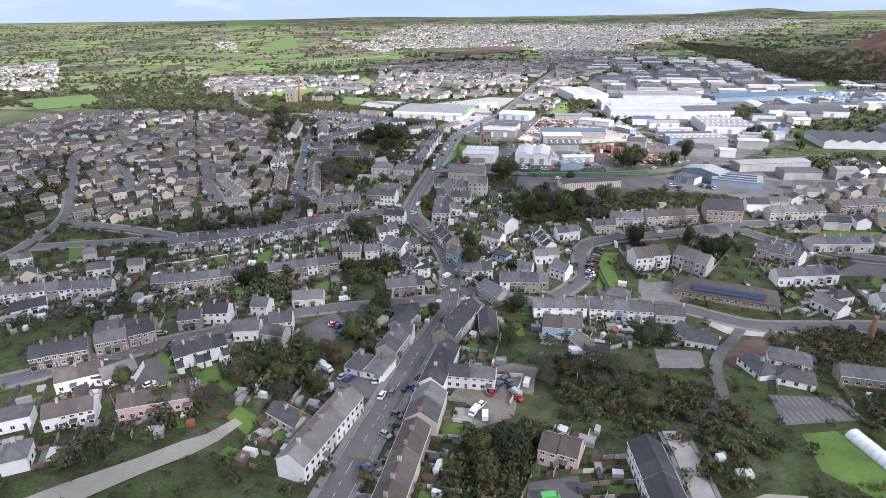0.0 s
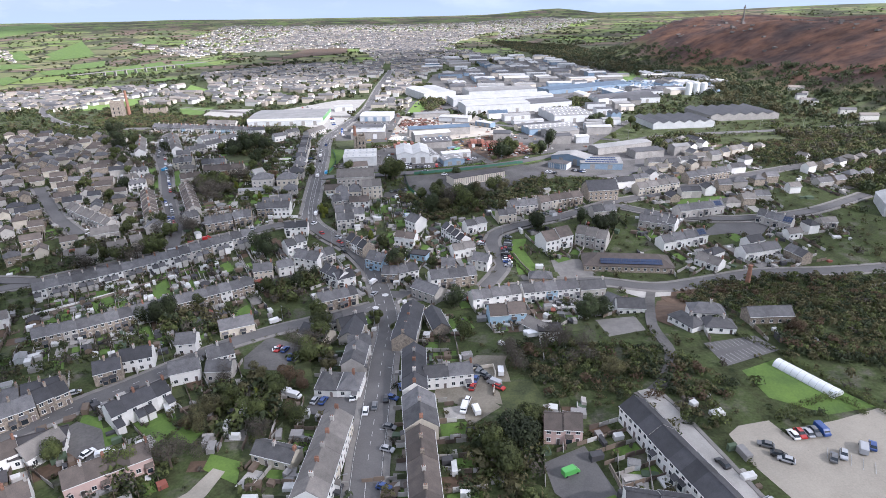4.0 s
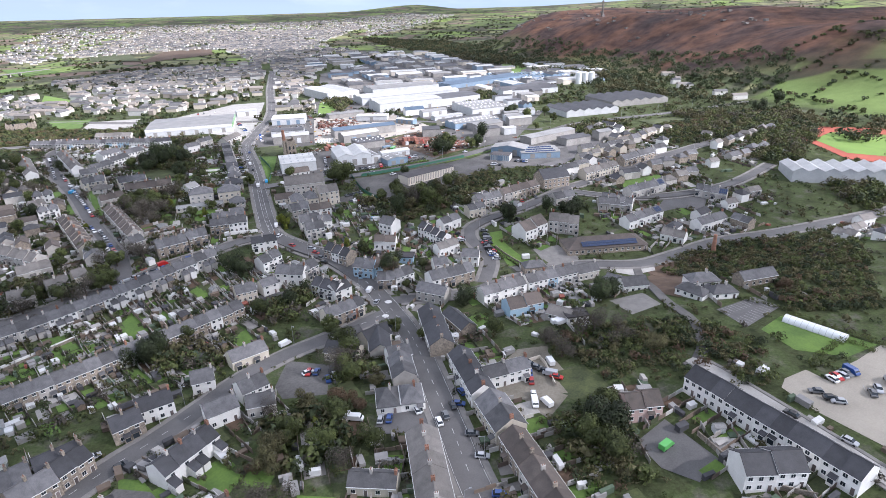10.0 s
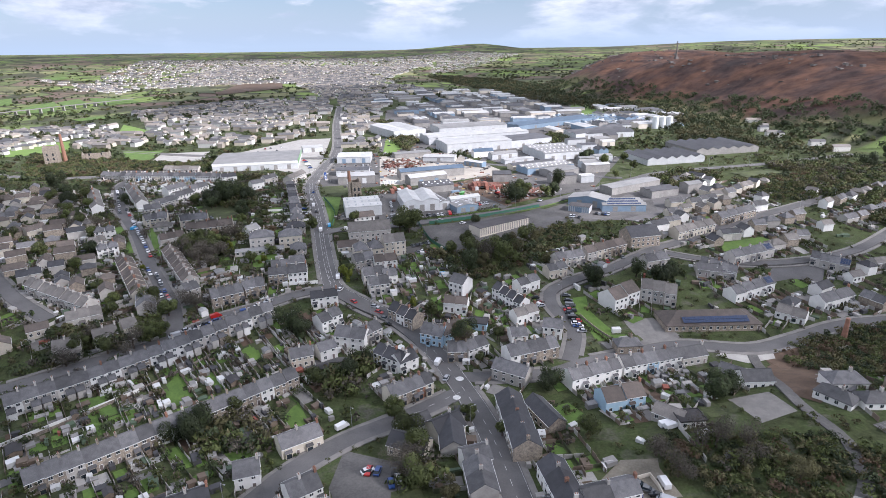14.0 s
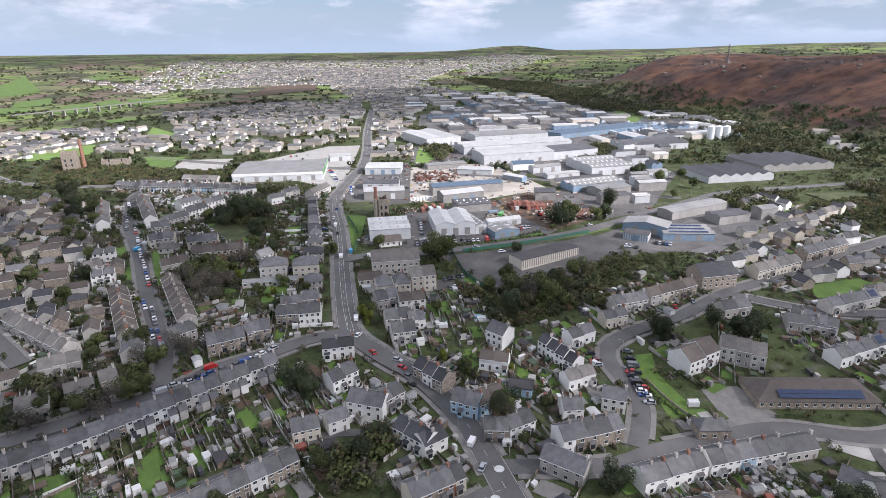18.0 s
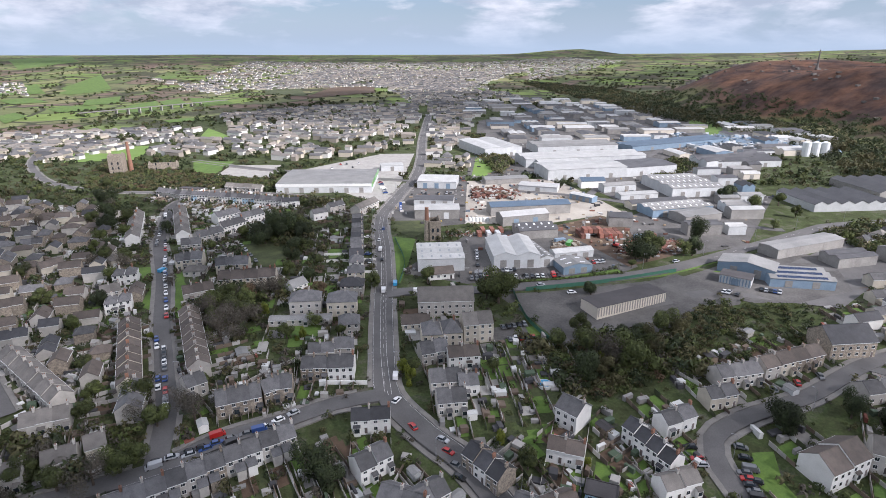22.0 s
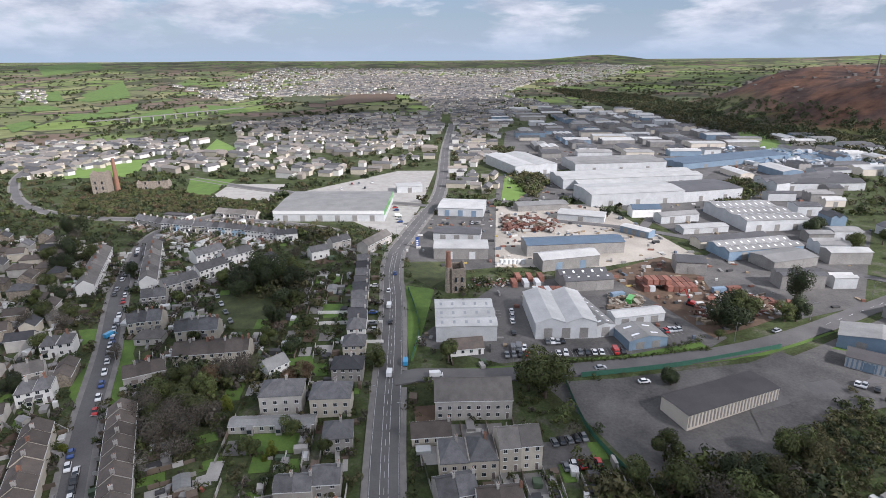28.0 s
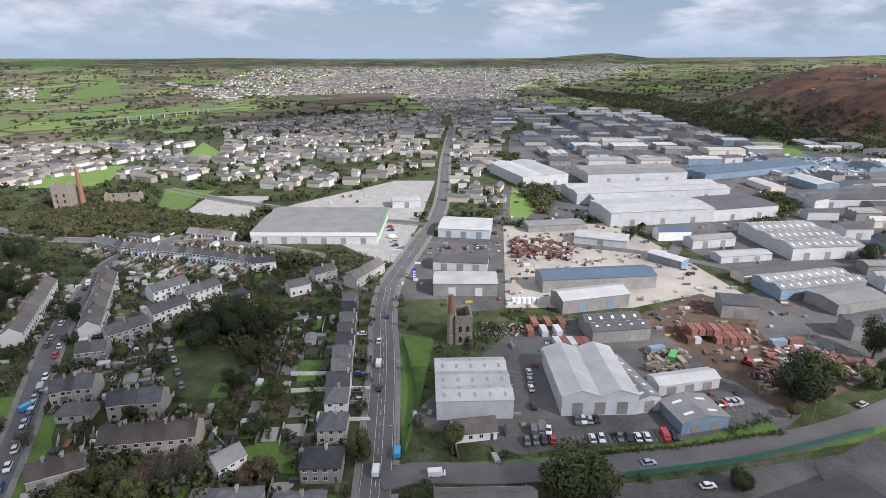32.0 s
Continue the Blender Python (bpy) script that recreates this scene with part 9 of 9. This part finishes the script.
def clutter():
    """Greenhouses, bins, lean-tos, trampolines and other small things in the gardens, too many to count."""
    rr = random.Random(33)
    bm = []
    cube = np.array([(0, 1, 3, 2), (4, 6, 7, 5), (0, 4, 5, 1), (2, 3, 7, 6), (0, 2, 6, 4), (1, 5, 7, 3)])
    for x, y, rot, L, D, n in ROWS:
        c, s = math.cos(radians(rot)), math.sin(radians(rot))
        for _ in range(int(n * 4.6)):
            a, d = rr.uniform(-L / 2 - 2, L / 2 + 2), rr.choice((-1, 1)) * (D / 2 + rr.uniform(0.8, 24 if n >= 10 else 14))
            px, py = x + a * c - d * s, y + a * s + d * c
            if near_road(px, py, 1.6) or on_patch(px, py) or not free(px, py, 0.9) or py > 420:
                continue
            w, l, h = rr.uniform(0.4, 1.3), rr.uniform(0.5, 2.2), rr.uniform(0.5, 2.1)
            t = radians(rot + rr.choice((0, 90)) + rr.uniform(-8, 8))
            z = ground(px, py)
            bm.append([(px + (i * l) * math.cos(t) - (j * w) * math.sin(t), py + (i * l) * math.sin(t) + (j * w) * math.cos(t), z + (h + 0.12 * j if k else -0.4)) for k in (0, 1) for j in (-1, 1) for i in (-1, 1)])
    V = np.array(bm)
    q = (cube[None] + (np.arange(len(V)) * 8)[:, None, None]).reshape(-1, 4)
    tagged(new("garden_clutter", raw_mesh("garden_clutter", V.reshape(-1, 3), q, island_mat("clutter_mix", ((0.0, (0.70, 0.70, 0.68)), (0.17, (0.30, 0.29, 0.28)), (0.40, (0.16, 0.12, 0.09)), (0.6, (0.07, 0.07, 0.075)), (0.78, (0.42, 0.40, 0.37)), (0.88, (0.09, 0.13, 0.08)), (0.98, (0.30, 0.1, 0.07)))))),
           "small sheds, bins, frames and garden furniture", "garden things", kind="stuff")


clutter()


def yard_clutter():
    """Pallets, skips, stacked sheets and crates over the works yards, too many to count."""
    rr = random.Random(61)
    cube = np.array([(0, 1, 3, 2), (4, 6, 7, 5), (0, 4, 5, 1), (2, 3, 7, 6), (0, 2, 6, 4), (1, 5, 7, 3)])
    vs = []
    for name, pts in LAWNS:
        if not name.endswith("yard") or name == "depot_yard" or min(p[1] for p in pts) < 120:
            continue
        xs, ys = [p[0] for p in pts], [p[1] for p in pts]
        for _ in range(int((max(xs) - min(xs)) * (max(ys) - min(ys)) / (55 if name in ("scrap_yard", "timber_yard") else 130))):
            x, y = rr.uniform(min(xs), max(xs)), rr.uniform(min(ys), max(ys))
            if y > 620 or not inside(x, y, pts) or not free(x, y, 1.2) or near_road(x, y, 1.5):
                continue
            l, w, h, t = rr.uniform(0.4, 1.9), rr.uniform(0.3, 0.9), rr.uniform(0.3, 1.5), radians(rr.choice((0, 90)) + rr.uniform(-20, 20))
            vs.append([(x + i * l * math.cos(t) - j * w * math.sin(t), y + i * l * math.sin(t) + j * w * math.cos(t), ground(x, y) + (h if k else -0.2)) for k in (0, 1) for j in (-1, 1) for i in (-1, 1)])
    V = np.array(vs)
    q = (cube[None] + (np.arange(len(V)) * 8)[:, None, None]).reshape(-1, 4)
    tagged(new("yard_clutter", raw_mesh("yard_clutter", V.reshape(-1, 3), q, island_mat("yard_mix", ((0.0, (0.62, 0.61, 0.58)), (0.2, (0.30, 0.29, 0.28)), (0.42, (0.06, 0.06, 0.06)), (0.58, (0.23, 0.11, 0.08)), (0.72, (0.14, 0.17, 0.21)), (0.8, (0.32, 0.25, 0.17)), (0.97, (0.42, 0.32, 0.10)))))),
           "pallets, skips, crates and stacked metal in the works yards", "yard things", kind="stuff")


yard_clutter()


def greenery():
    rr = random.Random(91)
    sets = {"leaf": [], "leaf_dark": [], "leaf_olive": [], "twig": []}
    for _ in range(15500):
        x, y = rr.uniform(-430, 420), rr.uniform(-190, 430)
        r = math.hypot(x + 20, y + 20)
        if x > 20 and y > 140 and x < 250 and rr.random() < 0.93:
            continue
        if near_road(x, y, 0.9) or not free(x, y, 0.2) or on_patch(x, y):
            continue
        sets[rr.choice(("leaf", "leaf", "leaf_dark", "leaf_olive", "leaf_olive", "twig"))].append((x, y, rr.uniform(0.5, 1.05) * (1.9 if rr.random() < 0.2 else 1)))
    for _ in range(6500):
        x, y = rr.uniform(-430, -60), rr.uniform(-110, 330)
        if near_road(x, y, 0.9) or on_patch(x, y) or not free(x, y, 0.2):
            continue
        sets[rr.choice(("leaf", "leaf_dark", "leaf_dark", "leaf_olive", "twig"))].append((x, y, rr.uniform(0.6, 1.2) * (1.9 if rr.random() < 0.3 else 1)))
    names = {"leaf": "green garden shrubs and hedges among the houses", "leaf_dark": "dark evergreen garden shrubs", "leaf_olive": "olive-brown autumn shrubs in gardens", "twig": "bare twiggy shrubs in gardens"}
    for k, v in sets.items():
        scatter("garden_shrubs", names[k], "shrubs", v, k, 46, 1.45, 1.3, 0.33)
    # far hedgerow trees and copses
    sets = {"leaf": [], "leaf_dark": [], "leaf_olive": []}
    for _ in range(34000):
        y = 330 + 2700 * rr.random() ** 1.7
        x = rr.uniform(-1.45, 1.15) * (y + 240)
        if near_road(x, y, 3) or (y < 950 and not free(x, y, 1.5)) or heath(x, y) > 0.2 or on_patch(x, y):
            continue
        lump = noise.noise(Vector((x * 0.006, y * 0.006, 3.1))) + 0.5 * noise.noise(Vector((x * 0.02, y * 0.02, 1.7)))
        if 30 < x < 430 and 300 < y < 950 and rr.random() < 0.5:
            continue
        if lump > 0.2 or rr.random() < (0.34 if y < 900 else 0.12):
            sets[rr.choice(("leaf", "leaf_dark", "leaf_dark", "leaf_olive"))].append((x, y, rr.uniform(1.0, 2.4) * (1 + y / 5000)))
    # hedgerows round the fields at the foot of the hill
    for i in range(9):
        for k in range(60):
            for x, y in ((430 + 62 * i + 0.12 * k * 7, -120 + k * 7.5), (430 + k * 9.0, -110 + 54 * i + 12 * math.sin(k / 6.0))):
                if rr.random() < 0.8 and y < 330 and not near_road(x, y, 2) and not on_patch(x, y) and free(x, y, 1):
                    sets[rr.choice(("leaf", "leaf_dark", "leaf_olive"))].append((x + rr.uniform(-3, 3), y + rr.uniform(-3, 3), rr.uniform(1.1, 2.4)))
    for k, v in sets.items():
        scatter("distant_trees", {"leaf": "green trees and hedgerows across the distance", "leaf_dark": "dark woods and hedgerows across the distance", "leaf_olive": "olive-brown woods across the distance"}[k], "trees", v, k, 22, 1.7, 1.4, 0.75)


greenery()
lay_far()


# ---- street furniture ----


def street_lamp(x, y, rot):
    def make():
        t = new("street_lamp")
        tagged(t, "tall grey steel street lamp beside the road", "street lamp", "street lamps")
        bm = bmesh.new(); tube(bm, (0, 0, 0), (0, 0, 8), 0.09, 0.06, 7)
        part("column", bm, M["steel"], t)
        bm = bmesh.new(); tube(bm, (0, 0, 7.95), (1.3, 0, 8.25), 0.045, 0.04, 6)
        part("arm", bm, M["steel"], t)
        bm = bmesh.new(); slab(bm, 1.2, 1.85, -0.14, 0.14, 8.18, 8.32)
        part("lantern", bm, M["steel"], t)
        return t

    m = pose(x, y, ground(x, y), 0, 0, rot)
    if "lamp" not in CACHE:
        CACHE["lamp"] = make(); CACHE["lamp"].matrix_world = m
    else:
        copy_thing(CACHE["lamp"], m)


for line, step, side in ((HIGH, 34, 1), (HIGH, 41, -1), (WEST, 36, 1), (RELIEF, 40, -1), (HILL_STREET, 38, 1), (CRESCENT, 40, 1)):
    xy = np.array([(p.x, p.y) for p in resample(line, 4)])
    pts = side_of(xy, side * 5.3)
    for i in range(0, len(xy), max(1, int(step / 4))):
        x, y = pts[i]
        if -150 < y < 330 and not near_road(x, y, 0.2) and free(x, y, 0.3):
            d = xy[i] - pts[i]
            street_lamp(x, y, math.degrees(math.atan2(d[1], d[0])))


# ---- hills beyond the bay ----


def hazed_far_hills():
    """A low blue line of hills, some ten kilometres off, with its haze and sea mist painted as glow."""
    vs = []
    for i in range(121):
        a = radians(-75 + i * 1.25)
        d = math.degrees(a)
        top = 114 + 74 * math.exp(-((d + 17) / 8.0) ** 2) + 30 * math.exp(-((d + 34) / 9.0) ** 2) + 8 * noise.noise(Vector((a * 9, 0, 0))) + 4 * noise.noise(Vector((a * 31, 2, 0)))
        for z in (-250, top):
            vs.append((math.sin(a) * 10500, math.cos(a) * 10500, z))
    m = bpy.data.materials.new("hazed_far_hills")
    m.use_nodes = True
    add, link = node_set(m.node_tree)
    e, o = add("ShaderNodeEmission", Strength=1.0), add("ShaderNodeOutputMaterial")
    # haze blue put in as emission, independent of the sun
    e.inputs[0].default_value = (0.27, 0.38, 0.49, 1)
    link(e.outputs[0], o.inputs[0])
    q = np.array([(2 * i, 2 * i + 2, 2 * i + 3, 2 * i + 1) for i in range(120)])
    tagged(new("backdrop", raw_mesh("backdrop", np.array(vs), q, m)), "backdrop of hills, horizon haze painted as a glowing pale blue", "hills", kind="structure")


hazed_far_hills()


# ---- unseen clouds added to shade the land ----


def cloud(name, pts, seed, label, step=85):
    """An unseen lumpy cumulus deck, added so that its shade falls over the given stretch of land."""
    rr = np.random.default_rng(seed)
    way = sun_way()
    h = 760.0
    shift = way * (h / way.z)
    xs, ys = [p[0] for p in pts], [p[1] for p in pts]
    bm = bmesh.new()
    for gx in np.arange(min(xs), max(xs) + step, step):
        for gy in np.arange(min(ys), max(ys) + step, step):
            if inside(gx, gy, pts):
                r = step * rr.uniform(0.8, 1.15)
                res = bmesh.ops.create_icosphere(bm, subdivisions=2, radius=r)
                o = Vector((gx + rr.uniform(-20, 20) + shift.x, gy + rr.uniform(-20, 20) + shift.y, h + rr.uniform(-15, 25)))
                for v in res["verts"]:
                    f = 1 + 0.22 * noise.noise(v.co * 0.03 + o)
                    v.co = Vector((v.co.x * f, v.co.y * f, v.co.z * f * (0.55 if v.co.z > 0 else 0.22))) + o
    for f in bm.faces:
        f.smooth = True
    tagged(part(name, bm, CLOUD), label, "cloud", kind="structure")


CLOUD = bpy.data.materials.new("shade_cloud")
CLOUD.use_nodes = True
add, link = node_set(CLOUD.node_tree)
tp, mz = add("ShaderNodeBsdfTransparent"), add("ShaderNodeMixShader")
tr, df, mx, oo = add("ShaderNodeBsdfTranslucent"), add("ShaderNodeBsdfDiffuse"), add("ShaderNodeMixShader"), add("ShaderNodeOutputMaterial")
tr.inputs[0].default_value = df.inputs[0].default_value = (0.95, 0.95, 0.96, 1)
mx.inputs[0].default_value = 0.35
mz.inputs[0].default_value = 0.22
link(tr.outputs[0], mx.inputs[1]); link(df.outputs[0], mx.inputs[2])
link(tp.outputs[0], mz.inputs[1]); link(mx.outputs[0], mz.inputs[2]); link(mz.outputs[0], oo.inputs[0])
# outlines follow the land to be shaded; the decks stay above the view
cloud("cloud", [(-620, -450), (35, -450), (55, -175), (95, -128), (190, -95), (330, -60), (250, 20), (215, 110), (100, 120), (-10, 165), (-55, 215), (-120, 260), (-330, 300), (-620, 160)], 1, "unseen cumulus bank added to shade the near town")
cloud("cloud", [(-350, 850), (-60, 780), (110, 760), (430, 690), (540, 900), (420, 1100), (300, 1350), (-250, 1500), (-420, 1300)], 2, "unseen cumulus bank added to shade the far suburbs")
cloud("cloud", [(560, 250), (1200, 250), (1300, 900), (700, 1050), (600, 700)], 3, "unseen cumulus bank added to shade the moorland hill")
cloud("cloud", [(150, 1500), (1900, 1350), (2300, 2900), (1300, 2700), (500, 2200)], 5, "unseen cumulus bank added to shade distant fields", 190)
cloud("cloud", [(-2800, 3000), (-900, 3100), (1600, 3300), (1500, 4600), (-2800, 4600)], 6, "unseen cumulus bank added to shade land towards the horizon", 230)


# ---- fences, walls and small landmarks ----


def fence(line, height, label, step=3.0):
    """A mesh fence: posts and panels as parts."""
    xy = np.array([(p.x, p.y) for p in resample(line, step)])
    f = new("steel_fence")
    tagged(f, label, "fence")
    x0, y0 = xy[0]
    f.matrix_world = pose(x0, y0, ground(x0, y0))
    bm = bmesh.new(); tube(bm, (0, 0, -0.3), (0, 0, height + 0.1), 0.05, 0.05, 5)
    post = as_mesh("post", bm, M["fence_green"])
    for i, (x, y) in enumerate(xy):
        part("post", post, None, f).location = (x - x0, y - y0, ground(x, y) - ground(x0, y0))
        if i + 1 < len(xy):
            x1, y1 = xy[i + 1]
            bm = bmesh.new()
            za, zb = ground(x, y) - ground(x0, y0), ground(x1, y1) - ground(x0, y0)
            prism(bm, [(x - x0, y - y0, za + 0.1), (x1 - x0, y1 - y0, zb + 0.1), (x1 - x0, y1 - y0, zb + height), (x - x0, y - y0, za + height)], 0.03, (0, 1, 0))
            part("panel", as_mesh("panel", bm, M["fence_green"]), None, f)


M["fence_green"] = mat("green_fence", (0.06, 0.17, 0.12), (0.04, 0.12, 0.085), 0.5, 1.0, 5.0)
fence([(10.7, 134.9), (47.1, 141.2), (88.1, 152.6)], 2.0, "green steel mesh fence along the relief road")
fence([(4.5, 138.6), (6.6, 108.8), (13.9, 89.8)], 2.0, "green steel mesh fence along the depot yard")
fence([(-47.4, 144.8), (-45.6, 171.1), (-52.2, 208.9)], 2.0, "green steel mesh fence along the grass verge")


def hedge(line, w, h, label):
    xy = np.array([(p.x, p.y) for p in resample(line, 1.1)])
    rr = np.random.default_rng(int(abs(xy[0][0]) * 10))
    vs, qs, at = [], [], 0
    for x, y in xy:
        v, q = tufts(rr, 90, w, h * 0.62, h * 0.5, 0.17, 3)
        vs.append(v + (x, y, ground(x, y))); qs.append(q + at); at += len(v)
    tagged(new("hedge", raw_mesh("hedge", np.concatenate(vs), np.concatenate(qs), M["leaf"])), label, "hedge")


hedge([(5.6, 144.0), (27.3, 145.7), (61.5, 152.0)], 0.9, 1.6, "clipped green hedge beside the works")
hedge([(46.0, 152.0), (61.4, 157.8)], 1.2, 2, "thick green hedge beside a car park")
hedge([(106.8, -119.5), (127.6, -113.6), (130.2, -121.4)], 1.3, 2, "clipped green hedge round a car park")
hedge([(125.3, -94.2), (130.7, -103.1), (137.8, -123.0)], 1.2, 2, "long hedge behind a polytunnel")
hedge([(-84.7, -21.9), (-68.9, -52.0)], 0.8, 1.6, "green garden hedge beside a lawn")
hedge([(117.8, -77.8), (127.3, -91.7)], 1, 1.6, "hedge beside a car park")
hedge([(54.2, 25.5), (60.7, -4.8)], 0.7, 1, "low hedge round a lawn")
hedge([(-181.3, 174.8), (-193.8, 209.6), (-212.9, 253.2)], 0.7, 1.3, "garden hedges along the street")


def garden_wall(line, h, m, label):
    xy = np.array([(p.x, p.y) for p in resample(line, 4.0)])
    bm = bmesh.new()
    ribbon(bm, xy, -0.12, 0.12, -0.4, h)
    bmesh.ops.recalc_face_normals(bm, faces=bm.faces)
    tagged(part("garden_wall", bm, M[m]), label, "wall", kind="structure")


garden_wall([(57.9, 18.3), (63.0, -2.5), (70.2, -8.5)], 1, "stone", "low stone wall round a green")
garden_wall([(-69.6, 68.0), (-56.1, 67.3)], 1.6, "white", "white garden wall")
garden_wall([(-99.4, 67.5), (-83.3, 82.2), (-62.1, 82.0)], 1.4, "dash", "grey garden wall")
garden_wall([(-88.3, 182.8), (-75.8, 182.8)], 1.5, "white", "white garden wall")
garden_wall([(-85.8, 172.8), (-74.1, 173.7)], 1.5, "white", "white garden wall")
garden_wall([(-65.3, 158.3), (-58.5, 158.3)], 1.3, "white", "pale drive wall")
garden_wall([(-66.1, 166.6), (-59.6, 166.9)], 1.3, "dash", "drive wall")
garden_wall([(-66.9, 174.3), (-60.4, 174.3)], 1.3, "white", "pale drive wall")
garden_wall([(23.6, -85.5), (32.8, -83.0), (30.7, -98.1)], 1.4, "clad_beige", "pale yard wall")
garden_wall([(-152.0, -25.0), (-133.0, -11.0), (-93.2, 21.9)], 1.2, "stone", "lane wall behind a terrace")
garden_wall([(-154.2, -24.0), (-119.4, -0.4)], 1.4, "white", "pale lane wall")
garden_wall([(55.3, -132.0), (57.3, -149.6), (66.0, -159.1)], 1.6, "stone", "garden wall behind the white terrace")


def pool(x, y):
    t = new("garden_pool")
    tagged(t, "round blue garden pool with a white rim", "pool")
    t.matrix_world = pose(x, y, ground(x, y))
    bm = bmesh.new(); tube(bm, (0, 0, -0.3), (0, 0, 1.0), 2.6, 2.6, 24)
    part("wall", bm, M["frame"], t)
    bm = bmesh.new(); tube(bm, (0, 0, 0.9), (0, 0, 1.02), 2.35, 2.35, 24)
    part("water", bm, M["pool"], t, "clear blue water")


def digger(x, y, rot):
    t = new("excavator")
    tagged(t, "red excavator with a raised boom among scrap", "excavator")
    t.matrix_world = pose(x, y, ground(x, y) + 0.1, 0, 0, rot)
    for a in (-1, 1):
        bm = bmesh.new(); slab(bm, -1.6, 1.6, a * 1.0 - 0.28, a * 1.0 + 0.28, 0, 0.8); part("track", bm, M["rubber"], t)
    bm = bmesh.new(); slab(bm, -1.5, 1.2, -1.2, 1.2, 0.85, 1.9); part("body", bm, M["car_red"], t)
    bm = bmesh.new(); slab(bm, 0.1, 1.2, 0.2, 1.2, 1.9, 3.0); part("cab", bm, M["glass"], t)
    bm = bmesh.new(); tube(bm, (0.8, -0.3, 1.6), (3.2, -0.3, 6.5), 0.28, 0.22, 6); tube(bm, (3.2, -0.3, 6.5), (5.6, -0.3, 4.0), 0.22, 0.16, 6); part("boom", bm, M["car_red"], t)
    bm = bmesh.new(); slab(bm, 5.2, 6.1, -0.8, 0.2, 3.1, 4.0); part("bucket", bm, M["steel"], t)


def tank(x, y, r, h):
    t = new("storage_tank")
    tagged(t, "white cylindrical storage tank in a works yard", "tank", "white tanks")
    t.matrix_world = pose(x, y, ground(x, y))
    bm = bmesh.new(); tube(bm, (0, 0, -0.2), (0, 0, h), r, r, 14); part("shell", bm, M["poly"], t)
    bm = bmesh.new(); tube(bm, (0, 0, h), (0, 0, h + r * 0.35), r, r * 0.15, 14); part("cap", bm, M["poly"], t)


def totem(x, y, rot):
    t = new("price_sign")
    tagged(t, "tall blue roadside sign board beside the road", "sign")
    t.matrix_world = pose(x, y, ground(x, y), 0, 0, rot)
    bm = bmesh.new(); slab(bm, -0.9, 0.9, -0.18, 0.18, 0, 6.2); part("board", bm, M["car_blue"], t)
    for i in range(3):
        bm = bmesh.new(); slab(bm, -0.65, 0.65, -0.21, -0.17, 1.4 + i * 1.2, 1.9 + i * 1.2); part("plain_bar", bm, M["frame"], t)


pool(5.0, 64.2)
digger(70.0, 189.5, 140)
totem(-50.5, 269.3, 20)
tank(-6.0, 242.1, 1.1, 2.4)
tank(-3.7, 242.1, 1.1, 2.4)
tank(-1.5, 242.1, 1.1, 2.4)
tank(0.7, 242.0, 1.1, 2.4)
tank(2.9, 242.0, 1.1, 2.4)
tank(5.2, 242.0, 1.1, 2.4)
tank(353.1, 459.5, 4, 14)
tank(361.6, 458.0, 4, 14)
tank(370.0, 456.5, 4, 14)
